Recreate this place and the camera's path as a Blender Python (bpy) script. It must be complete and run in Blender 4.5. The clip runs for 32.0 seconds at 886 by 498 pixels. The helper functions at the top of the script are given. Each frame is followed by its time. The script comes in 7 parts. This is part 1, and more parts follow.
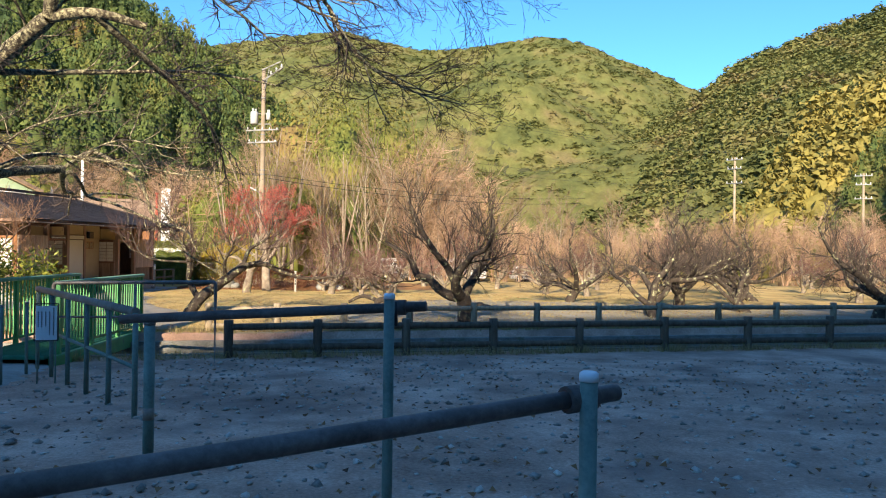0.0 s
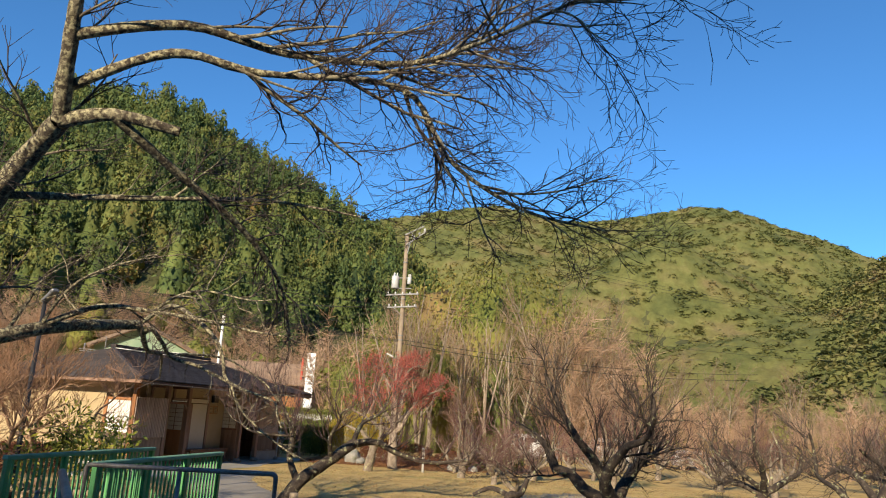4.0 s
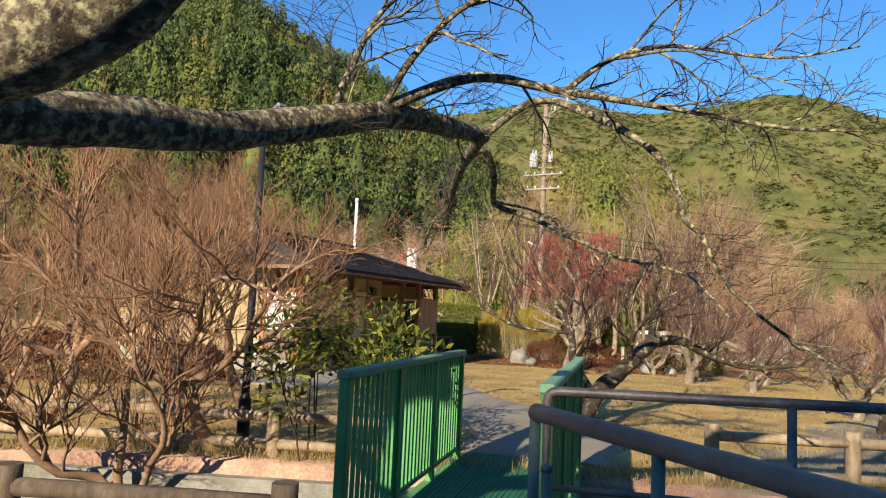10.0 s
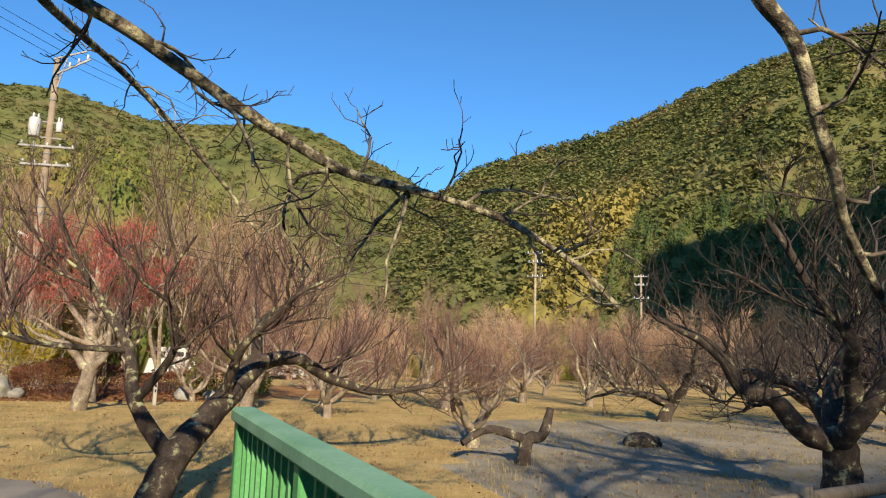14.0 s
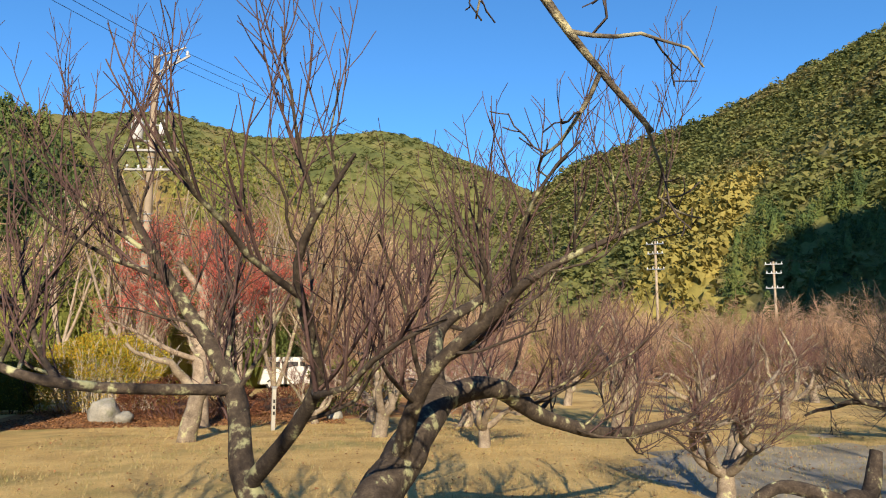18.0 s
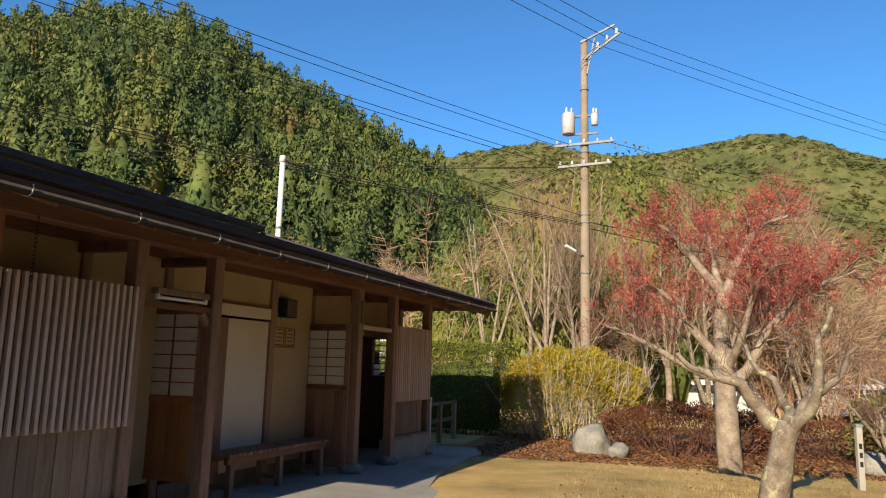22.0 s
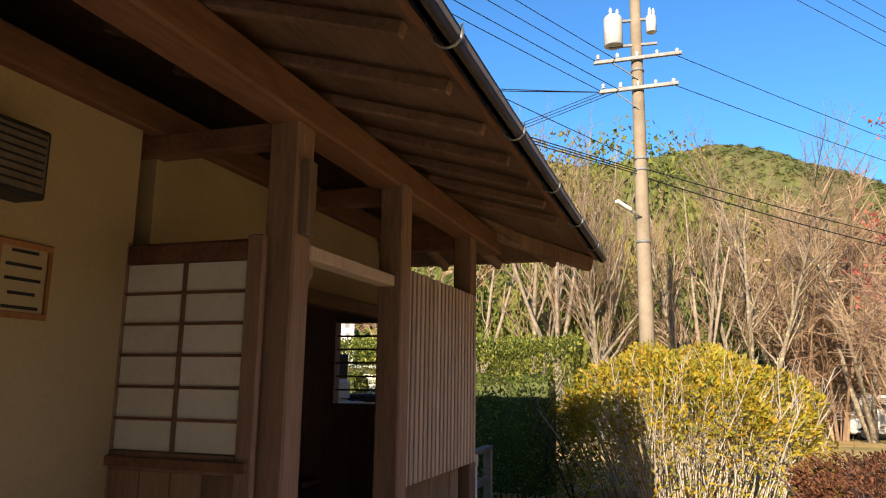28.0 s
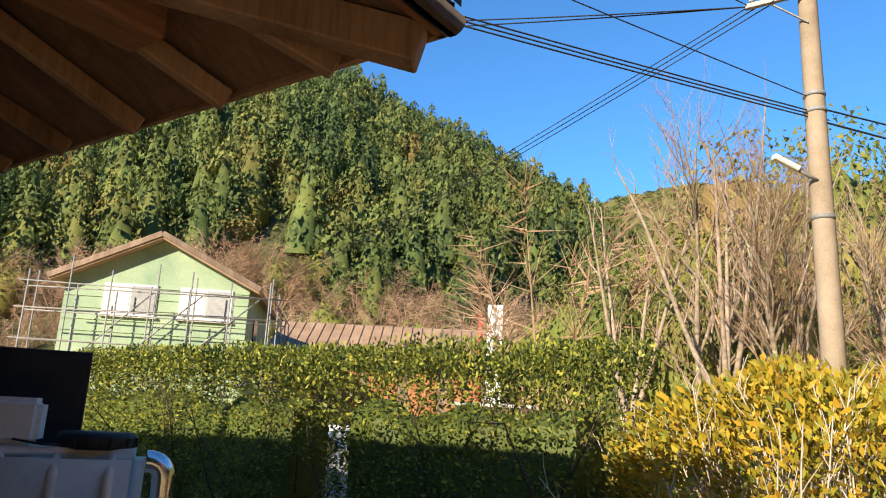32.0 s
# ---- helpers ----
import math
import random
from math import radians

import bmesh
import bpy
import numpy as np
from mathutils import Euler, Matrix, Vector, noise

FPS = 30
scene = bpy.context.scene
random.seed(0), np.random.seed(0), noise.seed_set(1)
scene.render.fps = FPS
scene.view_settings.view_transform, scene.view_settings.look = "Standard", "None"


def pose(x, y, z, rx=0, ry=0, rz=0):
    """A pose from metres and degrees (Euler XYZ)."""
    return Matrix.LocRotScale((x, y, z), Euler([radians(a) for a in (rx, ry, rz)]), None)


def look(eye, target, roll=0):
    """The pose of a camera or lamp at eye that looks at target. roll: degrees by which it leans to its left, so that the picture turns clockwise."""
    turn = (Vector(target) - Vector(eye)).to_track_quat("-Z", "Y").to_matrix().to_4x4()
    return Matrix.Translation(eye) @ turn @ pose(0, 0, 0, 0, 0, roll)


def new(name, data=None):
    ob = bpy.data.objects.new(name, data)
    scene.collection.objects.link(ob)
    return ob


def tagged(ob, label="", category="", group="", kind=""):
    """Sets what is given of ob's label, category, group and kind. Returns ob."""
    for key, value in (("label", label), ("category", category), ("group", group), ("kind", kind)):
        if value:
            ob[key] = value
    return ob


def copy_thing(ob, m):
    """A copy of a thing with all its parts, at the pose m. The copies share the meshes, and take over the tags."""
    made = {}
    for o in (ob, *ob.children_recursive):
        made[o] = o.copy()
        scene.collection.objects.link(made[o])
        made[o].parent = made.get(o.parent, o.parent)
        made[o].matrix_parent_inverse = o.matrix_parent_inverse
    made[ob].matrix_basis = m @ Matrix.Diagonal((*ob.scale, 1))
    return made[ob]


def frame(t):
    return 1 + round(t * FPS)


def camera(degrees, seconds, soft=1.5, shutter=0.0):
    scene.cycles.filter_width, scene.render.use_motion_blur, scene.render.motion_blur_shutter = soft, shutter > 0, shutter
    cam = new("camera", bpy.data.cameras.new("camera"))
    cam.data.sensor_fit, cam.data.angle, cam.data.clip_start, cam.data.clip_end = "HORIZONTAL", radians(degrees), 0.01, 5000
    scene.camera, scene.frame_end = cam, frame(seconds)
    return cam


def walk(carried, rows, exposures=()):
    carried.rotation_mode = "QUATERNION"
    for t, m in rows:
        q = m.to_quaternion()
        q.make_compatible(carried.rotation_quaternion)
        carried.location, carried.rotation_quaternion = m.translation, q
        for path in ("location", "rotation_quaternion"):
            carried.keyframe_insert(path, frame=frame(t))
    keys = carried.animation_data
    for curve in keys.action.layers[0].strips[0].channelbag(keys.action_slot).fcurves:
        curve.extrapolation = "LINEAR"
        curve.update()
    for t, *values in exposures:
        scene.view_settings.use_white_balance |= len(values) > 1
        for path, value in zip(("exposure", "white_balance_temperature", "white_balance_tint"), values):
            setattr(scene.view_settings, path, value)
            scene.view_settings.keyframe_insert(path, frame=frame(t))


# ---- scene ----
cam = camera(63.3, 32.0, soft=1.1)
PATH = [
    (0, (14.256, -18.729, 1.954), (14.177, -16.731, 1.957), 0.8),
    (0.5, (14.35, -18.182, 1.974), (14.428, -16.184, 2.027), 1.1),
    (1, (14.562, -17.703, 2.003), (14.726, -15.714, 2.132), 1.6),
    (1.5, (14.832, -17.26, 2.019), (15.022, -15.28, 2.232), 1.9),
    (2, (14.987, -16.85, 2.062), (15.171, -14.88, 2.356), 2.4),
    (2.5, (15.091, -16.415, 2.112), (15.214, -14.452, 2.476), 2.6),
    (3, (15.048, -16.071, 2.157), (15.035, -14.115, 2.572), 2.8),
    (3.5, (14.739, -15.903, 2.167), (14.514, -13.966, 2.613), 2.8),
    (4, (14.27, -15.83, 2.17), (13.777, -13.946, 2.624), 3.2),
    (4.3, (13.86, -15.75, 2.15), (13.292, -13.884, 2.595), 3.2),
    (6.5, (11.145, -15.068, 1.875), (10.592, -13.16, 2.11), 0.8),
    (7, (10.746, -14.731, 1.911), (10.129, -12.841, 2.128), 0.8),
    (7.5, (10.324, -14.364, 1.91), (9.653, -12.491, 2.112), 0.9),
    (8, (9.857, -13.947, 1.903), (9.167, -12.079, 2.094), 1.2),
    (8.5, (9.522, -13.471, 1.814), (8.813, -11.611, 2.006), 1.9),
    (9, (9.186, -13.0, 1.803), (8.478, -11.139, 1.987), 2.5),
    (9.5, (8.882, -12.532, 1.783), (8.195, -10.663, 1.966), 2.7),
    (10, (8.581, -12.036, 1.772), (7.951, -10.146, 1.95), 2.7),
    (10.5, (8.284, -11.442, 1.744), (7.784, -9.513, 1.919), 2.8),
    (11, (8.029, -10.936, 1.763), (7.714, -8.968, 1.934), 2.4),
    (11.5, (7.827, -10.406, 1.758), (7.719, -8.416, 1.929), 2.0),
    (12, (7.595, -9.827, 1.737), (7.713, -7.838, 1.914), 1.4),
    (12.5, (7.445, -9.252, 1.735), (7.76, -7.286, 1.92), 1.2),
    (13, (7.333, -8.685, 1.718), (7.8, -6.752, 1.929), 1.1),
    (13.5, (7.318, -8.099, 1.696), (7.899, -6.201, 1.938), 1.4),
    (14, (7.321, -7.62, 1.656), (7.993, -5.757, 1.933), 1.9),
    (14.5, (7.352, -7.129, 1.619), (8.127, -5.312, 1.931), 2.4),
    (16.5, (7.56, -5.3, 1.75), (8.56, -3.595, 2.053), 0.8),
    (17, (7.5, -4.95, 1.76), (8.381, -3.179, 2.058), 0.3),
    (17.5, (7.38, -4.6, 1.76), (8.057, -2.743, 2.063), 0.0),
    (18, (7.18, -4.25, 1.77), (7.589, -2.312, 2.045), 0.2),
    (18.5, (6.95, -3.85, 1.78), (7.037, -1.869, 2.042), 0.4),
    (19, (6.64, -3.37, 1.78), (6.393, -1.404, 2.049), 0.2),
    (19.5, (6.359, -2.835, 1.745), (5.815, -0.932, 2.03), -0.0),
    (20, (5.911, -2.258, 1.693), (5.224, -0.404, 1.992), 1.0),
    (20.5, (5.485, -1.704, 1.673), (4.783, 0.144, 1.977), 1.6),
    (21, (5.118, -1.234, 1.655), (4.443, 0.625, 1.955), 1.7),
    (21.5, (4.753, -0.707, 1.631), (4.131, 1.169, 1.937), 1.6),
    (22, (4.328, -0.193, 1.638), (3.754, 1.696, 1.957), 1.5),
    (22.5, (3.968, 0.351, 1.648), (3.425, 2.245, 1.989), 1.4),
    (23, (3.581, 0.834, 1.629), (3.058, 2.73, 1.99), 1.1),
    (23.5, (3.288, 1.281, 1.632), (2.775, 3.178, 2.004), 0.9),
    (24, (2.967, 1.741, 1.602), (2.477, 3.643, 1.978), 0.4),
    (24.5, (2.674, 2.261, 1.612), (2.21, 4.17, 1.986), 0.4),
    (25, (2.384, 2.861, 1.579), (1.945, 4.778, 1.945), 0.7),
    (25.5, (2.132, 3.498, 1.61), (1.705, 5.42, 1.964), 1.1),
    (26, (1.896, 4.076, 1.598), (1.466, 5.999, 1.942), 1.5),
    (26.5, (1.705, 4.697, 1.603), (1.263, 6.619, 1.936), 1.5),
    (28.5, (1.471, 7.291, 1.624), (1.005, 9.2, 1.994), 0.6),
    (29, (1.639, 7.915, 1.602), (1.135, 9.814, 1.978), 1.0),
    (29.5, (1.737, 8.644, 1.585), (1.152, 10.52, 1.956), 1.4),
    (30, (1.935, 9.314, 1.546), (1.221, 11.142, 1.933), 1.5),
    (30.5, (2.044, 9.904, 1.545), (1.192, 11.667, 1.951), 1.8),
    (31, (2.157, 10.468, 1.587), (1.186, 12.163, 2.017), 2.3),
    (31.5, (2.164, 10.977, 1.587), (1.146, 12.639, 2.036), 2.9),
    (32, (2.262, 11.393, 1.63), (1.304, 13.089, 2.083), 2.9),
]
walk(cam, [(t, look(eye, target, roll)) for t, eye, target, roll in PATH], exposures=((0.0, 1.18), (1.0, 1.08), (2.0, 0.93), (4.0, 0.58), (7.0, 0.68), (11.0, 0.68), (14.0, 0.58), (16.5, 0.78), (18.0, 0.7), (20.0, 0.5), (22.0, 0.6), (24.0, 0.68), (26.5, 0.78), (28.0, 1.02), (29.0, 1.25), (30.5, 1.27), (32.0, 1.08)))


# ==== world and light ====
SUN_AZ, SUN_EL = 187.0, 24.0  # degrees: azimuth clockwise from +y, and height
world = bpy.data.worlds.new("world")
scene.world = world
world.use_nodes = True
wn, wl = world.node_tree.nodes, world.node_tree.links
sky = wn.new("ShaderNodeTexSky")
sky.sky_type = "NISHITA"
sky.sun_disc = False
sky.sun_elevation = radians(SUN_EL)
sky.sun_rotation = radians(SUN_AZ)
sky.altitude = 1500.0
sky.air_density, sky.dust_density, sky.ozone_density = 1.0, 0.0, 6.0
tint = wn.new("ShaderNodeMix")
tint.data_type, tint.blend_type = "RGBA", "MULTIPLY"
tint.inputs[0].default_value = 1.0
tint.inputs[7].default_value = (0.7, 1.08, 1.17, 1.0)  # clear winter air
wl.new(sky.outputs[0], tint.inputs[6])
wl.new(tint.outputs[2], wn["Background"].inputs[0])
wn["Background"].inputs[1].default_value = 0.115
sun_data = bpy.data.lights.new("sun", "SUN")
sun_data.energy, sun_data.angle, sun_data.color = 5.0, radians(0.6), (1.0, 0.85, 0.63)
sun_ob = new("sun", sun_data)
az, el = radians(SUN_AZ), radians(SUN_EL)
sun_way = Vector((math.sin(az) * math.cos(el), math.cos(az) * math.cos(el), math.sin(el)))
sun_ob.matrix_world = look(sun_way * 60, (0, 0, 0))


# ==== materials ====
def ramp(nt, fac, stops):
    r = nt.nodes.new("ShaderNodeValToRGB")
    r.color_ramp.elements[0].position, r.color_ramp.elements[1].position = stops[0][0], stops[-1][0]
    r.color_ramp.elements[0].color = (*stops[0][1], 1)
    r.color_ramp.elements[1].color = (*stops[-1][1], 1)
    for p, c in stops[1:-1]:
        r.color_ramp.elements.new(p).color = (*c, 1)
    nt.links.new(fac, r.inputs[0])
    return r.outputs[0]


def noise_tex(nt, vec, scale, detail=4.0, rough=0.6):
    n = nt.nodes.new("ShaderNodeTexNoise")
    n.inputs["Scale"].default_value, n.inputs["Detail"].default_value, n.inputs["Roughness"].default_value = scale, detail, rough
    nt.links.new(vec, n.inputs["Vector"])
    return n.outputs["Fac"]


def surf(name, colours, scale=6.0, fine=60.0, rough=0.8, bump=0.3, dist=0.01, stretch=(1, 1, 1), metal=0.0, per_object=0.15,
         island=0.0, spec=0.3, mix_fine=0.45, blotch=None):
    """A procedural surface: colour stops over coarse and fine noise, relief, and a shade of its own for each object or island."""
    m = bpy.data.materials.new(name)
    m.use_nodes = True
    nt = m.node_tree
    bsdf = nt.nodes["Principled BSDF"]
    tc = nt.nodes.new("ShaderNodeTexCoord")
    info = nt.nodes.new("ShaderNodeObjectInfo")
    add = nt.nodes.new("ShaderNodeVectorMath")
    add.operation = "ADD"
    mp = nt.nodes.new("ShaderNodeMapping")
    mp.inputs["Scale"].default_value = stretch
    sc = nt.nodes.new("ShaderNodeVectorMath")
    sc.operation = "SCALE"
    sc.inputs[0].default_value = (37.0, 23.0, 11.0)
    nt.links.new(info.outputs["Random"], sc.inputs["Scale"])
    nt.links.new(tc.outputs["Object"], add.inputs[0])
    nt.links.new(sc.outputs[0], add.inputs[1])
    nt.links.new(add.outputs[0], mp.inputs[0])
    vec = mp.outputs[0]
    a, b = noise_tex(nt, vec, scale, 3.0), noise_tex(nt, vec, fine, 5.0, 0.7)
    mx = nt.nodes.new("ShaderNodeMath")
    mx.operation = "MULTIPLY_ADD"
    mx.inputs[1].default_value = mix_fine
    sub = nt.nodes.new("ShaderNodeMath")
    sub.operation = "MULTIPLY"
    sub.inputs[1].default_value = 1 - mix_fine
    nt.links.new(a, sub.inputs[0])
    nt.links.new(b, mx.inputs[0])
    nt.links.new(sub.outputs[0], mx.inputs[2])
    stretch_c = nt.nodes.new("ShaderNodeMapRange")
    stretch_c.inputs["From Min"].default_value, stretch_c.inputs["From Max"].default_value = 0.33, 0.67
    nt.links.new(mx.outputs[0], stretch_c.inputs["Value"])
    n = len(colours)
    col = ramp(nt, stretch_c.outputs[0], [(i / (n - 1), c) for i, c in enumerate(colours)])
    if blotch:
        c2, bscale, lo, hi = blotch
        bn = noise_tex(nt, vec, bscale, 4.0, 0.65)
        rng = nt.nodes.new("ShaderNodeMapRange")
        rng.inputs["From Min"].default_value, rng.inputs["From Max"].default_value = lo, hi
        nt.links.new(bn, rng.inputs["Value"])
        mixb = nt.nodes.new("ShaderNodeMix")
        mixb.data_type = "RGBA"
        nt.links.new(rng.outputs[0], mixb.inputs[0])
        nt.links.new(col, mixb.inputs[6])
        mixb.inputs[7].default_value = (*c2, 1)
        col = mixb.outputs[2]
    hsv = nt.nodes.new("ShaderNodeHueSaturation")
    geo = nt.nodes.new("ShaderNodeNewGeometry")
    val = nt.nodes.new("ShaderNodeMapRange")
    amount = island or per_object
    val.inputs["To Min"].default_value, val.inputs["To Max"].default_value = 1 - amount, 1 + amount
    nt.links.new(geo.outputs["Random Per Island"] if island else info.outputs["Random"], val.inputs["Value"])
    nt.links.new(val.outputs[0], hsv.inputs["Value"])
    nt.links.new(col, hsv.inputs["Color"])
    nt.links.new(hsv.outputs[0], bsdf.inputs["Base Color"])
    if bump:
        bp = nt.nodes.new("ShaderNodeBump")
        bp.inputs["Strength"].default_value, bp.inputs["Distance"].default_value = bump, dist
        nt.links.new(mx.outputs[0], bp.inputs["Height"])
        nt.links.new(bp.outputs[0], bsdf.inputs["Normal"])
    rr = nt.nodes.new("ShaderNodeMapRange")
    rr.inputs["To Min"].default_value, rr.inputs["To Max"].default_value = max(0.05, rough - 0.1), min(1.0, rough + 0.1)
    nt.links.new(b, rr.inputs["Value"])
    nt.links.new(rr.outputs[0], bsdf.inputs["Roughness"])
    bsdf.inputs["Metallic"].default_value = metal
    bsdf.inputs["Specular IOR Level"].default_value = spec
    return m


def island_leaf(name, colours, rough=0.6, trans=0.0, clump=0.0, spread=(0.45, 1.35)):
    """Leaf or crown colour picked for each loose piece, with a little grain."""
    m = bpy.data.materials.new(name)
    m.use_nodes = True
    nt = m.node_tree
    bsdf = nt.nodes["Principled BSDF"]
    geo = nt.nodes.new("ShaderNodeNewGeometry")
    tc = nt.nodes.new("ShaderNodeTexCoord")
    n = len(colours)
    pick = geo.outputs["Random Per Island"]
    if clump:  # neighbours share most of their colour, tree by tree
        cn = noise_tex(nt, tc.outputs["Object"], clump, 2.0, 0.6)
        sp = nt.nodes.new("ShaderNodeMapRange")
        sp.inputs["From Min"].default_value, sp.inputs["From Max"].default_value = 0.3, 0.7
        sp.inputs["To Max"].default_value = 0.7
        nt.links.new(cn, sp.inputs["Value"])
        ad = nt.nodes.new("ShaderNodeMath")
        ad.operation = "MULTIPLY_ADD"
        ad.inputs[1].default_value = 0.3
        nt.links.new(pick, ad.inputs[0])
        nt.links.new(sp.outputs[0], ad.inputs[2])
        pick = ad.outputs[0]
    col = ramp(nt, pick, [(i / (n - 1), c) for i, c in enumerate(colours)])
    g = noise_tex(nt, tc.outputs["Object"], 0.3 if clump else 1.3, 6.0, 0.8)
    val = nt.nodes.new("ShaderNodeMapRange")
    val.inputs["From Min"].default_value, val.inputs["From Max"].default_value = 0.3, 0.7
    val.inputs["To Min"].default_value, val.inputs["To Max"].default_value = spread if clump else (0.65, 1.35)
    nt.links.new(g, val.inputs["Value"])
    hsv = nt.nodes.new("ShaderNodeHueSaturation")
    nt.links.new(val.outputs[0], hsv.inputs["Value"])
    nt.links.new(col, hsv.inputs["Color"])
    nt.links.new(hsv.outputs[0], bsdf.inputs["Base Color"])
    bsdf.inputs["Roughness"].default_value = rough
    bsdf.inputs["Specular IOR Level"].default_value = 0.25
    if trans:
        tr = nt.nodes.new("ShaderNodeBsdfTranslucent")
        ms = nt.nodes.new("ShaderNodeMixShader")
        ms.inputs[0].default_value = trans
        out = nt.nodes["Material Output"]
        nt.links.new(hsv.outputs[0], tr.inputs[0])
        nt.links.new(bsdf.outputs[0], ms.inputs[1])
        nt.links.new(tr.outputs[0], ms.inputs[2])
        nt.links.new(ms.outputs[0], out.inputs[0])
    return m


M = {}
M["grass"] = surf("dry_grass", [(0.26, 0.165, 0.06), (0.49, 0.33, 0.118), (0.64, 0.455, 0.185)], 0.9, 30, 0.95, 0.9, 0.03,
                  per_object=0.0, blotch=((0.2, 0.19, 0.06), 0.33, 0.54, 0.72))
M["gravel"] = surf("dark_gravel", [(0.23, 0.135, 0.095), (0.49, 0.305, 0.22), (0.74, 0.51, 0.39)], 1.2, 30, 0.95, 0.9, 0.03,
                   per_object=0.0, blotch=((0.24, 0.155, 0.12), 0.5, 0.5, 0.68))
M["leaflitter"] = surf("leaf_litter", [(0.12, 0.055, 0.02), (0.33, 0.16, 0.055), (0.45, 0.25, 0.09)], 2.0, 34, 0.95, 0.9, 0.03, per_object=0.0)
M["path"] = surf("worn_earth_path", [(0.2, 0.17, 0.135), (0.3, 0.26, 0.2), (0.36, 0.31, 0.25)], 1.0, 40, 0.95, 0.5, 0.015, per_object=0.0)
M["concrete"] = surf("pale_concrete", [(0.24, 0.23, 0.2), (0.34, 0.32, 0.28), (0.42, 0.4, 0.35)], 1.3, 45, 0.9, 0.4, 0.008,
                     blotch=((0.2, 0.19, 0.15), 0.8, 0.55, 0.7))
M["stone"] = surf("grey_stone", [(0.14, 0.135, 0.12), (0.27, 0.26, 0.23), (0.38, 0.36, 0.31)], 3.0, 30, 0.9, 0.8, 0.02,
                  blotch=((0.16, 0.17, 0.08), 2.2, 0.55, 0.7))
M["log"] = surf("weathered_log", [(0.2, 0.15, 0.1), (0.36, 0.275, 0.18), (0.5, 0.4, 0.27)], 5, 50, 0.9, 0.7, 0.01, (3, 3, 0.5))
# Same wood as log, with the near bank's shade put into the colour.
M["log_shaded"] = surf("shaded_weathered_log", [(0.07, 0.052, 0.037), (0.14, 0.105, 0.075), (0.22, 0.17, 0.12)], 5, 50, 0.9, 0.7, 0.01, (3, 3, 0.5))
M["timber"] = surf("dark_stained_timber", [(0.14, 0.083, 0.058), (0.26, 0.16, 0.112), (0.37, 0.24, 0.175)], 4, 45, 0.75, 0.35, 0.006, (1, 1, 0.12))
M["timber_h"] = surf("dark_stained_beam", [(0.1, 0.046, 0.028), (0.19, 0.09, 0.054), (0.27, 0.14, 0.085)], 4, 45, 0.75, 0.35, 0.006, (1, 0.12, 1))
M["slat"] = surf("weathered_brown_slat", [(0.36, 0.265, 0.21), (0.53, 0.41, 0.335), (0.65, 0.53, 0.44)], 5, 60, 0.85, 0.4, 0.005, (1, 1, 0.1))
M["board_orange"] = surf("orange_brown_board", [(0.22, 0.09, 0.035), (0.34, 0.15, 0.06), (0.42, 0.2, 0.085)], 3, 50, 0.7, 0.25, 0.004, (1, 1, 0.1))
M["board_grey"] = surf("weathered_board", [(0.13, 0.09, 0.065), (0.23, 0.165, 0.12), (0.33, 0.25, 0.19)], 3, 40, 0.85, 0.4, 0.006, (1, 1, 0.1))
M["plaster"] = surf("ochre_plaster", [(0.36, 0.27, 0.15), (0.43, 0.33, 0.19), (0.48, 0.37, 0.22)], 1.5, 60, 0.95, 0.25, 0.004, per_object=0.03)
M["plaster_pale"] = surf("pale_plaster_panel", [(0.6, 0.54, 0.42), (0.68, 0.62, 0.5), (0.72, 0.67, 0.56)], 1.0, 60, 0.95, 0.15, 0.003, per_object=0.03)
M["paper"] = surf("shoji_paper", [(0.62, 0.58, 0.53), (0.72, 0.69, 0.64), (0.78, 0.75, 0.7)], 3.0, 30, 0.9, 0.05, 0.002, per_object=0.04)
M["white"] = surf("white_paint", [(0.62, 0.62, 0.6), (0.74, 0.74, 0.72), (0.8, 0.8, 0.78)], 2.0, 30, 0.6, 0.08, 0.002, per_object=0.03)
M["roof"] = surf("dark_roof_shingle", [(0.025, 0.02, 0.02), (0.055, 0.045, 0.043), (0.1, 0.085, 0.08)], 3, 40, 0.7, 0.4, 0.008, per_object=0.3)
M["soffit"] = surf("smoked_soffit_board", [(0.1, 0.058, 0.043), (0.18, 0.108, 0.08), (0.26, 0.165, 0.125)], 4, 40, 0.85, 0.3, 0.005, (1, 0.15, 1))
M["gutter"] = surf("brown_painted_gutter", [(0.085, 0.066, 0.052), (0.135, 0.107, 0.083), (0.19, 0.155, 0.12)], 4, 40, 0.5, 0.1, 0.002)
M["green"] = surf("green_enamel_paint", [(0.06, 0.22, 0.07), (0.1, 0.33, 0.11), (0.15, 0.42, 0.17)], 2.5, 60, 0.5, 0.15, 0.002, spec=0.4,
                  blotch=((0.1, 0.2, 0.12), 5.0, 0.6, 0.72))
M["green_pale"] = surf("faded_green_cap", [(0.12, 0.26, 0.15), (0.19, 0.36, 0.22), (0.26, 0.43, 0.29)], 3, 60, 0.6, 0.2, 0.002)
M["green_deck"] = surf("green_rubber_mat", [(0.02, 0.12, 0.07), (0.035, 0.19, 0.11), (0.05, 0.25, 0.15)], 3, 60, 0.85, 0.3, 0.004)
M["pipe"] = surf("worn_steel_pipe", [(0.09, 0.075, 0.065), (0.19, 0.17, 0.155), (0.33, 0.31, 0.29)], 4, 40, 0.5, 0.25, 0.003, metal=0.35, spec=0.5)
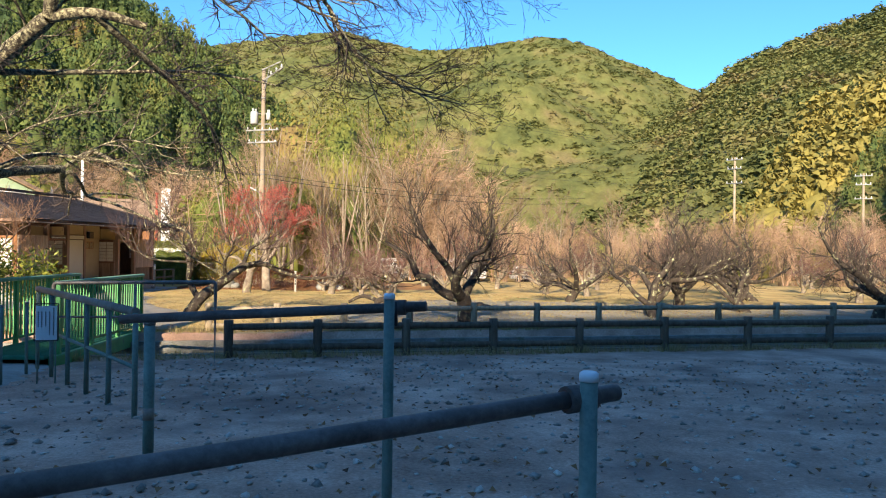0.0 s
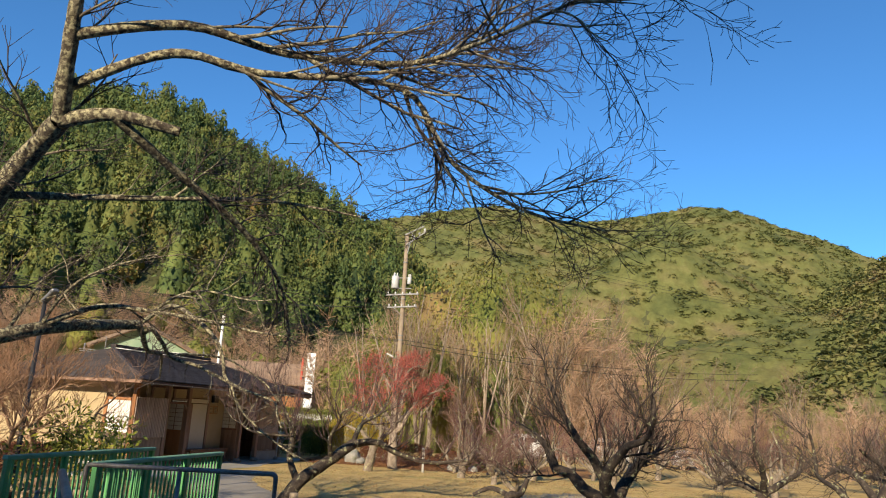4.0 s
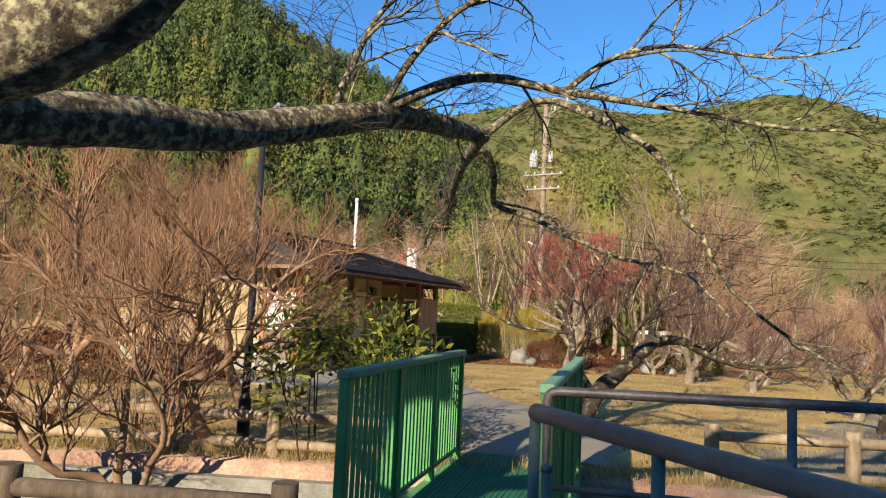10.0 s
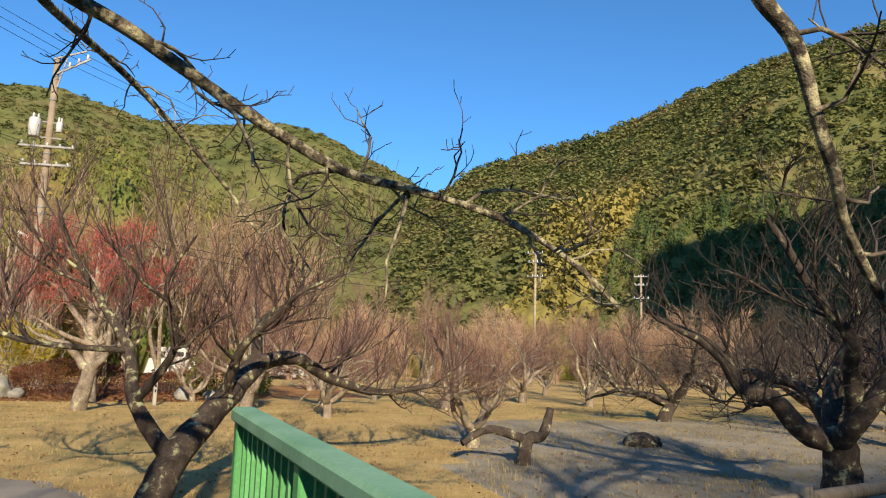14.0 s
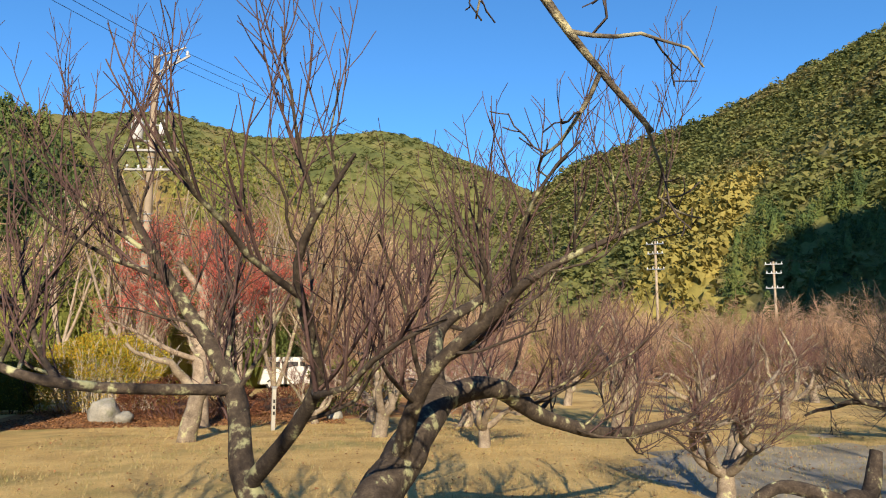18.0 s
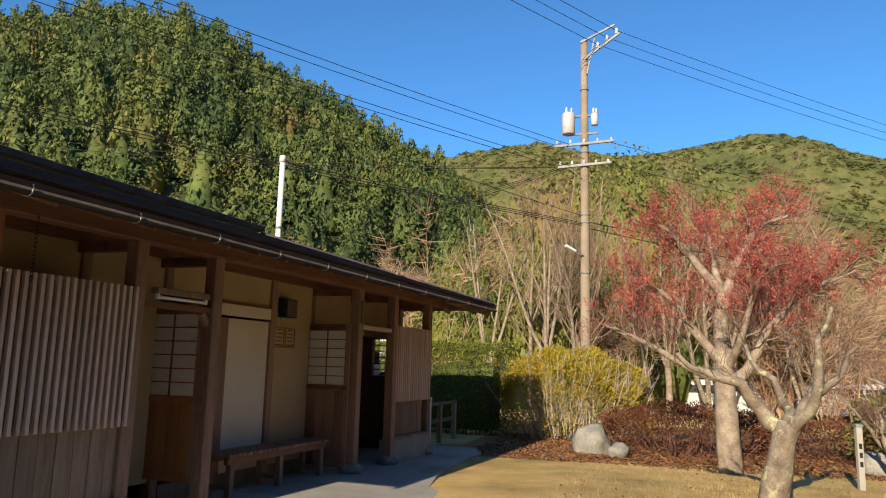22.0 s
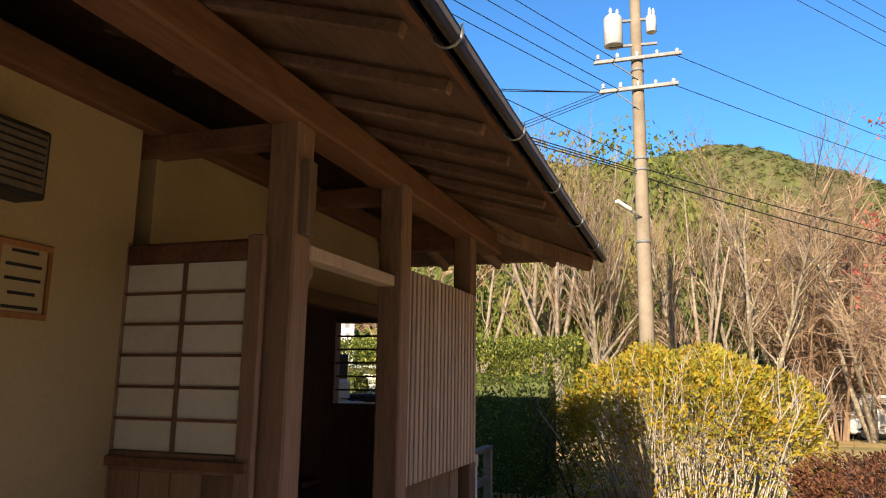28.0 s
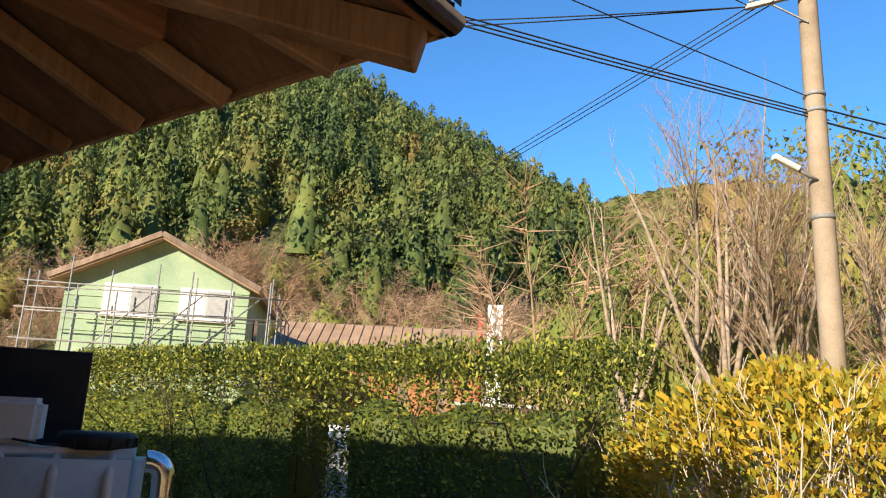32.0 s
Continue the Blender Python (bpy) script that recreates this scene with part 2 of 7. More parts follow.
M["pipe_green"] = surf("grey_green_pipe", [(0.08, 0.13, 0.11), (0.14, 0.2, 0.17), (0.2, 0.26, 0.22)], 5, 50, 0.6, 0.2, 0.003)
M["pipe_bamboo"] = surf("brown_wrapped_pipe", [(0.06, 0.045, 0.04), (0.12, 0.095, 0.085), (0.2, 0.165, 0.15)], 5, 50, 0.6, 0.25, 0.003)
M["steel"] = surf("galvanised_steel", [(0.24, 0.25, 0.255), (0.34, 0.345, 0.35), (0.44, 0.445, 0.45)], 5, 50, 0.45, 0.1, 0.002, metal=0.6, spec=0.5)
M["pole_steel"] = surf("dull_weathered_steel", [(0.16, 0.16, 0.16), (0.24, 0.238, 0.235), (0.34, 0.335, 0.33)], 5, 50, 0.65, 0.15, 0.003, metal=0.2, spec=0.4)
M["pole_can"] = surf("grey_enamel_can", [(0.42, 0.43, 0.44), (0.54, 0.55, 0.55), (0.62, 0.63, 0.62)], 4, 40, 0.5, 0.1, 0.002, spec=0.4)
M["pole"] = surf("tan_concrete_pole", [(0.22, 0.17, 0.115), (0.31, 0.245, 0.175), (0.38, 0.31, 0.23)], 2, 40, 0.85, 0.2, 0.004)
M["ceramic"] = surf("white_ceramic", [(0.68, 0.68, 0.66), (0.78, 0.78, 0.76), (0.82, 0.82, 0.8)], 5, 30, 0.25, 0.02, 0.001, spec=0.5)
M["black"] = surf("black_plastic", [(0.012, 0.012, 0.013), (0.022, 0.022, 0.024), (0.035, 0.035, 0.037)], 4, 40, 0.5, 0.1, 0.002)
M["wire"] = surf("black_cable", [(0.012, 0.012, 0.014), (0.02, 0.02, 0.022), (0.03, 0.03, 0.034)], 4, 40, 0.6, 0.0)
M["tank"] = surf("yellowed_white_plastic", [(0.64, 0.61, 0.54), (0.76, 0.73, 0.66), (0.82, 0.8, 0.74)], 2, 30, 0.45, 0.05, 0.002)
M["chrome"] = surf("brushed_chrome", [(0.6, 0.6, 0.6), (0.7, 0.7, 0.7), (0.78, 0.78, 0.78)], 8, 60, 0.18, 0.02, 0.001, metal=1.0)
M["bark"] = surf("lichened_cherry_bark", [(0.025, 0.019, 0.014), (0.09, 0.07, 0.05), (0.28, 0.24, 0.16)], 7, 30, 0.95, 1.0, 0.05,
                 blotch=((0.5, 0.45, 0.27), 22.0, 0.47, 0.63), per_object=0.05)
M["bark_fork"] = surf("lichened_branch_bark", [(0.05, 0.04, 0.03), (0.12, 0.095, 0.07), (0.25, 0.21, 0.14)], 8, 40, 0.95, 0.9, 0.02,
                      blotch=((0.38, 0.34, 0.21), 16.0, 0.46, 0.64), per_object=0.05)
M["bark_tan"] = surf("tan_young_bark", [(0.2, 0.115, 0.07), (0.32, 0.2, 0.125), (0.42, 0.29, 0.19)], 6, 40, 0.95, 0.6, 0.01)
M["twig_tan"] = surf("orange_tan_twig", [(0.2, 0.11, 0.065), (0.31, 0.175, 0.1), (0.42, 0.26, 0.16)], 4, 30, 0.9, 0.0, per_object=0.2)
M["twig_brown"] = surf("warm_brown_twig", [(0.18, 0.12, 0.075), (0.29, 0.195, 0.12), (0.38, 0.28, 0.18)], 4, 30, 0.9, 0.0, per_object=0.25)
M["bark_dark"] = surf("dark_plum_bark", [(0.02, 0.015, 0.012), (0.06, 0.045, 0.034), (0.14, 0.11, 0.08)], 9, 45, 0.95, 1.0, 0.02,
                      blotch=((0.36, 0.36, 0.2), 9.0, 0.57, 0.66), per_object=0.15)
M["bark_pale"] = surf("grey_brown_bark", [(0.1, 0.075, 0.055), (0.22, 0.175, 0.13), (0.36, 0.3, 0.225)], 6, 40, 0.95, 0.8, 0.015,
                      blotch=((0.4, 0.4, 0.22), 7.0, 0.57, 0.66), per_object=0.15)
M["bark_bleached"] = surf("bleached_plum_bark", [(0.15, 0.115, 0.085), (0.29, 0.23, 0.175), (0.45, 0.375, 0.29)], 6, 40, 0.95, 0.8, 0.015, per_object=0.1)
M["twig"] = surf("grey_brown_twig", [(0.04, 0.03, 0.026), (0.075, 0.056, 0.046), (0.13, 0.1, 0.08)], 4, 30, 0.9, 0.0, per_object=0.2)
M["twig_red"] = surf("reddish_plum_twig", [(0.1, 0.05, 0.045), (0.18, 0.095, 0.08), (0.28, 0.17, 0.13)], 4, 30, 0.9, 0.0, per_object=0.25)
M["twig_pale"] = surf("pale_straw_twig", [(0.27, 0.2, 0.14), (0.39, 0.29, 0.2), (0.5, 0.39, 0.28)], 4, 30, 0.9, 0.0, per_object=0.2)
M["twig_dark"] = surf("dark_cherry_twig", [(0.035, 0.027, 0.025), (0.07, 0.052, 0.045), (0.12, 0.09, 0.075)], 4, 30, 0.9, 0.0, per_object=0.1)
M["bud_red"] = island_leaf("red_bud", [(0.42, 0.05, 0.045), (0.6, 0.1, 0.085), (0.5, 0.2, 0.13), (0.65, 0.17, 0.14)], 0.6, 0.3)
M["hedge"] = island_leaf("hedge_leaf", [(0.05, 0.075, 0.02), (0.1, 0.13, 0.03), (0.24, 0.26, 0.045), (0.42, 0.4, 0.06)], 0.5, 0.3)
M["yellowbush"] = island_leaf("yellow_azalea_leaf", [(0.28, 0.26, 0.03), (0.42, 0.33, 0.03), (0.5, 0.3, 0.03), (0.2, 0.26, 0.05)], 0.5, 0.3)
M["redbush"] = island_leaf("russet_shrub_leaf", [(0.1, 0.04, 0.022), (0.17, 0.065, 0.035), (0.22, 0.1, 0.05)], 0.7, 0.2)
M["greenbush"] = island_leaf("olive_shrub_leaf", [(0.1, 0.12, 0.03), (0.17, 0.19, 0.045), (0.24, 0.23, 0.06)], 0.6, 0.25)
M["cedar"] = island_leaf("cedar_crown", [(0.03, 0.052, 0.022), (0.06, 0.095, 0.032), (0.1, 0.14, 0.04), (0.145, 0.175, 0.045), (0.2, 0.195, 0.052), (0.25, 0.15, 0.05)], 0.8, 0.15, clump=0.11)
M["farwood"] = island_leaf("far_broadleaf_crown", [(0.085, 0.1, 0.035), (0.14, 0.155, 0.05), (0.195, 0.2, 0.062), (0.24, 0.215, 0.078), (0.27, 0.2, 0.1)], 0.9, 0.35, clump=0.06, spread=(0.65, 1.3))
M["bamboo"] = island_leaf("bamboo_crown", [(0.18, 0.16, 0.045), (0.28, 0.235, 0.06), (0.36, 0.28, 0.075)], 0.8, 0.2, clump=0.1, spread=(0.65, 1.3))
M["brownwood"] = island_leaf("bare_wood_crown", [(0.22, 0.135, 0.085), (0.34, 0.22, 0.135), (0.44, 0.29, 0.19), (0.5, 0.36, 0.25), (0.3, 0.16, 0.11)], 0.9, 0.2, clump=0.2)
M["edgewood"] = island_leaf("yellowing_wood_crown", [(0.09, 0.13, 0.03), (0.15, 0.18, 0.04), (0.22, 0.22, 0.05), (0.28, 0.24, 0.06), (0.3, 0.2, 0.08)], 0.85, 0.2, clump=0.16)
M["hillsoil"] = surf("forest_floor", [(0.045, 0.05, 0.02), (0.08, 0.08, 0.03), (0.13, 0.115, 0.045)], 0.06, 0.6, 0.95, 0.5, 0.5, per_object=0.0)
M["wall_green"] = surf("weathered_green_cladding", [(0.2, 0.3, 0.2), (0.3, 0.4, 0.27), (0.4, 0.48, 0.33)], 0.8, 20, 0.85, 0.2, 0.01, per_object=0.03)
M["roof_brown"] = surf("brown_sheet_roof", [(0.2, 0.13, 0.085), (0.3, 0.2, 0.13), (0.4, 0.29, 0.2)], 1.0, 25, 0.7, 0.2, 0.01, per_object=0.05)
M["glass_dark"] = surf("dim_window_glass", [(0.03, 0.035, 0.04), (0.05, 0.055, 0.06), (0.07, 0.075, 0.08)], 1.0, 10, 0.12, 0.0, spec=0.6, per_object=0.05)
M["sign_white"] = surf("white_sign_panel", [(0.7, 0.71, 0.72), (0.78, 0.79, 0.8), (0.82, 0.83, 0.84)], 2.0, 30, 0.5, 0.03, 0.001, per_object=0.0)
M["ink_blue"] = surf("blue_sign_paint", [(0.01, 0.05, 0.4), (0.015, 0.07, 0.5), (0.02, 0.09, 0.55)], 3, 30, 0.5, 0.0)
M["red_paint"] = surf("faded_red_paint", [(0.3, 0.05, 0.03), (0.42, 0.08, 0.05), (0.5, 0.13, 0.08)], 3, 30, 0.6, 0.05, 0.002)
M["pebble"] = surf("loose_pebble", [(0.2, 0.17, 0.14), (0.4, 0.345, 0.29), (0.6, 0.53, 0.46)], 3, 30, 0.9, 0.2, 0.004, island=0.45)
M["fallen_leaf"] = island_leaf("fallen_leaf", [(0.1, 0.05, 0.03), (0.22, 0.1, 0.045), (0.34, 0.17, 0.07), (0.16, 0.09, 0.05)], 0.8, 0.1)
M["blade"] = island_leaf("dry_grass_blade", [(0.3, 0.22, 0.1), (0.45, 0.34, 0.16), (0.52, 0.4, 0.2), (0.25, 0.27, 0.08)], 0.8, 0.25)
M["water"] = surf("shallow_dark_water", [(0.02, 0.022, 0.02), (0.03, 0.03, 0.027), (0.045, 0.045, 0.04)], 1.0, 8, 0.12, 0.2, 0.01, spec=0.5, per_object=0.0)
M["car_white"] = surf("white_car_paint", [(0.5, 0.5, 0.49), (0.58, 0.58, 0.57), (0.64, 0.64, 0.63)], 1, 10, 0.25, 0.0, spec=0.6, per_object=0.02)
# Frost greys this lawn; the ridge's shade is also darkened into its colour.
M["frost_shade"] = surf("frosted_shaded_grass", [(0.18, 0.145, 0.095), (0.29, 0.25, 0.18), (0.4, 0.36, 0.285)], 0.9, 30, 0.95, 0.9, 0.03, per_object=0.0)
M["twig_plum"] = surf("dark_purple_shoot", [(0.045, 0.027, 0.027), (0.085, 0.05, 0.046), (0.15, 0.095, 0.08)], 4, 30, 0.9, 0.0, per_object=0.2)
M["twig_white"] = surf("bleached_stem", [(0.4, 0.34, 0.26), (0.54, 0.47, 0.38), (0.64, 0.57, 0.47)], 4, 30, 0.9, 0.0, per_object=0.1)
M["pipe_tan"] = surf("worn_tan_pipe", [(0.17, 0.13, 0.1), (0.28, 0.22, 0.17), (0.38, 0.31, 0.25)], 5, 50, 0.55, 0.2, 0.003, spec=0.4)


# ==== building blocks ====
def mesh_of(name, verts, faces):
    me = bpy.data.meshes.new(name)
    me.from_pydata([tuple(v) for v in verts], [], [tuple(f) for f in faces])
    me.update()
    return me


def np_mesh(name, verts, tris):
    """A mesh from an array of places and one of triangles or quads."""
    verts, tris = np.asarray(verts, np.float32), np.asarray(tris, np.int32)
    me = bpy.data.meshes.new(name)
    k = tris.shape[1]
    me.vertices.add(len(verts))
    me.vertices.foreach_set("co", verts.ravel())
    me.loops.add(tris.size)
    me.loops.foreach_set("vertex_index", tris.ravel())
    me.polygons.add(len(tris))
    me.polygons.foreach_set("loop_start", np.arange(0, tris.size, k, dtype=np.int32))
    me.update(calc_edges=True)
    me.validate()
    return me


def part(name, data, material, parent=None, label=""):
    """One mesh object, from a bmesh or a mesh, under a thing or a part."""
    if isinstance(data, bmesh.types.BMesh):
        me = bpy.data.meshes.new(name)
        data.to_mesh(me)
        data.free()
    else:
        me = data
    if material is not None and not me.materials:
        me.materials.append(material)
    ob = new(name, me)
    if parent is not None:
        ob.parent = parent
    if label:
        ob["label"] = label
    return ob


def thing(name, x, y, z, rz=0.0, label="", category="", group="", kind=""):
    ob = new(name)
    ob.matrix_basis = pose(x, y, z, 0, 0, rz)
    ob.empty_display_size = 0.1
    return tagged(ob, label, category, group, kind)


def smooth(me, angle=None):
    me.polygons.foreach_set("use_smooth", [True] * len(me.polygons))
    return me


def box_bm(x0, x1, y0, y1, z0, z1, bevel=0.006, bm=None):
    own = bm is None
    bm = bm or bmesh.new()
    t = bmesh.new() if not own else bm
    vs = [t.verts.new(c) for c in ((x0, y0, z0), (x1, y0, z0), (x1, y1, z0), (x0, y1, z0), (x0, y0, z1), (x1, y0, z1), (x1, y1, z1), (x0, y1, z1))]
    for f in ((0, 3, 2, 1), (4, 5, 6, 7), (0, 1, 5, 4), (1, 2, 6, 5), (2, 3, 7, 6), (3, 0, 4, 7)):
        t.faces.new([vs[i] for i in f])
    if bevel:
        b = min(bevel, 0.3 * min(x1 - x0, y1 - y0, z1 - z0))
        bmesh.ops.bevel(t, geom=list(t.edges), offset=b, segments=1, affect="EDGES")
    if not own:
        me = bpy.data.meshes.new("tmp")
        t.to_mesh(me)
        t.free()
        bm.from_mesh(me)
        bpy.data.meshes.remove(me)
    return bm


def box(name, x0, x1, y0, y1, z0, z1, material, parent=None, bevel=0.006, label=""):
    return part(name, box_bm(x0, x1, y0, y1, z0, z1, bevel), material, parent, label)


def beam_bm(a, b, w, h, bevel=0.006):
    """A squared bar from a to b, w wide and h high."""
    a, b = Vector(a), Vector(b)
    d = b - a
    bm = box_bm(-w / 2, w / 2, 0, d.length, -h / 2, h / 2, bevel)
    y = d.normalized()
    x = y.cross(Vector((0, 0, 1)))
    x = x.normalized() if x.length > 1e-4 else Vector((1, 0, 0))
    z = x.cross(y)
    bmesh.ops.transform(bm, verts=bm.verts, matrix=Matrix.Translation(a) @ Matrix((x, y, z)).transposed().to_4x4())
    return bm


def beam(name, a, b, w, h, material, parent=None, bevel=0.006, label=""):
    return part(name, beam_bm(a, b, w, h, bevel), material, parent, label)


def tube_arrays(paths, sides):
    """Rings of points round each path; a path is (points, radii)."""
    vs, fs, n0 = [], [], 0
    ang = np.arange(sides) * 2 * np.pi / sides
    ca, sa = np.cos(ang), np.sin(ang)
    for pts, rad in paths:
        pts, rad = np.asarray(pts, float), np.asarray(rad, float)
        d = np.gradient(pts, axis=0)
        d /= np.linalg.norm(d, axis=1)[:, None] + 1e-9
        ref = np.array([0.0, 0.0, 1.0]) if abs(d[:, 2]).mean() < 0.8 else np.array([1.0, 0.0, 0.0])
        u = np.cross(d, ref)
        u /= np.linalg.norm(u, axis=1)[:, None] + 1e-9
        w = np.cross(d, u)
        ring = pts[:, None] + rad[:, None, None] * (ca[None, :, None] * u[:, None] + sa[None, :, None] * w[:, None])
        k = len(pts)
        vs.append(ring.reshape(-1, 3))
        i = np.arange(k - 1)[:, None] * sides + n0
        j = np.arange(sides)[None]
        jn = (j + 1) % sides
        fs.append(np.stack([i + j, i + jn, i + sides + jn, i + sides + j], -1).reshape(-1, 4))
        n0 += k * sides
    return np.concatenate(vs), np.concatenate(fs)


def tube_mesh(name, paths, sides=6, soft=True):
    me = np_mesh(name, *tube_arrays(paths, sides))
    return smooth(me) if soft else me


def pipe_bm(points, r, sides=10, caps=True):
    bm = bmesh.new()
    v, f = tube_arrays([(points, [r] * len(points))], sides)
    vv = [bm.verts.new(c) for c in v]
    for q in f:
        bm.faces.new([vv[i] for i in q]).smooth = True
    if caps:
        bm.faces.new(vv[:sides][::-1])
        bm.faces.new(vv[-sides:])
    bmesh.ops.recalc_face_normals(bm, faces=bm.faces)
    return bm


def pipe(name, points, r, material, parent=None, sides=10, label=""):
    return part(name, pipe_bm(points, r, sides), material, parent, label)


def rounded(points, r=0.08, n=5):
    """A polyline with its inner corners turned into arcs."""
    pts = [Vector(p) for p in points]
    out = [pts[0]]
    for a, b, c in zip(pts, pts[1:], pts[2:]):
        p, q = b + (a - b).normalized() * r, b + (c - b).normalized() * r
        out += [(p.lerp(b, t)).lerp(b.lerp(q, t), t) for t in np.linspace(0, 1, n)]
    return out + [pts[-1]]


def lathe_bm(profile, sides=12):
    bm = bmesh.new()
    rings = []
    for r, z in profile:
        rings.append([bm.verts.new((r * math.cos(2 * math.pi * i / sides), r * math.sin(2 * math.pi * i / sides), z)) for i in range(sides)])
    for a, b in zip(rings, rings[1:]):
        for i in range(sides):
            bm.faces.new((a[i], a[(i + 1) % sides], b[(i + 1) % sides], b[i])).smooth = True
    bm.faces.new(rings[0][::-1])
    bm.faces.new(rings[-1])
    return bm


def lump_bm(sx, sy, sz, seed=0, sub=3, rough=0.18):
    bm = bmesh.new()
    bmesh.ops.create_icosphere(bm, subdivisions=sub, radius=1.0)
    for v in bm.verts:
        n = noise.noise(v.co * 1.3 + Vector((seed * 7.1, 0, 0))) + 0.5 * noise.noise(v.co * 3.1 + Vector((0, seed * 3.3, 0)))
        v.co *= 1 + rough * n
        v.co = Vector((v.co.x * sx, v.co.y * sy, max(v.co.z, -0.55) * sz))
    for f in bm.faces:
        f.smooth = True
    return bm


# ==== the lie of the land ====
BANK = 0.25  # the brook's slant against the building


def brook_v(x, y):
    return y - BANK * (x - 8.0)


def land(x, y):
    """The height of the ground."""
    v = brook_v(x, y)
    if v < -7.5:
        z = 0.08 + 0.035 * min(14.0, -7.5 - v)
    elif v < -6.9:
        z = 0.08
    elif v < -4.9:
        z = -1.0
    else:
        z = 0.08 + 0.14 * min(1.0, max(0.0, (12.0 - y) / 4.0)) * min(1.0, max(0.0, (x - 1.0) / 2.0))
    if y > 25:
        z -= min(0.75, (y - 25) * 0.045)
    return z


def axis_lines(core0, core1, step, far, extra=()):
    a = list(np.arange(core0, core1 + 1e-6, step))
    s, q = step, core1
    while q < far:
        s *= 1.35
        q += s
        a.append(q)
    s, q = step, core0
    while q > -far:
        s *= 1.35
        q -= s
        a.append(q)
    return sorted(set(a) | set(extra))


gx = axis_lines(-14.0, 40.0, 0.5, 2500.0)
gv = axis_lines(-22.0, 40.0, 0.5, 2500.0, (-6.93, -6.85, -4.95, -4.87))
gverts = [(x, v + BANK * (x - 8.0), land(x, v + BANK * (x - 8.0)) + 0.02 * noise.noise((x * 0.7, v * 0.7, 0.0)) * (1 if abs(v + 5.9) > 1.2 else 0)) for v in gv for x in gx]
nx = len(gx)
gfaces = [(j * nx + i, j * nx + i + 1, (j + 1) * nx + i + 1, (j + 1) * nx + i) for j in range(len(gv) - 1) for i in range(nx - 1)]
ground_me = mesh_of("ground", gverts, gfaces)
ground_me.materials.append(M["grass"])
ground_me.materials.append(M["gravel"])
ground_me.materials.append(M["leaflitter"])
ground_me.materials.append(M["frost_shade"])
for poly in ground_me.polygons:
    c = poly.center
    v = brook_v(c.x, c.y)
    jag = 0.5 * noise.noise((c.x * 0.8, c.y * 0.8, 3.0))
    if v + jag * 0.3 < -4.6:
        poly.material_index = 1
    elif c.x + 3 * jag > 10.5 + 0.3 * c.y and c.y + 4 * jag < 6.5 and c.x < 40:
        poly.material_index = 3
    elif 0.3 < c.x + jag and 12.2 + 0.2 * c.x < c.y + jag < 21 + jag and c.x < 13:
        poly.material_index = 2
smooth(ground_me)
ground = tagged(new("ground", ground_me), "dry winter lawn and dark gravel yard", "ground", kind="structure")


# ==== hills ====
def skyline(table, az):
    return float(np.interp(az, [a for a, _ in table], [e for _, e in table]))


HILL_EYE = (6.0, -4.0)


def hill_point(az, s, table, r0, r1, power, seed, lump):
    """A place on a hill: az degrees, s from the foot (0) to the crest (1) and past it."""
    r = r0 + (r1 - r0) * s
    crest = r1 * math.tan(radians(skyline(table, az))) * 0.97
    h = crest * (max(s, 0.0) ** power if s <= 1 else 1 - 0.5 * (s - 1))
    a = radians(az)
    x, y = HILL_EYE[0] + r * math.sin(a), HILL_EYE[1] + r * math.cos(a)
    if 0 < s:
        h += lump * noise.noise((x * 0.02 + seed, y * 0.02, 0.3)) * min(1.0, s * 2) * (1 - min(1.0, max(0, s - 0.55) * 2.2))
    return x, y, h


def hill_mesh(name, table, az0, az1, r0, r1, power, seed, lump, label, step=1.5):
    azs, ss = np.arange(az0, az1 + 0.1, step), np.concatenate([np.linspace(-0.04, 1, 22), [1.15, 1.5]])
    v = [hill_point(a, s, table, r0, r1, power, seed, lump) for s in ss for a in azs]
    v = [(x, y, z if i >= len(azs) else -3.0) for i, (x, y, z) in enumerate(v)]
    n = len(azs)
    f = [(j * n + i, j * n + i + 1, (j + 1) * n + i + 1, (j + 1) * n + i) for j in range(len(ss) - 1) for i in range(n - 1)]
    me = smooth(mesh_of(name, v, f))
    me.materials.append(M["hillsoil"])
    return tagged(new(name, me), label, "hill", kind="structure")


def cards(rng, places, size, flat=0.3):
    """Small ragged triangles, one at each place."""
    v, f = [], []
    for p, out in places:
        n = (Vector(out).normalized() + Vector((rng.uniform(-1, 1), rng.uniform(-1, 1), rng.uniform(-0.4, 1))) * flat).normalized()
        u = n.cross(Vector((rng.uniform(-1, 1), rng.uniform(-1, 1), rng.uniform(-1, 1)))).normalized()
        w = n.cross(u)
        s = size * rng.uniform(0.6, 1.4)
        i = len(v)
        for k in range(3):
            a = 2.1 * k + rng.uniform(-0.5, 0.5)
            q = Vector(p) + s * (math.cos(a) * u + math.sin(a) * w)
            v.append(q[:])
        f.append((i, i + 1, i + 2))
    return v, f


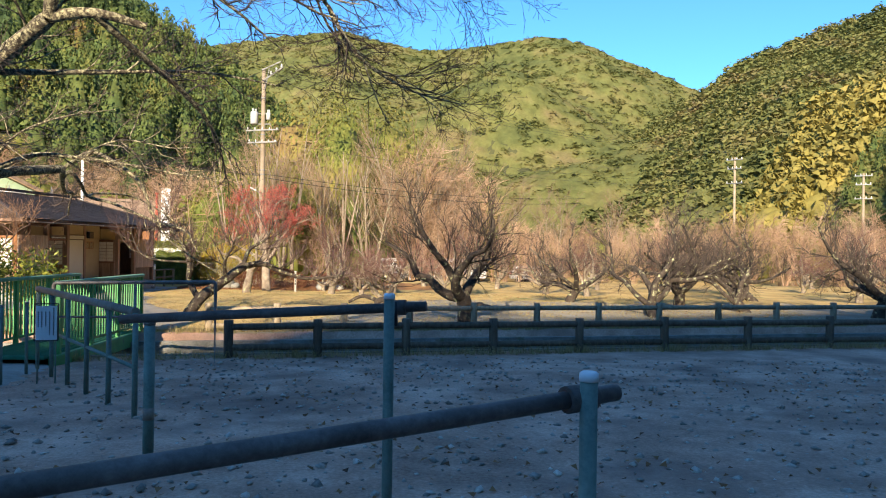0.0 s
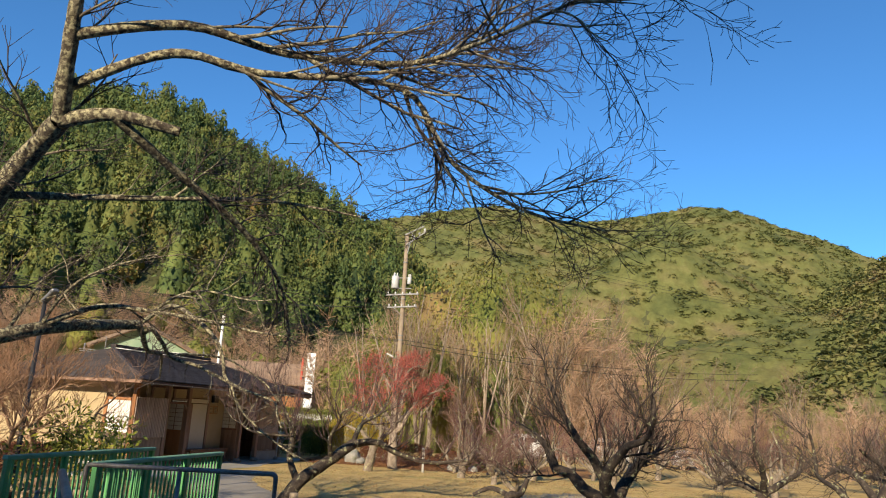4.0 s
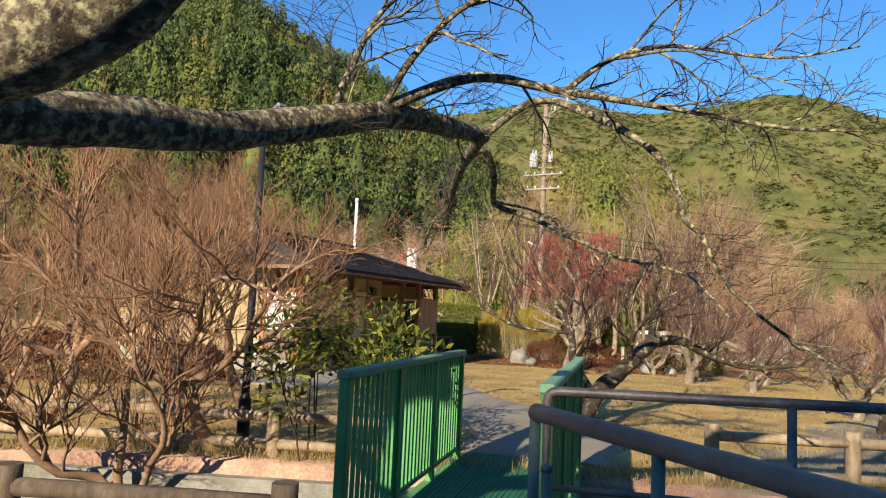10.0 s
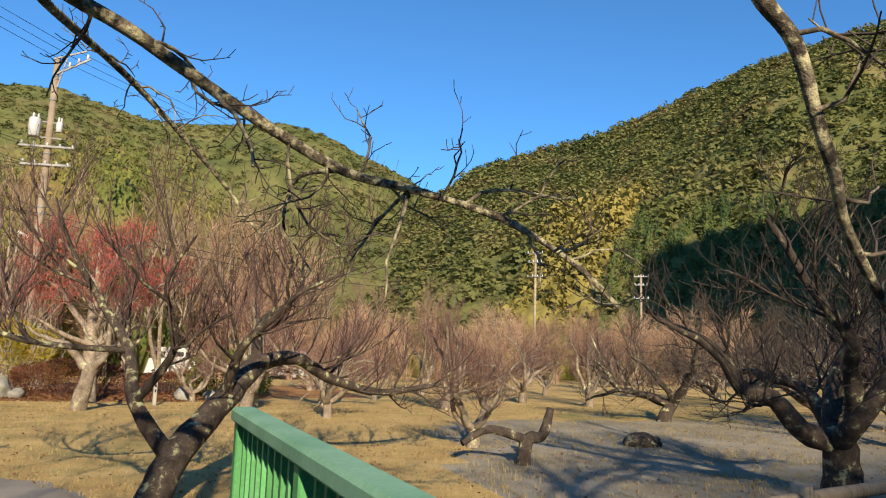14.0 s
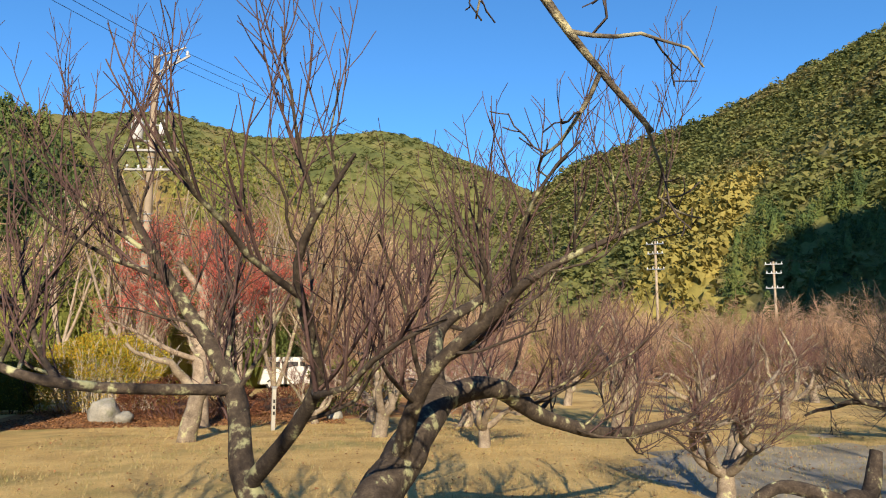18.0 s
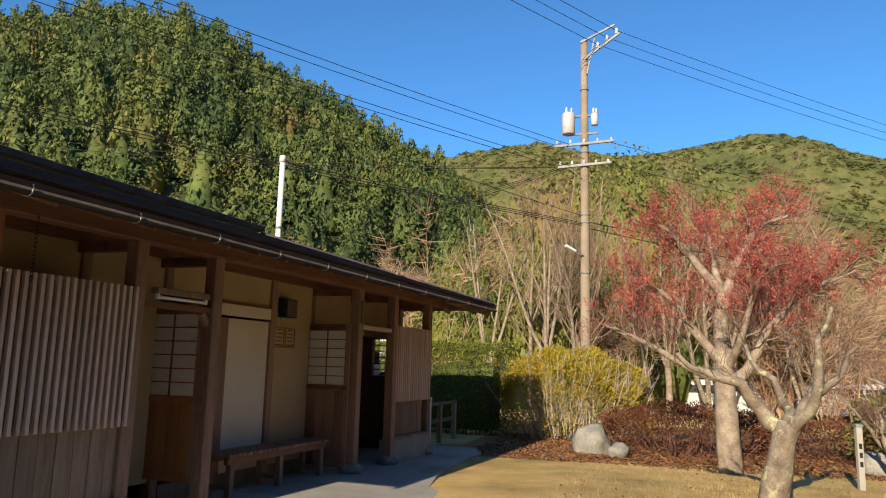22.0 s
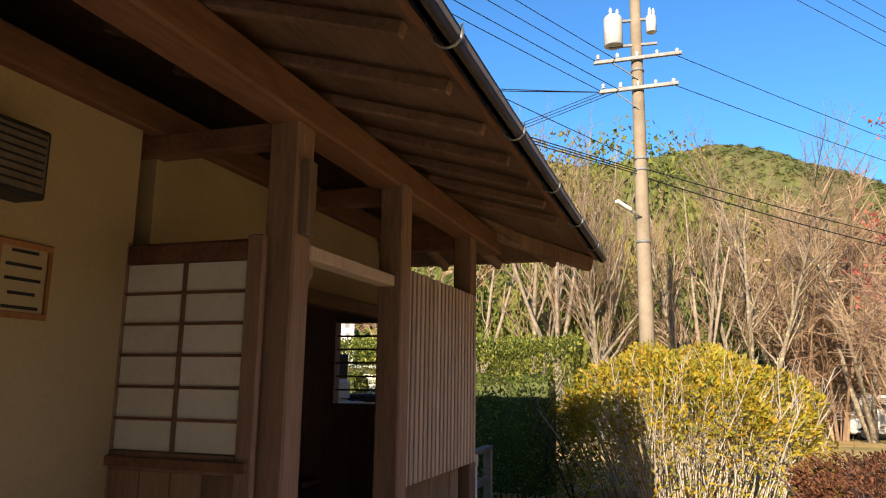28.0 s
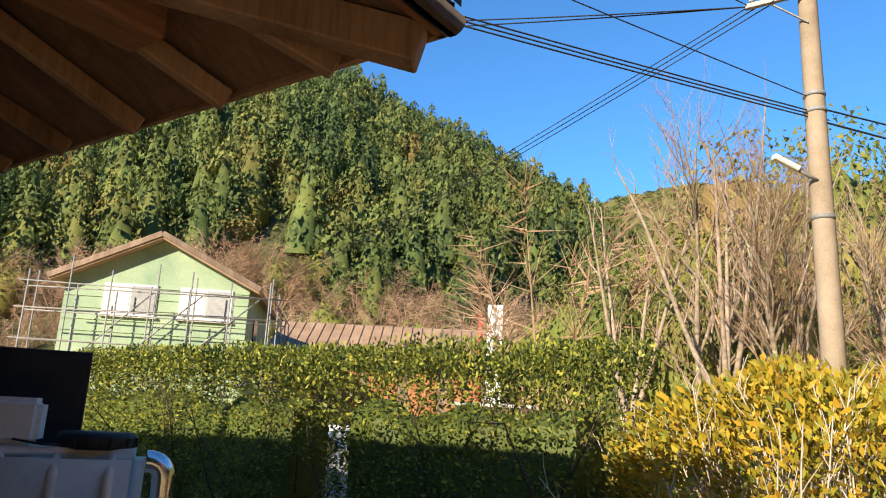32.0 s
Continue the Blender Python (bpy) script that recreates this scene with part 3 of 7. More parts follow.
def conifer_proto(rng, n=380):
    """A pointed crown of unit height: drooping sprays over a dark core."""
    places = []
    for _ in range(n):
        h = rng.random() ** 1.4
        a = rng.uniform(0, 6.283)
        tier = 0.8 + 0.25 * math.sin(h * 40 + 3 * math.sin(a * 2))
        r = 0.5 * (1 - h) ** 0.58 * tier * rng.uniform(0.65, 1.1) + 0.015
        places.append(((r * math.cos(a), r * math.sin(a), 0.06 + 0.93 * h), (math.cos(a), math.sin(a), 0.55)))
    v, f = cards(rng, places, 0.037, 0.9)
    base = len(v)
    v += [(0, 0, 0.9)] + [(0.3 * math.cos(1.05 * k), 0.3 * math.sin(1.05 * k), 0.02) for k in range(6)]
    f += [(base, base + 1 + k, base + 1 + (k + 1) % 6) for k in range(6)]
    return np.array(v), np.array(f)


def far_proto(rng, n=36, size=0.16):
    """A small ragged crown of loose sprays for the far slopes."""
    places = []
    for _ in range(n):
        z, a = rng.uniform(-0.1, 1.0), rng.uniform(0, 6.283)
        q = math.sqrt(max(0, 1 - z * z)) * rng.uniform(0.6, 1.1)
        o = (q * math.cos(a), q * math.sin(a), z)
        places.append(((o[0] * 0.5, o[1] * 0.5, 0.1 + o[2] * rng.uniform(0.5, 1.0)), o))
    v, f = cards(rng, places, size, 0.9)
    return np.array(v), np.array(f)


def blob_proto(rng, n=60, size=0.07):
    """A rounded crown of unit width: leaf clumps standing out of an uneven core."""
    places = []
    for _ in range(n):
        z, a = rng.uniform(-0.2, 1.0), rng.uniform(0, 6.283)
        q = math.sqrt(max(0, 1 - z * z))
        k = 0.5 * rng.uniform(0.8, 1.1)
        o = (q * math.cos(a), q * math.sin(a), z)
        places.append(((o[0] * k, o[1] * k, 0.3 + o[2] * k * 0.9), o))
    v, f = cards(rng, places, size, 0.6)
    base = len(v)
    bm = bmesh.new()
    bmesh.ops.create_icosphere(bm, subdivisions=2, radius=0.45 if n < 100 else 0.4)
    for q in bm.verts:
        q.co *= 1 + 0.3 * noise.noise(q.co * 5.0 + Vector((n * 0.1, rng.random() * 0.3, 0))) + rng.uniform(-0.1, 0.1)
    bm.verts.index_update()
    v += [(q.co.x, q.co.y, q.co.z * 0.9 + 0.28) for q in bm.verts]
    f += [tuple(base + q.index for q in p.verts) for p in bm.faces]
    bm.free()
    return np.array(v), np.array(f)


def twig_proto(rng, n=620):
    """A leafless crown of unit height: forked stems and a haze of thin shoots."""
    v, f = [], []

    def sliver(p, q, w):
        d = (q - p).cross(Vector((rng.gauss(0, 1), rng.gauss(0, 1), rng.gauss(0, 0.3)))).normalized() * w
        i = len(v)
        v.extend(((p - d)[:], (p + d)[:], q[:]))
        f.append((i, i + 1, i + 2))

    stems = []
    for k in range(9):
        a, t = rng.uniform(0, 6.283), rng.uniform(0.12, 0.5)
        p = Vector((0.02 * math.cos(a), 0.02 * math.sin(a), 0.0))
        q = Vector((t * math.cos(a), t * math.sin(a), rng.uniform(0.55, 0.95)))
        m = p.lerp(q, 0.5) + Vector((rng.gauss(0, 0.03), rng.gauss(0, 0.03), 0.06))
        sliver(p, m, 0.008)
        sliver(m - (m - p) * 0.3, q, 0.005)
        stems += [(p, m), (m, q), (m, q), (m, q)]
    for k in range(n):
        a, b = stems[rng.randrange(len(stems))]
        p = a.lerp(b, rng.uniform(0.2, 1))
        d = Vector((p.x * 1.2 + rng.gauss(0, 0.5), p.y * 1.2 + rng.gauss(0, 0.5), rng.uniform(-0.1, 0.9))).normalized()
        sliver(p, p + d * rng.uniform(0.08, 0.24), 0.0026)
    return np.array(v), np.array(f)


def scatter(name, spots, protos, material, label, category):
    """Many crowns in one mesh: spots are (x, y, z, width, height, turn)."""
    rng = random.Random(5)
    vs, fs, n0 = [], [], 0
    for x, y, z, w, h, turn in spots:
        v, f = protos[rng.randrange(len(protos))]
        c, s = math.cos(turn), math.sin(turn)
        q = np.empty_like(v)
        q[:, 0] = x + w * (v[:, 0] * c - v[:, 1] * s)
        q[:, 1] = y + w * (v[:, 0] * s + v[:, 1] * c)
        q[:, 2] = z + h * v[:, 2]
        vs.append(q)
        fs.append(f + n0)
        n0 += len(v)
    me = np_mesh(name, np.concatenate(vs), np.concatenate(fs))
    me.materials.append(material)
    return tagged(new(name, me), label, category, kind="stuff")


LEFT_SKY = [(-120, 15), (-90, 16), (-65, 18), (-50, 21), (-44, 23), (-38, 24.2), (-35, 22.6), (-30, 20.4), (-25, 18.1), (-21, 15.7), (-17, 13.9), (-12, 8.5), (-7, 2), (-4, 0.5)]
MID_SKY = [(-40, 12), (-20, 16.2), (-14, 17.5), (-9.5, 18.1), (-5.5, 17.3), (-3, 16.8), (1, 17.0), (4, 17.4), (7, 17.8), (9, 17.5), (11, 16.9), (13, 15.8), (15.2, 15.0), (17, 14.1), (19.2, 12.9), (25, 10.5), (32, 8)]
RIGHT_SKY = [(8, 3), (14, 8.5), (17, 11), (20.5, 13.1), (22, 14.5), (24, 15.3), (26, 15.8), (28, 16.5), (30.5, 17.0), (33, 17.7), (35.3, 18.6), (38.6, 19.8), (41, 20.6), (44, 21.7), (47.5, 22.5), (51, 23.2), (55, 23.5), (61, 23.4), (80, 22), (110, 18)]
hills = (
    ("hill_west", LEFT_SKY, -120, -4, 58, 150, 0.95, 1.0, 9.0, "steep hillside planted with dark cedars"),
    ("hill_north", MID_SKY, -40, 32, 130, 340, 1.15, 4.0, 22.0, "rounded wooded mountain closing the valley"),
    ("hill_east", RIGHT_SKY, 8, 110, 95, 270, 1.0, 8.0, 16.0, "sunlit wooded mountainside"),
)
for name, table, a0, a1, r0, r1, pw, sd, lp, lab in hills:
    hill_mesh(name, table, a0, a1, r0, r1, pw, sd, lp, lab)
rng = random.Random(11)
conifers = [conifer_proto(rng) for _ in range(5)]
blobs = [blob_proto(rng) for _ in range(5)]
twiggy = [twig_proto(rng) for _ in range(5)]
far_crowns = [far_proto(rng) for _ in range(6)]
leafy = [blob_proto(rng, 420, 0.03) for _ in range(4)]
broad = [blob_proto(rng, 2600, 0.013) for _ in range(2)]


def hill_spots(hill, count, w0, w1, tall, s0=0.0, s1=1.06, only=None):
    name, table, a0, a1, r0, r1, pw, sd, lp, lab = hill
    spots = []
    for _ in range(count):
        az = rng.uniform(a0, a1)
        s = math.sqrt(rng.uniform(0, 1)) * (s1 - s0) + s0
        x, y, z = hill_point(az, s, table, r0, r1, pw, sd, lp)
        if only and not only(az, s):
            continue
        w = rng.uniform(w0, w1)
        spots.append((x, y, z - 0.08 * w * tall, w, w * tall * rng.uniform(0.8, 1.2), rng.uniform(0, 6.28)))
    return spots


def cedar_zone(az, s):
    return s > 0.08 + 0.05 * noise.noise((az * 0.3, 0, 2)) and noise.noise((az * 0.12, s * 5, 1.7)) < 0.4 and (az > -60 or rng.random() < 0.15)


scatter("cedar_forest", hill_spots(hills[0], 4300, 3.8, 6.6, 1.5, 0.03, 1.0, cedar_zone), conifers, M["cedar"], "dense stand of dark green cedars on the slope", "forest")
scatter("mixed_wood", hill_spots(hills[0], 1500, 3.0, 5.5, 1.2, 0.0, 0.97, lambda a, s: (not cedar_zone(a, s) or s < 0.14) and -64 < a), leafy, M["edgewood"], "yellowing mixed wood at the hill's foot", "wood")
scatter("hillside_scrub", hill_spots(hills[0], 3200, 3.2, 5.2, 0.95, 0.0, 0.4, lambda a, s: s < 0.13 and a > -70), twiggy, M["brownwood"], "brown leafless scrub at the hill's foot", "scrub")
def bamboo_zone(az, s):
    edge = 1.6 * noise.noise((az * 0.4, s * 9, 9.1))
    return s < 0.42 and 26 + 8 * s + edge < az < 32 + 13 * s + edge


def canopy(name, hill, az0, az1, step, rows, cell, high, label, zone=None):
    """A closed roof of rounded crowns over a slope, one bulge to a tree."""
    nm, table, a0, a1, r0, r1, pw, sd, lp, lab = hill
    azs, ss = np.arange(az0, az1, step), np.linspace(-0.01, 1.05, rows)
    v, pick = [], []
    for s in ss:
        for a in azs:
            x, y, z = hill_point(a, s, table, r0, r1, pw, sd, lp)
            q = Vector((x / cell, y / cell, z / cell))
            d = noise.voronoi(q)[0][0]
            up = high * (1 - min(1.0, d * 1.25) ** 2) + 0.35 * high * noise.noise(q * 4.3) + 0.2 * high * noise.noise(q * 9.7)
            j = 0.35 * noise.noise(q * 3.1)
            up += high * rng.uniform(-0.16, 0.16)
            v.append((x + j, y - 0.25 * up + j, z + up))
            pick.append(zone(a, s) if zone else False)
    n = len(azs)
    i, k = np.meshgrid(np.arange(n - 1), np.arange(rows - 1))
    f = np.stack([k * n + i, k * n + i + 1, (k + 1) * n + i + 1, (k + 1) * n + i], -1).reshape(-1, 4)
    me = np_mesh(name, np.array(v), f)
    me.materials.append(M["farwood"])
    me.materials.append(M["bamboo"])
    me.polygons.foreach_set("material_index", [int(pick[q[0]]) for q in f])
    return tagged(new(name, me), label, "forest", kind="stuff")


canopy("mountain_forest", hills[1], -24, 32, 0.25, 150, 3.4, 1.3, "olive green woodland over the mountain")
canopy("valley_forest", hills[2], 8, 76, 0.25, 160, 4.0, 1.5, "mixed evergreen and bamboo woodland on the mountainside", bamboo_zone)
scatter("mountain_tree", hill_spots(hills[1], 6000, 2.4, 4.2, 0.5, 0.0, 1.02, lambda a, s: -24 < a < 24), far_crowns, M["farwood"], "olive green crowns over the mountain", "forest")
scatter("valley_tree", hill_spots(hills[2], 12000, 2.8, 5.2, 0.8, 0.0, 1.02, lambda a, s: not bamboo_zone(a, s) and a < 66), far_crowns, M["farwood"], "single crowns standing out of the valley wood", "forest")
scatter("valley_conifer", hill_spots(hills[2], 700, 3.4, 5.0, 1.25, 0.0, 0.26, lambda a, s: not bamboo_zone(a, s) and 33 + 9 * s < a < 62), conifers, M["cedar"], "dark conifers low on the mountainside", "forest")
scatter("bamboo_grove", hill_spots(hills[2], 9000, 3.0, 4.8, 1.3, 0.0, 0.6, bamboo_zone), far_crowns, M["bamboo"], "yellowish bamboo grove low on the slope", "bamboo")
# The wood's edge across the valley floor, behind the garden
edge_spots, haze_spots = [], []
for _ in range(210):
    x, y = rng.uniform(-26, 62), rng.uniform(50, 92)
    h = rng.uniform(5, 9) * (1.3 if x < 14 else 0.8)
    edge_spots.append((x, y, land(x, y) - 0.5, h * rng.uniform(0.6, 0.9), h, rng.uniform(0, 6.28)))
tall_spots = []
for x, y, h in ((-1.5, 47, 15), (2.5, 46, 15), (5.5, 52, 16), (9, 50, 13), (-5, 52, 13), (12.5, 54, 11), (0.5, 56, 17), (8, 58, 14), (-9, 58, 11), (15, 60, 10)):
    tall_spots.append((x, y, land(x, y) - 0.5, h * 0.62, h * 1.45, rng.uniform(0, 6.28)))
for _ in range(330):
    x, y = rng.uniform(-24, 62), rng.uniform(34, 75)
    if -24 < x < -9 and y < 50 or -8 < x < 9 and rng.random() < 0.55:
        continue
    h = rng.uniform(4, 9) * (1.25 if x < 14 else 0.75)
    haze_spots.append((x, y, land(x, y) - 0.2, h * rng.uniform(0.7, 1.0), h, rng.uniform(0, 6.28)))
for _ in range(6):
    x, y = rng.uniform(-3, 10), rng.uniform(43, 60)
    h = rng.uniform(10, 14.5)
    haze_spots.append((x, y, land(x, y) - 0.2, h * rng.uniform(0.7, 0.9), h, rng.uniform(0, 6.28)))
for x, y, h in ((-5.2, 37, 9.5), (-2.6, 38, 10.5), (-0.4, 37, 9.5), (-7.5, 40, 8), (1.6, 39, 8)):
    tall_spots.append((x, y, land(x, y) - 0.5, h * 0.6, h * 1.25, rng.uniform(0, 6.28)))
evergreens = [(x, y, land(x, y) - 0.5, w, h, 1.7 * x) for x, y, w, h in ((4.2, 42, 6.0, 11.5), (6.4, 44, 5.0, 9.5), (2.9, 44, 4.0, 9.0))]
scatter("evergreen_tree", evergreens, broad, M["cedar"], "dark evergreen trees behind the utility pole", "trees")
scatter("broad_tree", tall_spots, broad, M["edgewood"], "tall yellowing broadleaf trees behind the pole", "trees")
scatter("woodland_edge", edge_spots, leafy, M["edgewood"], "yellowing woodland across the valley floor", "wood")
scatter("bare_thicket", haze_spots, twiggy, M["brownwood"], "hazy brown leafless thicket behind the garden", "thicket")
# Unseen ridge added south of the yard; crest heights place its shadow.
RIDGE = [(-150, 12), (-78, 16), (-27, 27), (-13, 36), (-6, 42.6), (1, 45.6), (7, 46.8), (18, 48), (33, 62), (46, 88), (54, 105), (67, 112), (88, 110), (141, 140), (220, 150)]
rx = np.linspace(-150, 220, 60)
rv, rf = [], []
for k, (dy, hh) in enumerate(((-45, -0.02), (-70, 0.4), (-100, 1.0), (-140, 1.05), (-200, 0.9))):
    for x in rx:
        top = float(np.interp(x, [p for p, _ in RIDGE], [p for _, p in RIDGE]))
        rv.append((x, dy, top * hh - 1.0 + (1.5 * noise.noise((x * 0.1, dy * 0.1, 0)) if k else -2)))
for k in range(4):
    for i in range(len(rx) - 1):
        rf.append((k * 60 + i, k * 60 + i + 1, k * 60 + 61 + i, k * 60 + 60 + i))
ridge_me = smooth(mesh_of("hill_south", rv, rf))
ridge_me.materials.append(M["hillsoil"])
tagged(new("hill_south", ridge_me), "unseen wooded ridge added to shade the yard", "hill", kind="structure")
spots = []
for _ in range(500):
    x = rng.uniform(-140, 210)
    top = float(np.interp(x, [p for p, _ in RIDGE], [p for _, p in RIDGE]))
    k = rng.uniform(0, 1)
    spots.append((x, -70 - 30 * k, top * (0.4 + 0.55 * k) - 2.5, rng.uniform(4, 6), rng.uniform(3, 4.5), rng.uniform(0, 6)))
scatter("ridge_forest", spots, blobs, M["farwood"], "evergreen woodland added on the unseen shading ridge", "forest")


# ==== teahouse ====
CORNER = (0.452, 11.869, 0.0)
HOUSE = Matrix.Translation(CORNER) @ pose(0, 0, 0, 0, 0, -5.2) @ Matrix.Translation((-0.77, -11.636, 0))


def in_house(w, u, z, rz=0.0):
    return HOUSE @ pose(w, u, z, 0, 0, rz)


house = new("teahouse")
house.matrix_basis = HOUSE
tagged(house, "low wooden rest house with ochre plaster and dark roof", "building")
G0 = 0.1       # ground by the house
DEEP = -5.2    # the house's back
U0, U1 = 3.4, 11.75


def hpart(name, w0, w1, u0, u1, z0, z1, m, bevel=0.006, label="", parent=None):
    return box(name, w0, w1, u0, u1, z0, z1, M[m], parent or house, bevel, label)


# Plaster walls between the timbers; two wing walls stand out from the front towards the posts
UB, UD, UW = 3.45, 6.0, 9.03   # the bay's south side, the door's wing, the window's wing
PL, WT = 2.7, 2.84             # under and top of the wall plate
hpart("front_wall", -0.12, 0.0, UB, 6.93, 0.35, WT, "plaster", 0)
hpart("wall_over_panel", -0.12, 0.0, 6.93, 8.12, 2.18, WT, "plaster", 0)
hpart("wall_panel", -0.12, -0.002, 8.12, UW, 0.3, WT, "plaster", 0)
hpart("wall_over_entrance", -0.12, 0.0, UW + 0.1, 12.0, 2.17, WT, "plaster", 0)
hpart("wall_base", -0.14, 0.01, 6.2, UW, G0, 0.3, "board_grey", 0.004)
hpart("back_wall", DEEP - 0.12, DEEP, UB, 12.0, G0, WT, "plaster", 0)
hpart("side_wall_south", DEEP, 0.0, UB, UB + 0.12, 2.36, WT, "plaster", 0)
hpart("side_wall_far", DEEP, -3.4, 12.0, 12.12, G0, WT, "plaster", 0)
hpart("side_wall_far_upper", -3.4, -0.12, 12.0, 12.12, 2.24, WT, "plaster", 0)
# Board wall at the entrance's end, with two barred windows
hpart("end_boarding", -3.4, -2.66, 12.0, 12.1, G0, 2.24, "timber", 0)
hpart("end_boarding", -1.82, -0.52, 12.0, 12.1, G0, 2.24, "timber", 0)
hpart("end_boarding", -2.66, -1.82, 12.0, 12.1, G0, 1.8, "timber", 0)
hpart("end_boarding", -0.52, -0.12, 12.0, 12.1, G0, 1.42, "timber", 0)
hpart("end_boarding", -0.52, -0.12, 12.0, 12.1, 2.08, 2.24, "timber", 0)
for w in np.linspace(-2.62, -1.86, 9):
    hpart("window_bar", w - 0.014, w + 0.014, 12.02, 12.06, 1.8, 2.24, "slat", 0.003)
for z in np.linspace(1.53, 1.97, 5):
    hpart("window_bar", -0.52, -0.12, 12.03, 12.05, z - 0.008, z + 0.008, "timber_h", 0.002)
hpart("partition", DEEP, -0.12, UW, UW + 0.1, G0, WT, "board_grey", 0)
hpart("inner_floor", DEEP, 0.0, UW + 0.1, 12.0, G0 + 0.0, G0 + 0.03, "concrete", 0)
hpart("inner_screen", -3.06, -3.0, UW + 0.1, 11.2, G0, 2.3, "timber", 0, "dark inner board wall")
hpart("inner_shelf", -3.0, -0.6, 11.7, 11.98, 0.78, 0.82, "timber_h", 0.004)
# Posts on stones
POSTS = ((0.7, 6.02), (0.7, 9.14), (0.74, 10.22), (0.7, 11.7), (0.7, 4.95), (0.7, 3.52))
for k, (w, u) in enumerate(POSTS):
    hpart("post", w - 0.07, w + 0.07, u - 0.07, u + 0.07, G0 + 0.12 if k < 4 else 0.44, 2.71, "board_orange" if k == 5 else "timber", 0.009)
for w, u in ((-0.02, 6.1), (-0.02, 6.93), (-0.02, 8.05), (-0.02, 12.0), (-0.02, 5.0)):
    hpart("wall_post", w - 0.07, w + 0.06, u - 0.055, u + 0.055, G0, 2.72, "timber", 0.006)
hpart("corner_post", -0.12, 0.02, 11.95, 12.14, G0, 2.7, "timber", 0.006)
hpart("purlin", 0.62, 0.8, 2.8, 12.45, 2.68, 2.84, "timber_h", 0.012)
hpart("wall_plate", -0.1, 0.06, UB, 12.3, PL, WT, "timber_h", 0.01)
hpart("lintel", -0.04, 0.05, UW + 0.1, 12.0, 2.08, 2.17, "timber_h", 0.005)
hpart("rail", 0.67, 0.77, 9.21, 10.15, 2.12, 2.18, "slat", 0.006, "slim bar between two posts")
hpart("lamp_bar", 0.66, 0.74, 5.02, 5.95, 2.1, 2.16, "timber_h", 0.006, "slim bar between two posts")
for w, u, d in ((0.7, 9.14, 0.07), (0.7, 6.02, -0.07)):
    part("corbel", beam_bm((w, u + d, 1.98), (w, u + d * 2.4, 2.1), 0.06, 0.07), M["board_grey"], house)
hpart("cable_duct", 0.77, 0.81, 9.1, 9.17, 2.2, 2.52, "board_grey", 0.004)
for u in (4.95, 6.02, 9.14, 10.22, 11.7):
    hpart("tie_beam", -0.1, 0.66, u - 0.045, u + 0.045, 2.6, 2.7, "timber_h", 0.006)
# The roof: a hip at both ends over dark boards, shingle courses as pieces
EW, EZ, RIDGE_W, RIDGE_Z = 1.56, 2.71, -2.1, 3.8
EU0, EU1 = 2.7, 12.82
BW = -5.8
RU0, RU1 = EU0 + 2.5, EU1 - 2.3


def roof_sheet(lift, name, m, thick):
    bm = bmesh.new()
    c = [(EW, EU0), (EW, EU1), (BW, EU1), (BW, EU0)]
    lo = [bm.verts.new((w, u, EZ + lift)) for w, u in c]
    r = [bm.verts.new((RIDGE_W, RU0, RIDGE_Z + lift)), bm.verts.new((RIDGE_W, RU1, RIDGE_Z + lift))]
    for f in ((lo[0], lo[1], r[1], r[0]), (lo[2], lo[3], r[0], r[1]), (lo[1], lo[2], r[1]), (lo[3], lo[0], r[0])):
        bm.faces.new(f)
    bmesh.ops.recalc_face_normals(bm, faces=bm.faces)
    bmesh.ops.solidify(bm, geom=list(bm.faces), thickness=thick)
    return part(name, bm, M[m], house)


roof_sheet(0.0, "roof_boarding", "soffit", 0.03)
roof_sheet(0.075, "roof_bed", "roof", 0.04)
SLOPE = (RIDGE_Z - EZ) / (EW - RIDGE_W)
# Rafters under the front eave, fanned at the hip
for u in np.arange(EU0 + 0.25, 11.5, 0.455):
    part("rafter", beam_bm((EW - 0.06, u, EZ - 0.055), (-0.1, u, EZ - 0.055 + SLOPE * (EW + 0.04)), 0.045, 0.05), M["soffit"], house)
hip_in = Vector((RIDGE_W, RU1, RIDGE_Z - 0.1))
part("hip_rafter", beam_bm((EW - 0.05, EU1 - 0.05, EZ - 0.09), Vector((EW, EU1, EZ - 0.09)).lerp(hip_in, 0.45), 0.09, 0.12), M["timber"], house)
for k in range(7):
    w = 1.2 - 0.5 * k
    b = Vector((w, EU1 - 0.06, EZ - 0.075))
    a = Vector((min(0.3, w - 0.1) - 0.1 * k, EU1 - 1.4, EZ - 0.075 + 0.44 * 1.35))
    part("rafter", beam_bm(b, a, 0.05, 0.075), M["timber"], house)
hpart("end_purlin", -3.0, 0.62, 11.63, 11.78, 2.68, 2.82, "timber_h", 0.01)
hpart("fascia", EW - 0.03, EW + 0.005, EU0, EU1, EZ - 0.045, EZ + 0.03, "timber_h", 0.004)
hpart("end_fascia", BW, EW, EU1 - 0.02, EU1 + 0.005, EZ - 0.045, EZ + 0.05, "timber", 0.004)
hpart("end_fascia", BW, EW, EU0 - 0.005, EU0 + 0.02, EZ - 0.045, EZ + 0.05, "timber", 0.004)
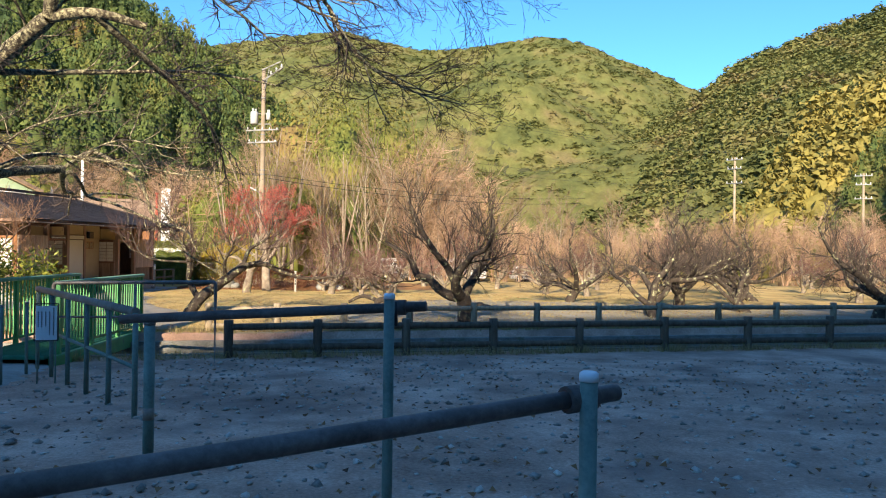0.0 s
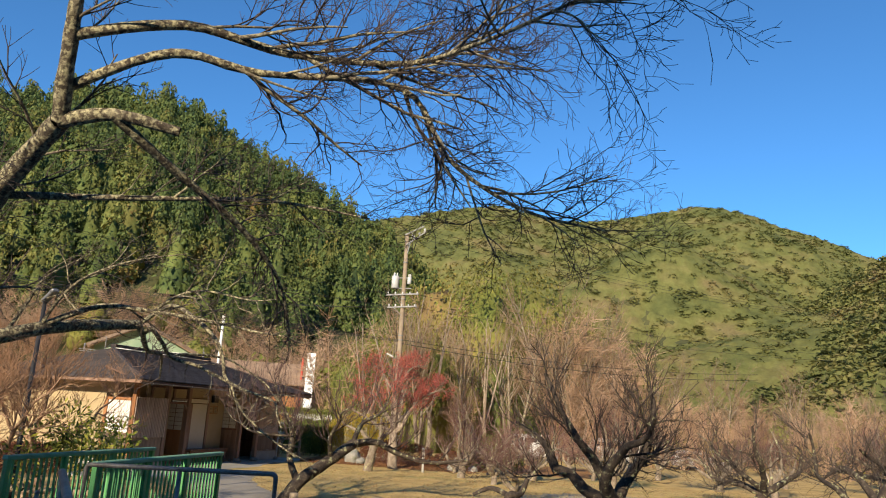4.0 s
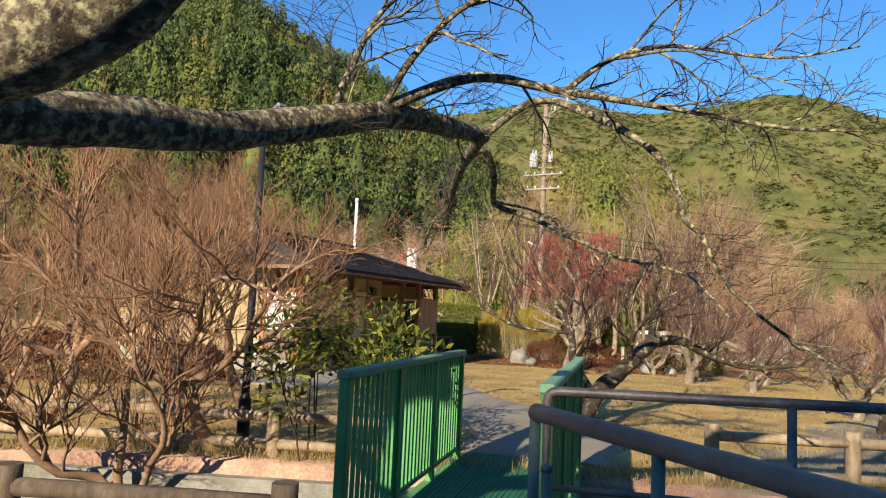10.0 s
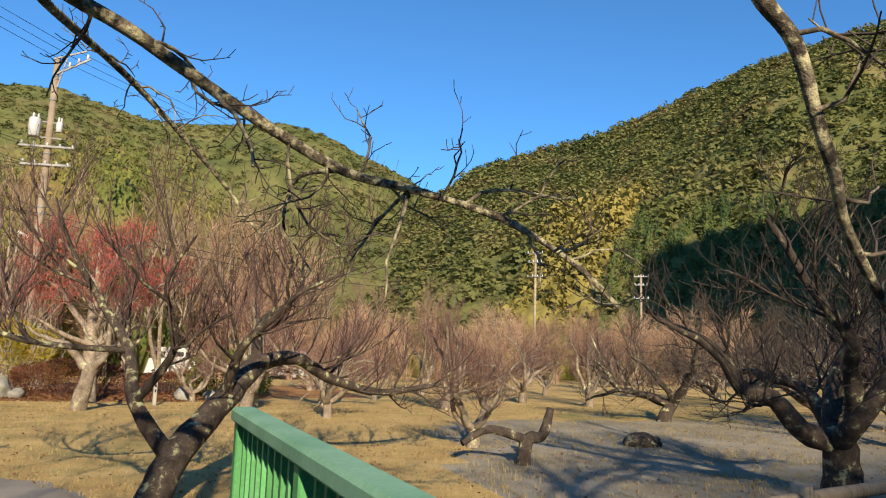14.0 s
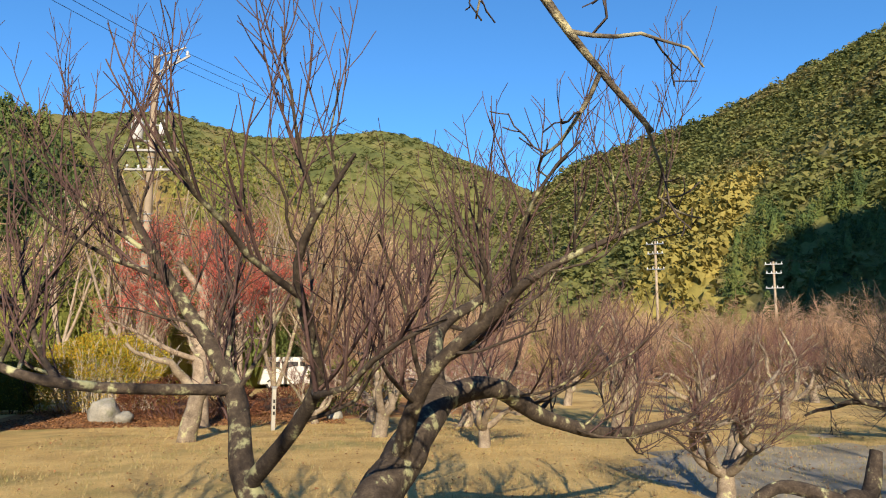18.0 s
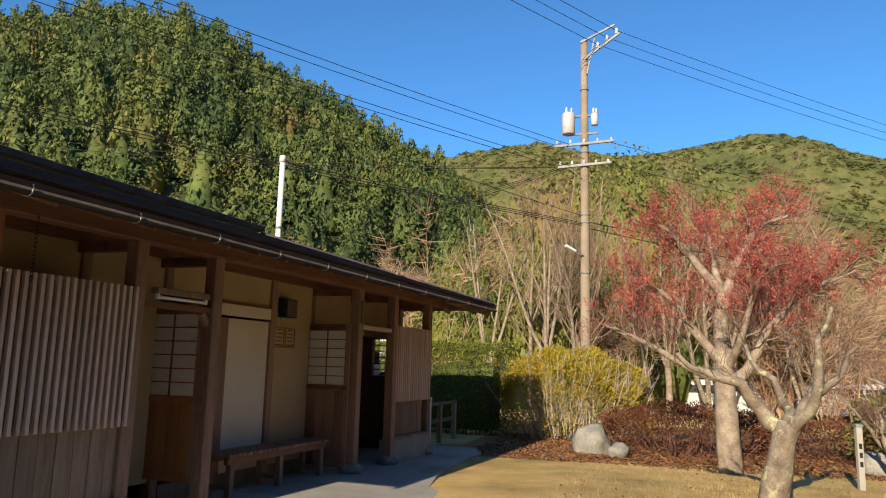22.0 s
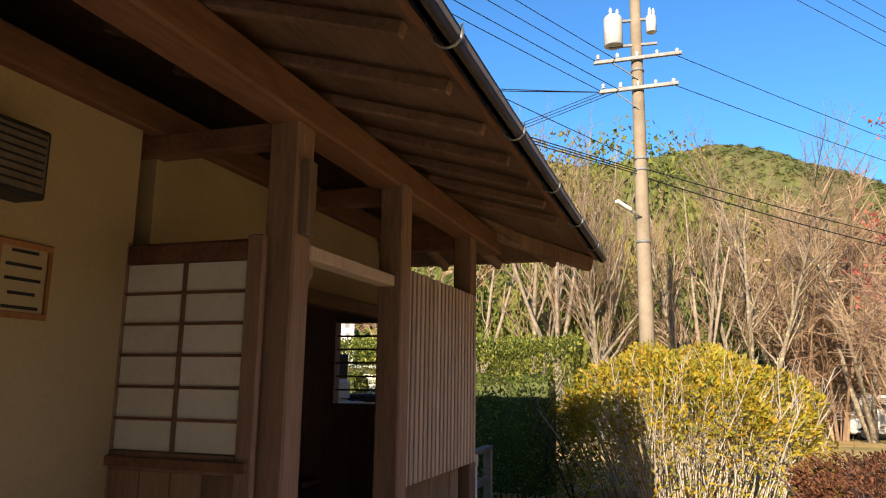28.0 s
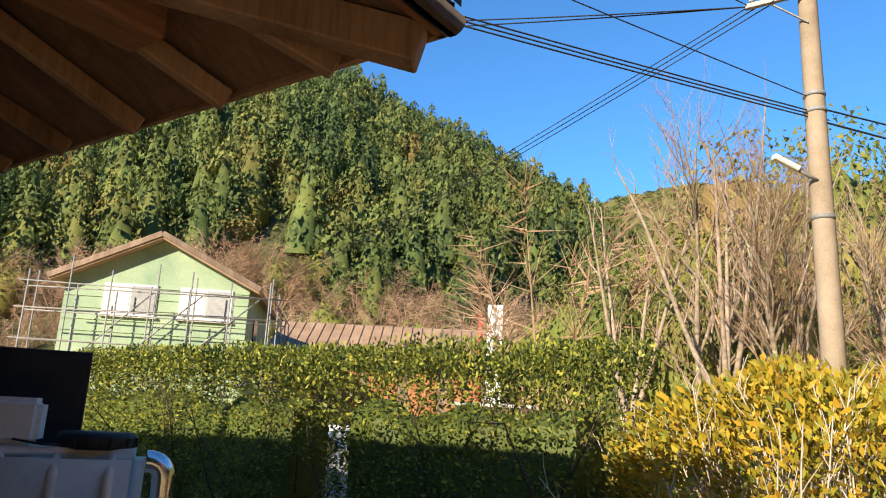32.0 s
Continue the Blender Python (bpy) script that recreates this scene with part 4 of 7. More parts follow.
# Gutter: a half-round trough with hooks, along the front
gut = bmesh.new()
ring = [(0.042 * math.cos(a), 0.042 * math.sin(a)) for a in np.linspace(math.pi, 2 * math.pi, 8)]
ends = []
for u in (EU0 - 0.05, EU1 - 0.04):
    ends.append([gut.verts.new((EW + 0.048 + p, u, EZ - 0.035 + q)) for p, q in ring])
for i in range(7):
    gut.faces.new((ends[0][i], ends[0][i + 1], ends[1][i + 1], ends[1][i])).smooth = True
bmesh.ops.solidify(gut, geom=list(gut.faces), thickness=0.006)
part("gutter", gut, M["gutter"], house, "brown half-round gutter")
for u in np.arange(EU0 + 0.4, EU1, 0.9):
    pts = [(EW + 0.048 + 0.05 * math.cos(a), u, EZ - 0.035 + 0.05 * math.sin(a)) for a in np.linspace(math.pi * 0.85, 2.15 * math.pi, 9)]
    pipe("gutter_hook", pts, 0.006, M["steel"], house, 5)
# Shingle courses on the front slope and the two hips
course = 0.13
run = math.hypot(EW - RIDGE_W, RIDGE_Z - EZ)
for k in range(int(run / course)):
    s0, s1 = k * course / run, min(1.0, (k + 1.35) * course / run)
    w0, w1 = EW + 0.03 + (RIDGE_W - EW) * s0, EW + (RIDGE_W - EW) * s1
    z0, z1 = EZ + 0.05 + (RIDGE_Z - EZ) * s0, EZ + 0.05 + (RIDGE_Z - EZ) * s1
    ua, ub = EU0 + (RU0 - EU0) * s0 - 0.02, EU1 + (RU1 - EU1) * s0 + 0.02  # the slope narrows to the ridge
    bm = bmesh.new()
    v = [bm.verts.new(c) for c in ((w0, ua, z0 + 0.03), (w0, ub, z0 + 0.03), (w1, ub - 0.12, z1 + 0.004), (w1, ua + 0.12, z1 + 0.004), (w0, ua, z0), (w0, ub, z0))]
    bm.faces.new((v[0], v[1], v[2], v[3]))
    bm.faces.new((v[4], v[5], v[1], v[0]))
    part("shingle_course", bm, M["roof"], house)
    for u0, side in ((EU0, 1), (EU1, -1)):
        hip = RU0 - EU0 if side > 0 else EU1 - RU1
        ue = u0 - side * 0.03 + hip * s0 * side
        un = u0 + hip * s1 * side
        wf, wb = EW + (RIDGE_W - EW) * s0, BW + (RIDGE_W - BW) * s0
        bm = bmesh.new()
        v = [bm.verts.new(c) for c in ((wf, ue, z0 + 0.03), (wb, ue, z0 + 0.03), (wb + 0.1, un, z1 + 0.004), (wf - 0.1, un, z1 + 0.004), (wf, ue, z0), (wb, ue, z0))]
        bm.faces.new((v[0], v[1], v[2], v[3]))
        bm.faces.new((v[4], v[5], v[1], v[0]))
        part("shingle_course", bm, M["roof"], house)
for a, b in (((EW, EU0), (RIDGE_W, RU0)), ((EW, EU1), (RIDGE_W, RU1))):
    part("hip_cap", beam_bm((a[0], a[1], EZ + 0.08), (b[0], b[1], RIDGE_Z + 0.09), 0.12, 0.05), M["roof"], house)
part("ridge_cap", beam_bm((RIDGE_W, RU0, RIDGE_Z + 0.16), (RIDGE_W, RU1, RIDGE_Z + 0.16), 0.2, 0.09), M["roof"], house)
# Lattice bay by the south corner
hpart("bay_base", -0.1, 0.78, UB - 0.06, 5.02, G0, 0.44, "concrete", 0.012)
for k, u in enumerate(np.arange(UB, 4.85, 0.165)):
    hpart("bay_board", 0.7, 0.722 + 0.003 * (k % 2), u, u + 0.161, 0.44, 1.06, "board_grey", 0.003)
hpart("bay_rail", 0.69, 0.74, UB + 0.07, 4.88, 1.06, 1.12, "timber_h", 0.004)
hpart("bay_rail", 0.69, 0.74, UB + 0.07, 4.88, 2.14, 2.2, "timber_h", 0.004)
for u in np.linspace(UB + 0.06, 4.9, 20):
    hpart("lattice_slat", 0.745, 0.79, u - 0.017, u + 0.017, 1.04, 2.26, "slat", 0.003)
hpart("bay_back", 0.5, 0.52, UB + 0.1, 4.9, 0.44, 2.2, "timber", 0)
hpart("bay_top", 0.0, 0.72, UB, 4.95, 2.2, 2.235, "timber_h", 0.004)
hpart("bay_cheek", 0.0, 0.68, 4.9, 4.93, 0.44, 2.2, "timber", 0.003)
# South side of the bay: boards below, pale panels above, cream plaster beyond
for k, w in enumerate(np.arange(-0.32, 0.6, 0.19)):
    hpart("side_board", w, min(w + 0.186, 0.64), UB - 0.03, UB - 0.008 + 0.003 * (k % 2), 0.44, 1.12, "board_grey", 0.003)
hpart("side_rail", -0.36, 0.63, UB - 0.05, UB, 1.12, 1.18, "board_grey", 0.004)
hpart("side_rail", -0.36, 0.63, UB - 0.05, UB, 2.14, 2.22, "board_orange", 0.004)
for w in (-0.24, 0.2):
    hpart("side_panel", w, w + 0.42, UB - 0.02, UB - 0.005, 1.18, 2.14, "paper", 0, "pale side panel lit by the sun")
hpart("side_stile", -0.36, -0.25, UB - 0.05, UB, 0.44, 2.14, "board_orange", 0.004)
hpart("side_wall_lower", DEEP, -0.36, UB, UB + 0.1, G0, 2.36, "plaster", 0)
hpart("side_wall_bay", -0.36, 0.66, UB, UB + 0.06, 0.44, 2.2, "timber", 0)
hpart("side_base", DEEP, -0.1, UB - 0.05, UB, G0, 0.44, "concrete", 0.01)


def wing(u, w0, w1, z0, z1, sill, rows, base, base_m, names):
    """A wing wall square to the front: boards below, a papered lattice of two lights above, facing the bay."""
    leaf_name, leaf_label = names
    leaf = part(leaf_name, box_bm(w0 - 0.06, w1 + 0.06, u, u + 0.03, base, z1 + 0.09, 0.002), M["timber"], house, leaf_label)
    for w in (w0 - 0.075, w1):
        hpart("stile", w, w + 0.075, u - 0.03, u, base, z1 + 0.1, "timber", 0.004, parent=leaf)
    for z, h in ((z1, 0.08), (z0 - 0.075, 0.075), (base, 0.06)):
        hpart("leaf_rail", w0, w1, u - 0.027, u, z, z + h, base_m if z < z1 else "timber_h", 0.004, parent=leaf)
    n = 4
    for k in range(n):
        a = w0 + (w1 - w0) * k / n
        hpart("leaf_board", a + 0.003, a + (w1 - w0) / n - 0.003, u - 0.016 - 0.002 * (k % 2), u, base + 0.06, z0 - 0.075, base_m, 0.003, parent=leaf)
    half = (w1 - w0) / 2
    for i in range(2):
        for j in range(rows):
            h = (z1 - z0) / rows
            hpart("pane", w0 + half * i + 0.004, w0 + half * (i + 1) - 0.004, u - 0.012, u - 0.004, z0 + h * j + 0.004, z0 + h * (j + 1) - 0.004, "paper", 0, parent=leaf)
    for j in range(1, rows):
        z = z0 + (z1 - z0) * j / rows
        hpart("muntin", w0, w1, u - 0.019, u - 0.006, z - 0.006, z + 0.006, "timber_h", 0, parent=leaf)
    hpart("mullion", w0 + half - 0.009, w0 + half + 0.009, u - 0.022, u - 0.006, z0, z1, "timber", 0, parent=leaf)
    if sill:
        hpart("sill", w0 - 0.08, w1 + 0.06, u - 0.05, u, z0 - 0.06, z0 - 0.02, "timber_h", 0.004, parent=leaf)
    return leaf


wing(UD, -0.07, 0.57, 1.25, 2.1, False, 6, 0.4, "board_orange", ("door", "narrow timber door with a paper window"))
hpart("wing_head", -0.1, 0.64, UD, UD + 0.05, 2.2, 2.3, "timber_h", 0.004)
wing(UW, 0.0, 0.6, 1.32, 2.09, True, 6, 0.2, "timber", ("shoji_window", "two-light paper window in a dark frame"))
# Sliding panel on the wall between them and the pale board over it
hpart("sliding_board", -0.05, 0.012, 6.985, 7.165, 0.3, 2.14, "timber", 0.003, "dark brown sliding board")
hpart("sliding_panel", -0.05, 0.004, 7.17, 7.99, 0.3, 2.14, "plaster_pale", 0.003, "pale cream sliding panel")
hpart("head_board", -0.02, 0.03, 6.985, 8.05, 2.17, 2.31, "plaster_pale", 0.004, "pale painted head board")
hpart("head_strip", -0.02, 0.04, 6.985, 8.05, 2.31, 2.335, "timber_h", 0.002)
# Slatted screen by the far corner
for u in np.linspace(10.31, 11.64, 19):
    hpart("screen_slat", 0.755, 0.8, u - 0.023, u + 0.023, 1.05, 2.235, "slat", 0.003)
hpart("screen_stile", 0.69, 0.79, 10.2, 10.29, 0.44, 2.22, "timber", 0.005)
for z in (1.1, 1.65, 2.1):
    hpart("screen_rail", 0.7, 0.753, 10.3, 11.66, z, z + 0.05, "timber_h", 0.004)
for k, u in enumerate(np.arange(10.3, 11.5, 0.2)):
    hpart("screen_board", 0.7, 0.722 + 0.003 * (k % 2), u, u + 0.196, 0.52, 1.08, "board_grey", 0.003)
hpart("screen_plinth", 0.6, 0.78, 10.18, 11.74, G0, 0.48, "concrete", 0.01)
hpart("screen_cap", 0.69, 0.8, 10.24, 11.74, 0.48, 0.515, "board_grey", 0.004)
# Rain chain at the bay
for k in range(16):
    z = 2.68 - 0.032 * k
    pts = [(0.86 + (0.012 * math.cos(a) if k % 2 else 0), 3.78 + (0 if k % 2 else 0.012 * math.cos(a)), z + 0.02 * math.sin(a)) for a in np.linspace(0, 2 * math.pi, 9)]
    pipe("chain_link", pts, 0.004, M["black"], house, 4)


def stone_under(w, u):
    ob = part("foundation_stone", lump_bm(0.17, 0.16, 0.1, int(u * 10), 2), M["stone"])
    ob.matrix_basis = in_house(w, u, G0 + 0.07)
    return tagged(ob, "rough grey stone under a timber post", "stone", "foundation stones")


for w, u in POSTS[:4]:
    stone_under(w, u)


# ---- forecourt slab with its rounded outline ----
def slab(name, outline, z0, z1, m, label, category):
    bm = bmesh.new()
    f = bm.faces.new([bm.verts.new((x, y, z1)) for x, y in outline])
    if f.normal.z < 0:
        f.normal_flip()
    r = bmesh.ops.extrude_face_region(bm, geom=[f])
    bmesh.ops.translate(bm, verts=[v for v in r["geom"] if isinstance(v, bmesh.types.BMVert)], vec=(0, 0, z0 - z1))
    bmesh.ops.recalc_face_normals(bm, faces=bm.faces)
    return tagged(part(name, bm, M[m]), label, category, kind="structure")


edge = [(-0.8, 1.6), (0.7, 1.3), (1.9, 2.0), (2.6, 3.4), (2.9, 5.2), (2.75, 6.9), (2.1, 8.0), (1.5, 8.8), (1.3, 9.8), (1.2, 11.2), (1.25, 12.6), (0.95, 13.3), (-0.6, 13.3)]
slab("forecourt", edge, -0.1, 0.125, "concrete", "pale concrete forecourt with a curved edge", "paving")


# ==== footbridge ====
bridge = thing("footbridge", 7.1, -6.17, 0, 4.2, label="short green footbridge with barred railings and a mesh deck", category="bridge")
BX0, BX1, BY0, BY1, DECK, TOP = -0.63, 0.63, -1.66, 1.66, 0.27, 1.37
box("deck", BX0 + 0.04, BX1 - 0.04, BY0 - 0.35, BY1 + 0.3, DECK - 0.06, DECK, M["green_deck"], bridge, 0.01, "green rubber mesh deck")
for i, x in enumerate(np.arange(BX0 + 0.1, BX1 - 0.06, 0.045)):
    box("mat_rib", x - 0.006, x + 0.006, BY0 - 0.3, BY1 + 0.25, DECK, DECK + 0.006, M["green_deck"], bridge, 0)
for x in (BX0, BX1):
    box("girder", x - 0.06, x + 0.06, BY0 - 0.2, BY1 + 0.2, DECK - 0.28, DECK - 0.02, M["green"], bridge, 0.01)
    out = 1 if x == BX1 else -1
    rail_far = BY1
    for k in range(4):
        y = BY0 + (BY1 - BY0) * k / 3
        box("rail_post", x - 0.035, x + 0.035, y - 0.035, y + 0.035, DECK - 0.2, TOP - 0.03, M["green"], bridge, 0.006)
    box("top_rail", x - 0.05, x + 0.05, BY0 - 0.05, BY1 + 0.05, TOP - 0.04, TOP + 0.02, M["green_pale"], bridge, 0.012, "faded green handrail")
    box("bottom_rail", x - 0.02, x + 0.02, BY0, BY1, DECK + 0.07, DECK + 0.11, M["green"], bridge, 0.004)
    for y in np.arange(BY0 + 0.1, BY1 - 0.05, 0.105):
        box("bar", x - 0.012, x + 0.012, y - 0.012, y + 0.012, DECK + 0.1, TOP - 0.03, M["green"], bridge, 0)


# ==== log fences ====
def log_bm(a, b, r, seed, sides=9):
    a, b = Vector(a), Vector(b)
    n = 7
    pts = [a.lerp(b, t) for t in np.linspace(0, 1, n)]
    rad = [r * (1 + 0.08 * noise.noise((seed * 3.7, t * 4, 0))) for t in range(n)]
    bm = bmesh.new()
    v, f = tube_arrays([([p[:] for p in pts], rad)], sides)
    vv = [bm.verts.new(c) for c in v]
    for q in f:
        bm.faces.new([vv[i] for i in q]).smooth = True
    bm.faces.new(vv[:sides][::-1])
    bm.faces.new(vv[-sides:])
    bmesh.ops.recalc_face_normals(bm, faces=bm.faces)
    return bm


def log_fence(xs, v, top, rails, m_post, m_rail, label, r=0.07):
    x0 = xs[0]
    y0 = v + BANK * (x0 - 8.0)
    f = thing("log_fence", x0, y0, land(x0, y0), label=label, category="fence", group="log fences along the brook")
    inv = f.matrix_basis.inverted()
    for i, x in enumerate(xs):
        y = v + BANK * (x - 8.0)
        t = top + 0.02 * noise.noise((x * 3.1, v, 0))
        part("post", log_bm(inv @ Vector((x, y, land(x, y) - 0.25)), inv @ Vector((x, y, t)), r, i), M[m_post], f)
        if i:
            xa = xs[i - 1]
            for h in rails:
                a = Vector((xa, v + BANK * (xa - 8.0), top - h + 0.015 * noise.noise((xa, h, 1))))
                b = Vector((x, y, top - h + 0.015 * noise.noise((x, h, 2))))
                part("rail", log_bm(inv @ a, inv @ b, r * 0.72, i + h), M[m_rail], f)
    return f


log_fence(list([8.9 + 1.31 * k + 0.012 * k * k for k in range(21)]), -4.42, 0.8, (0.12, 0.47), "log", "log", "weathered two-rail log fence on the far bank", 0.075)
log_fence(list([10.15 + 1.42 * k + 0.03 * k * k for k in range(15)]), -7.2, 0.72, (0.12, 0.47), "log_shaded", "log_shaded", "weathered log fence along the yard, coloured darker for shade", 0.08)
log_fence(list(np.arange(6.1, -9, -1.5)), -4.5, 0.72, (0.1, 0.38), "log", "log", "sunlit log fence beside the footbridge", 0.075)
log_fence(list(np.arange(6.15, -9, -1.85)), -7.3, 0.62, (0.14, 0.45), "log_shaded", "log_shaded", "log fence at the brook's edge, coloured darker for shade", 0.09)


# ==== pipe rails ====
def barrier(post, a, b, top, label):
    """A loose bar laid through a ring on one upright pipe."""
    t = thing("barrier_bar", post[0], post[1], land(*post), label=label, category="railing", group="pipe barriers of the yard")
    inv = t.matrix_basis.inverted()
    p, q = inv @ Vector(a), inv @ Vector(b)
    foot, head = inv @ Vector((*post, land(*post) - 0.1)), inv @ Vector((*post, top))
    pipe("post", [foot, head], 0.026, M["pipe_green"], t, 12)
    cap = part("cap", lathe_bm([(0.0285, -0.018), (0.0285, 0.004), (0.02, 0.01)], 12), M["sign_white"], t, "worn white cap")
    cap.matrix_basis = Matrix.Translation(head)
    pipe("bar", [p, q], 0.026, M["pipe_bamboo"], t, 14, "dark wrapped bar")
    d = (q - p).normalized()
    c = p + d * (Vector((foot.x, foot.y, p.z)) - p).dot(d)
    pipe("ring", [c - d * 0.05, c + d * 0.05], 0.04, M["pipe_bamboo"], t, 14)
    side = d.cross(Vector((0, 0, 1))).normalized() * 0.03
    pipe("strap", [c + side + Vector((0, 0, 0.03)), c + side * 1.3 - Vector((0, 0, 0.02)), c + side * 0.6 - Vector((0, 0, 0.09))], 0.012, M["black"], t, 8)
    return t


barrier((14.6, -16.64), (13.3, -17.42, 1.48), (14.7, -16.53, 1.53), 1.6, "dark pipe barrier resting through a ring on its post")
barrier((13.86, -15.24), (12.34, -14.86, 1.55), (14.03, -15.06, 1.665), 1.73, "long dark pipe barrier on a green post")
bp = thing("banded_post", 11.85, -13.42, land(11.85, -13.42), label="grey-blue steel post with a faded yellow band", category="post")
pipe("shaft", [(0, 0, -0.1), (0, 0, 1.06)], 0.04, M["pipe_green"], bp, 12)
part("band", lathe_bm([(0.042, 0.33), (0.042, 0.42)], 12), M["pipe_tan"], bp, "faded yellow band")
part("cap", lathe_bm([(0.043, 1.04), (0.043, 1.07), (0.01, 1.08)], 12), M["pipe"], bp)
path_rail = thing("path_railing", 7.9, -8.2, land(7.9, -8.2), label="steel pipe handrail sloping beside the footpath", category="railing")
inv = path_rail.matrix_basis.inverted()
ra, rb = Vector((7.9, -8.4, 1.3)), Vector((10.95, -11.75, 1.3))
pipe("handrail", [inv @ ra, inv @ rb], 0.045, M["pipe_tan"], path_rail, 12, "thick worn tan handrail")
pipe("lower_rail", [inv @ (ra - Vector((0, 0, 0.55))), inv @ (rb - Vector((0, 0, 0.55)))], 0.02, M["pipe_green"], path_rail)
for k in range(6):
    p = ra.lerp(rb, k / 5)
    pipe("post", [inv @ Vector((p.x, p.y, land(p.x, p.y) - 0.1)), inv @ Vector((p.x, p.y, 1.29))], 0.028, M["pipe_green"], path_rail)
loop_rail = thing("loop_railing", 7.9, -8.2, land(7.9, -8.2), label="bent steel pipe guard rail by the bridge", category="railing")
inv = loop_rail.matrix_basis.inverted()
pipe("top_loop", rounded([inv @ Vector(p) for p in ((7.89, -8.0, 0.0), (7.89, -8.0, 1.37), (10.35, -7.87, 1.42), (10.35, -7.87, 0.0))], 0.06), 0.028, M["pipe"], loop_rail)
pipe("mid_rail", [inv @ Vector((7.89, -8.0, 0.85)), inv @ Vector((10.35, -7.87, 0.88))], 0.018, M["pipe"], loop_rail)
pipe("post", [inv @ Vector((9.13, -7.935, 0.0)), inv @ Vector((9.13, -7.935, 1.39))], 0.024, M["pipe"], loop_rail)


# ==== utility pole ====
upole = thing("utility_pole", 2.13, 22.35, land(2.13, 22.35), label="tall tan concrete utility pole with a transformer and crossarms", category="utility pole")
PH = 12.2
part("shaft", lathe_bm([(0.17, -0.3), (0.155, 3), (0.14, 6), (0.125, 9), (0.11, PH)], 14), M["pole"], upole)
for z in (6.1, 6.35, 4.5, 8.4, 10.5):
    r = 0.155 - 0.0035 * z + 0.02
    part("band", lathe_bm([(r, z - 0.03), (r, z + 0.03)], 14), M["pole_steel"], upole)
for z, half in ((8.6, 0.95), (7.9, 0.85)):
    beam("crossarm", (-half, -0.16, z), (half, -0.16, z + 0.08), 0.08, 0.08, M["pole_steel"], upole)
    for k in range(5):
        w = part("insulator", lathe_bm([(0.03, 0), (0.05, 0.02), (0.03, 0.05), (0.05, 0.07), (0.025, 0.12)], 8), M["pole_can"], upole)
        w.matrix_basis = Matrix.Translation((-half + 0.1 + k * (2 * half - 0.2) / 4, -0.16, z + 0.07))
    beam("brace", (-half * 0.6, -0.14, z), (0, -0.14, z - 0.45), 0.04, 0.02, M["pole_steel"], upole)
beam("top_arm", (0.0, -0.1, 11.5), (1.15, -0.1, 12.3), 0.07, 0.07, M["pole_steel"], upole)
beam("top_arm", (-0.1, -0.1, 12.1), (1.0, -0.1, 12.6), 0.06, 0.06, M["pole_steel"], upole)
beam("top_strut", (0.1, -0.1, 11.0), (0.35, -0.1, 12.2), 0.05, 0.05, M["pole_steel"], upole)
for k in range(3):
    w = part("insulator", lathe_bm([(0.04, 0), (0.07, 0.03), (0.04, 0.08), (0.07, 0.11), (0.03, 0.2)], 8), M["pole_can"], upole)
    w.matrix_basis = Matrix.Translation((0.45 + 0.3 * k, -0.1, 11.85 + 0.21 * k))
for dx, s in ((-0.5, 1.0), (0.33, 0.55)):
    tr = part("transformer", lathe_bm([(0.19 * s, -0.36 * s), (0.21 * s, -0.34 * s), (0.21 * s, 0.3 * s), (0.17 * s, 0.36 * s)], 14), M["pole_can"], upole, "pale grey transformer can")
    tr.matrix_basis = Matrix.Translation((dx, -0.1, 9.35 + 0.2 * (1 - s)))
    for k in range(3):
        b = part("bushing", lathe_bm([(0.03, 0), (0.045, 0.03), (0.03, 0.06), (0.045, 0.09), (0.02, 0.18)], 7), M["pole_can"], tr)
        b.matrix_basis = Matrix.Translation((0.1 * math.cos(k * 2.1) * s, 0.1 * math.sin(k * 2.1) * s, 0.36 * s))
beam("bracket", (-0.6, -0.05, 9.0), (0.45, -0.05, 9.0), 0.06, 0.06, M["pole_steel"], upole)
beam("bracket", (-0.6, -0.05, 9.6), (0.45, -0.05, 9.6), 0.06, 0.06, M["pole_steel"], upole)
pipe("lamp_arm", [(0, -0.1, 5.0), (-0.3, -0.35, 5.15)], 0.025, M["pole_steel"], upole)
part("lamp_head", beam_bm((-0.25, -0.32, 5.14), (-0.55, -0.55, 5.3), 0.11, 0.08, 0.02), M["white"], upole, "small white street lamp head")


# ==== bare trees ====
def spline(pts, n=6):
    """A smooth run through the points."""
    pts = [Vector(p) for p in pts]
    out = []
    for i in range(len(pts) - 1):
        a, b, c, d = pts[max(0, i - 1)], pts[i], pts[i + 1], pts[min(len(pts) - 1, i + 2)]
        for k in range(n):
            t = k / n
            out.append(0.5 * (2 * b + (c - a) * t + (2 * a - 5 * b + 4 * c - d) * t * t + (3 * b - 3 * c + d - a) * t ** 3))
    return out + [pts[-1]]


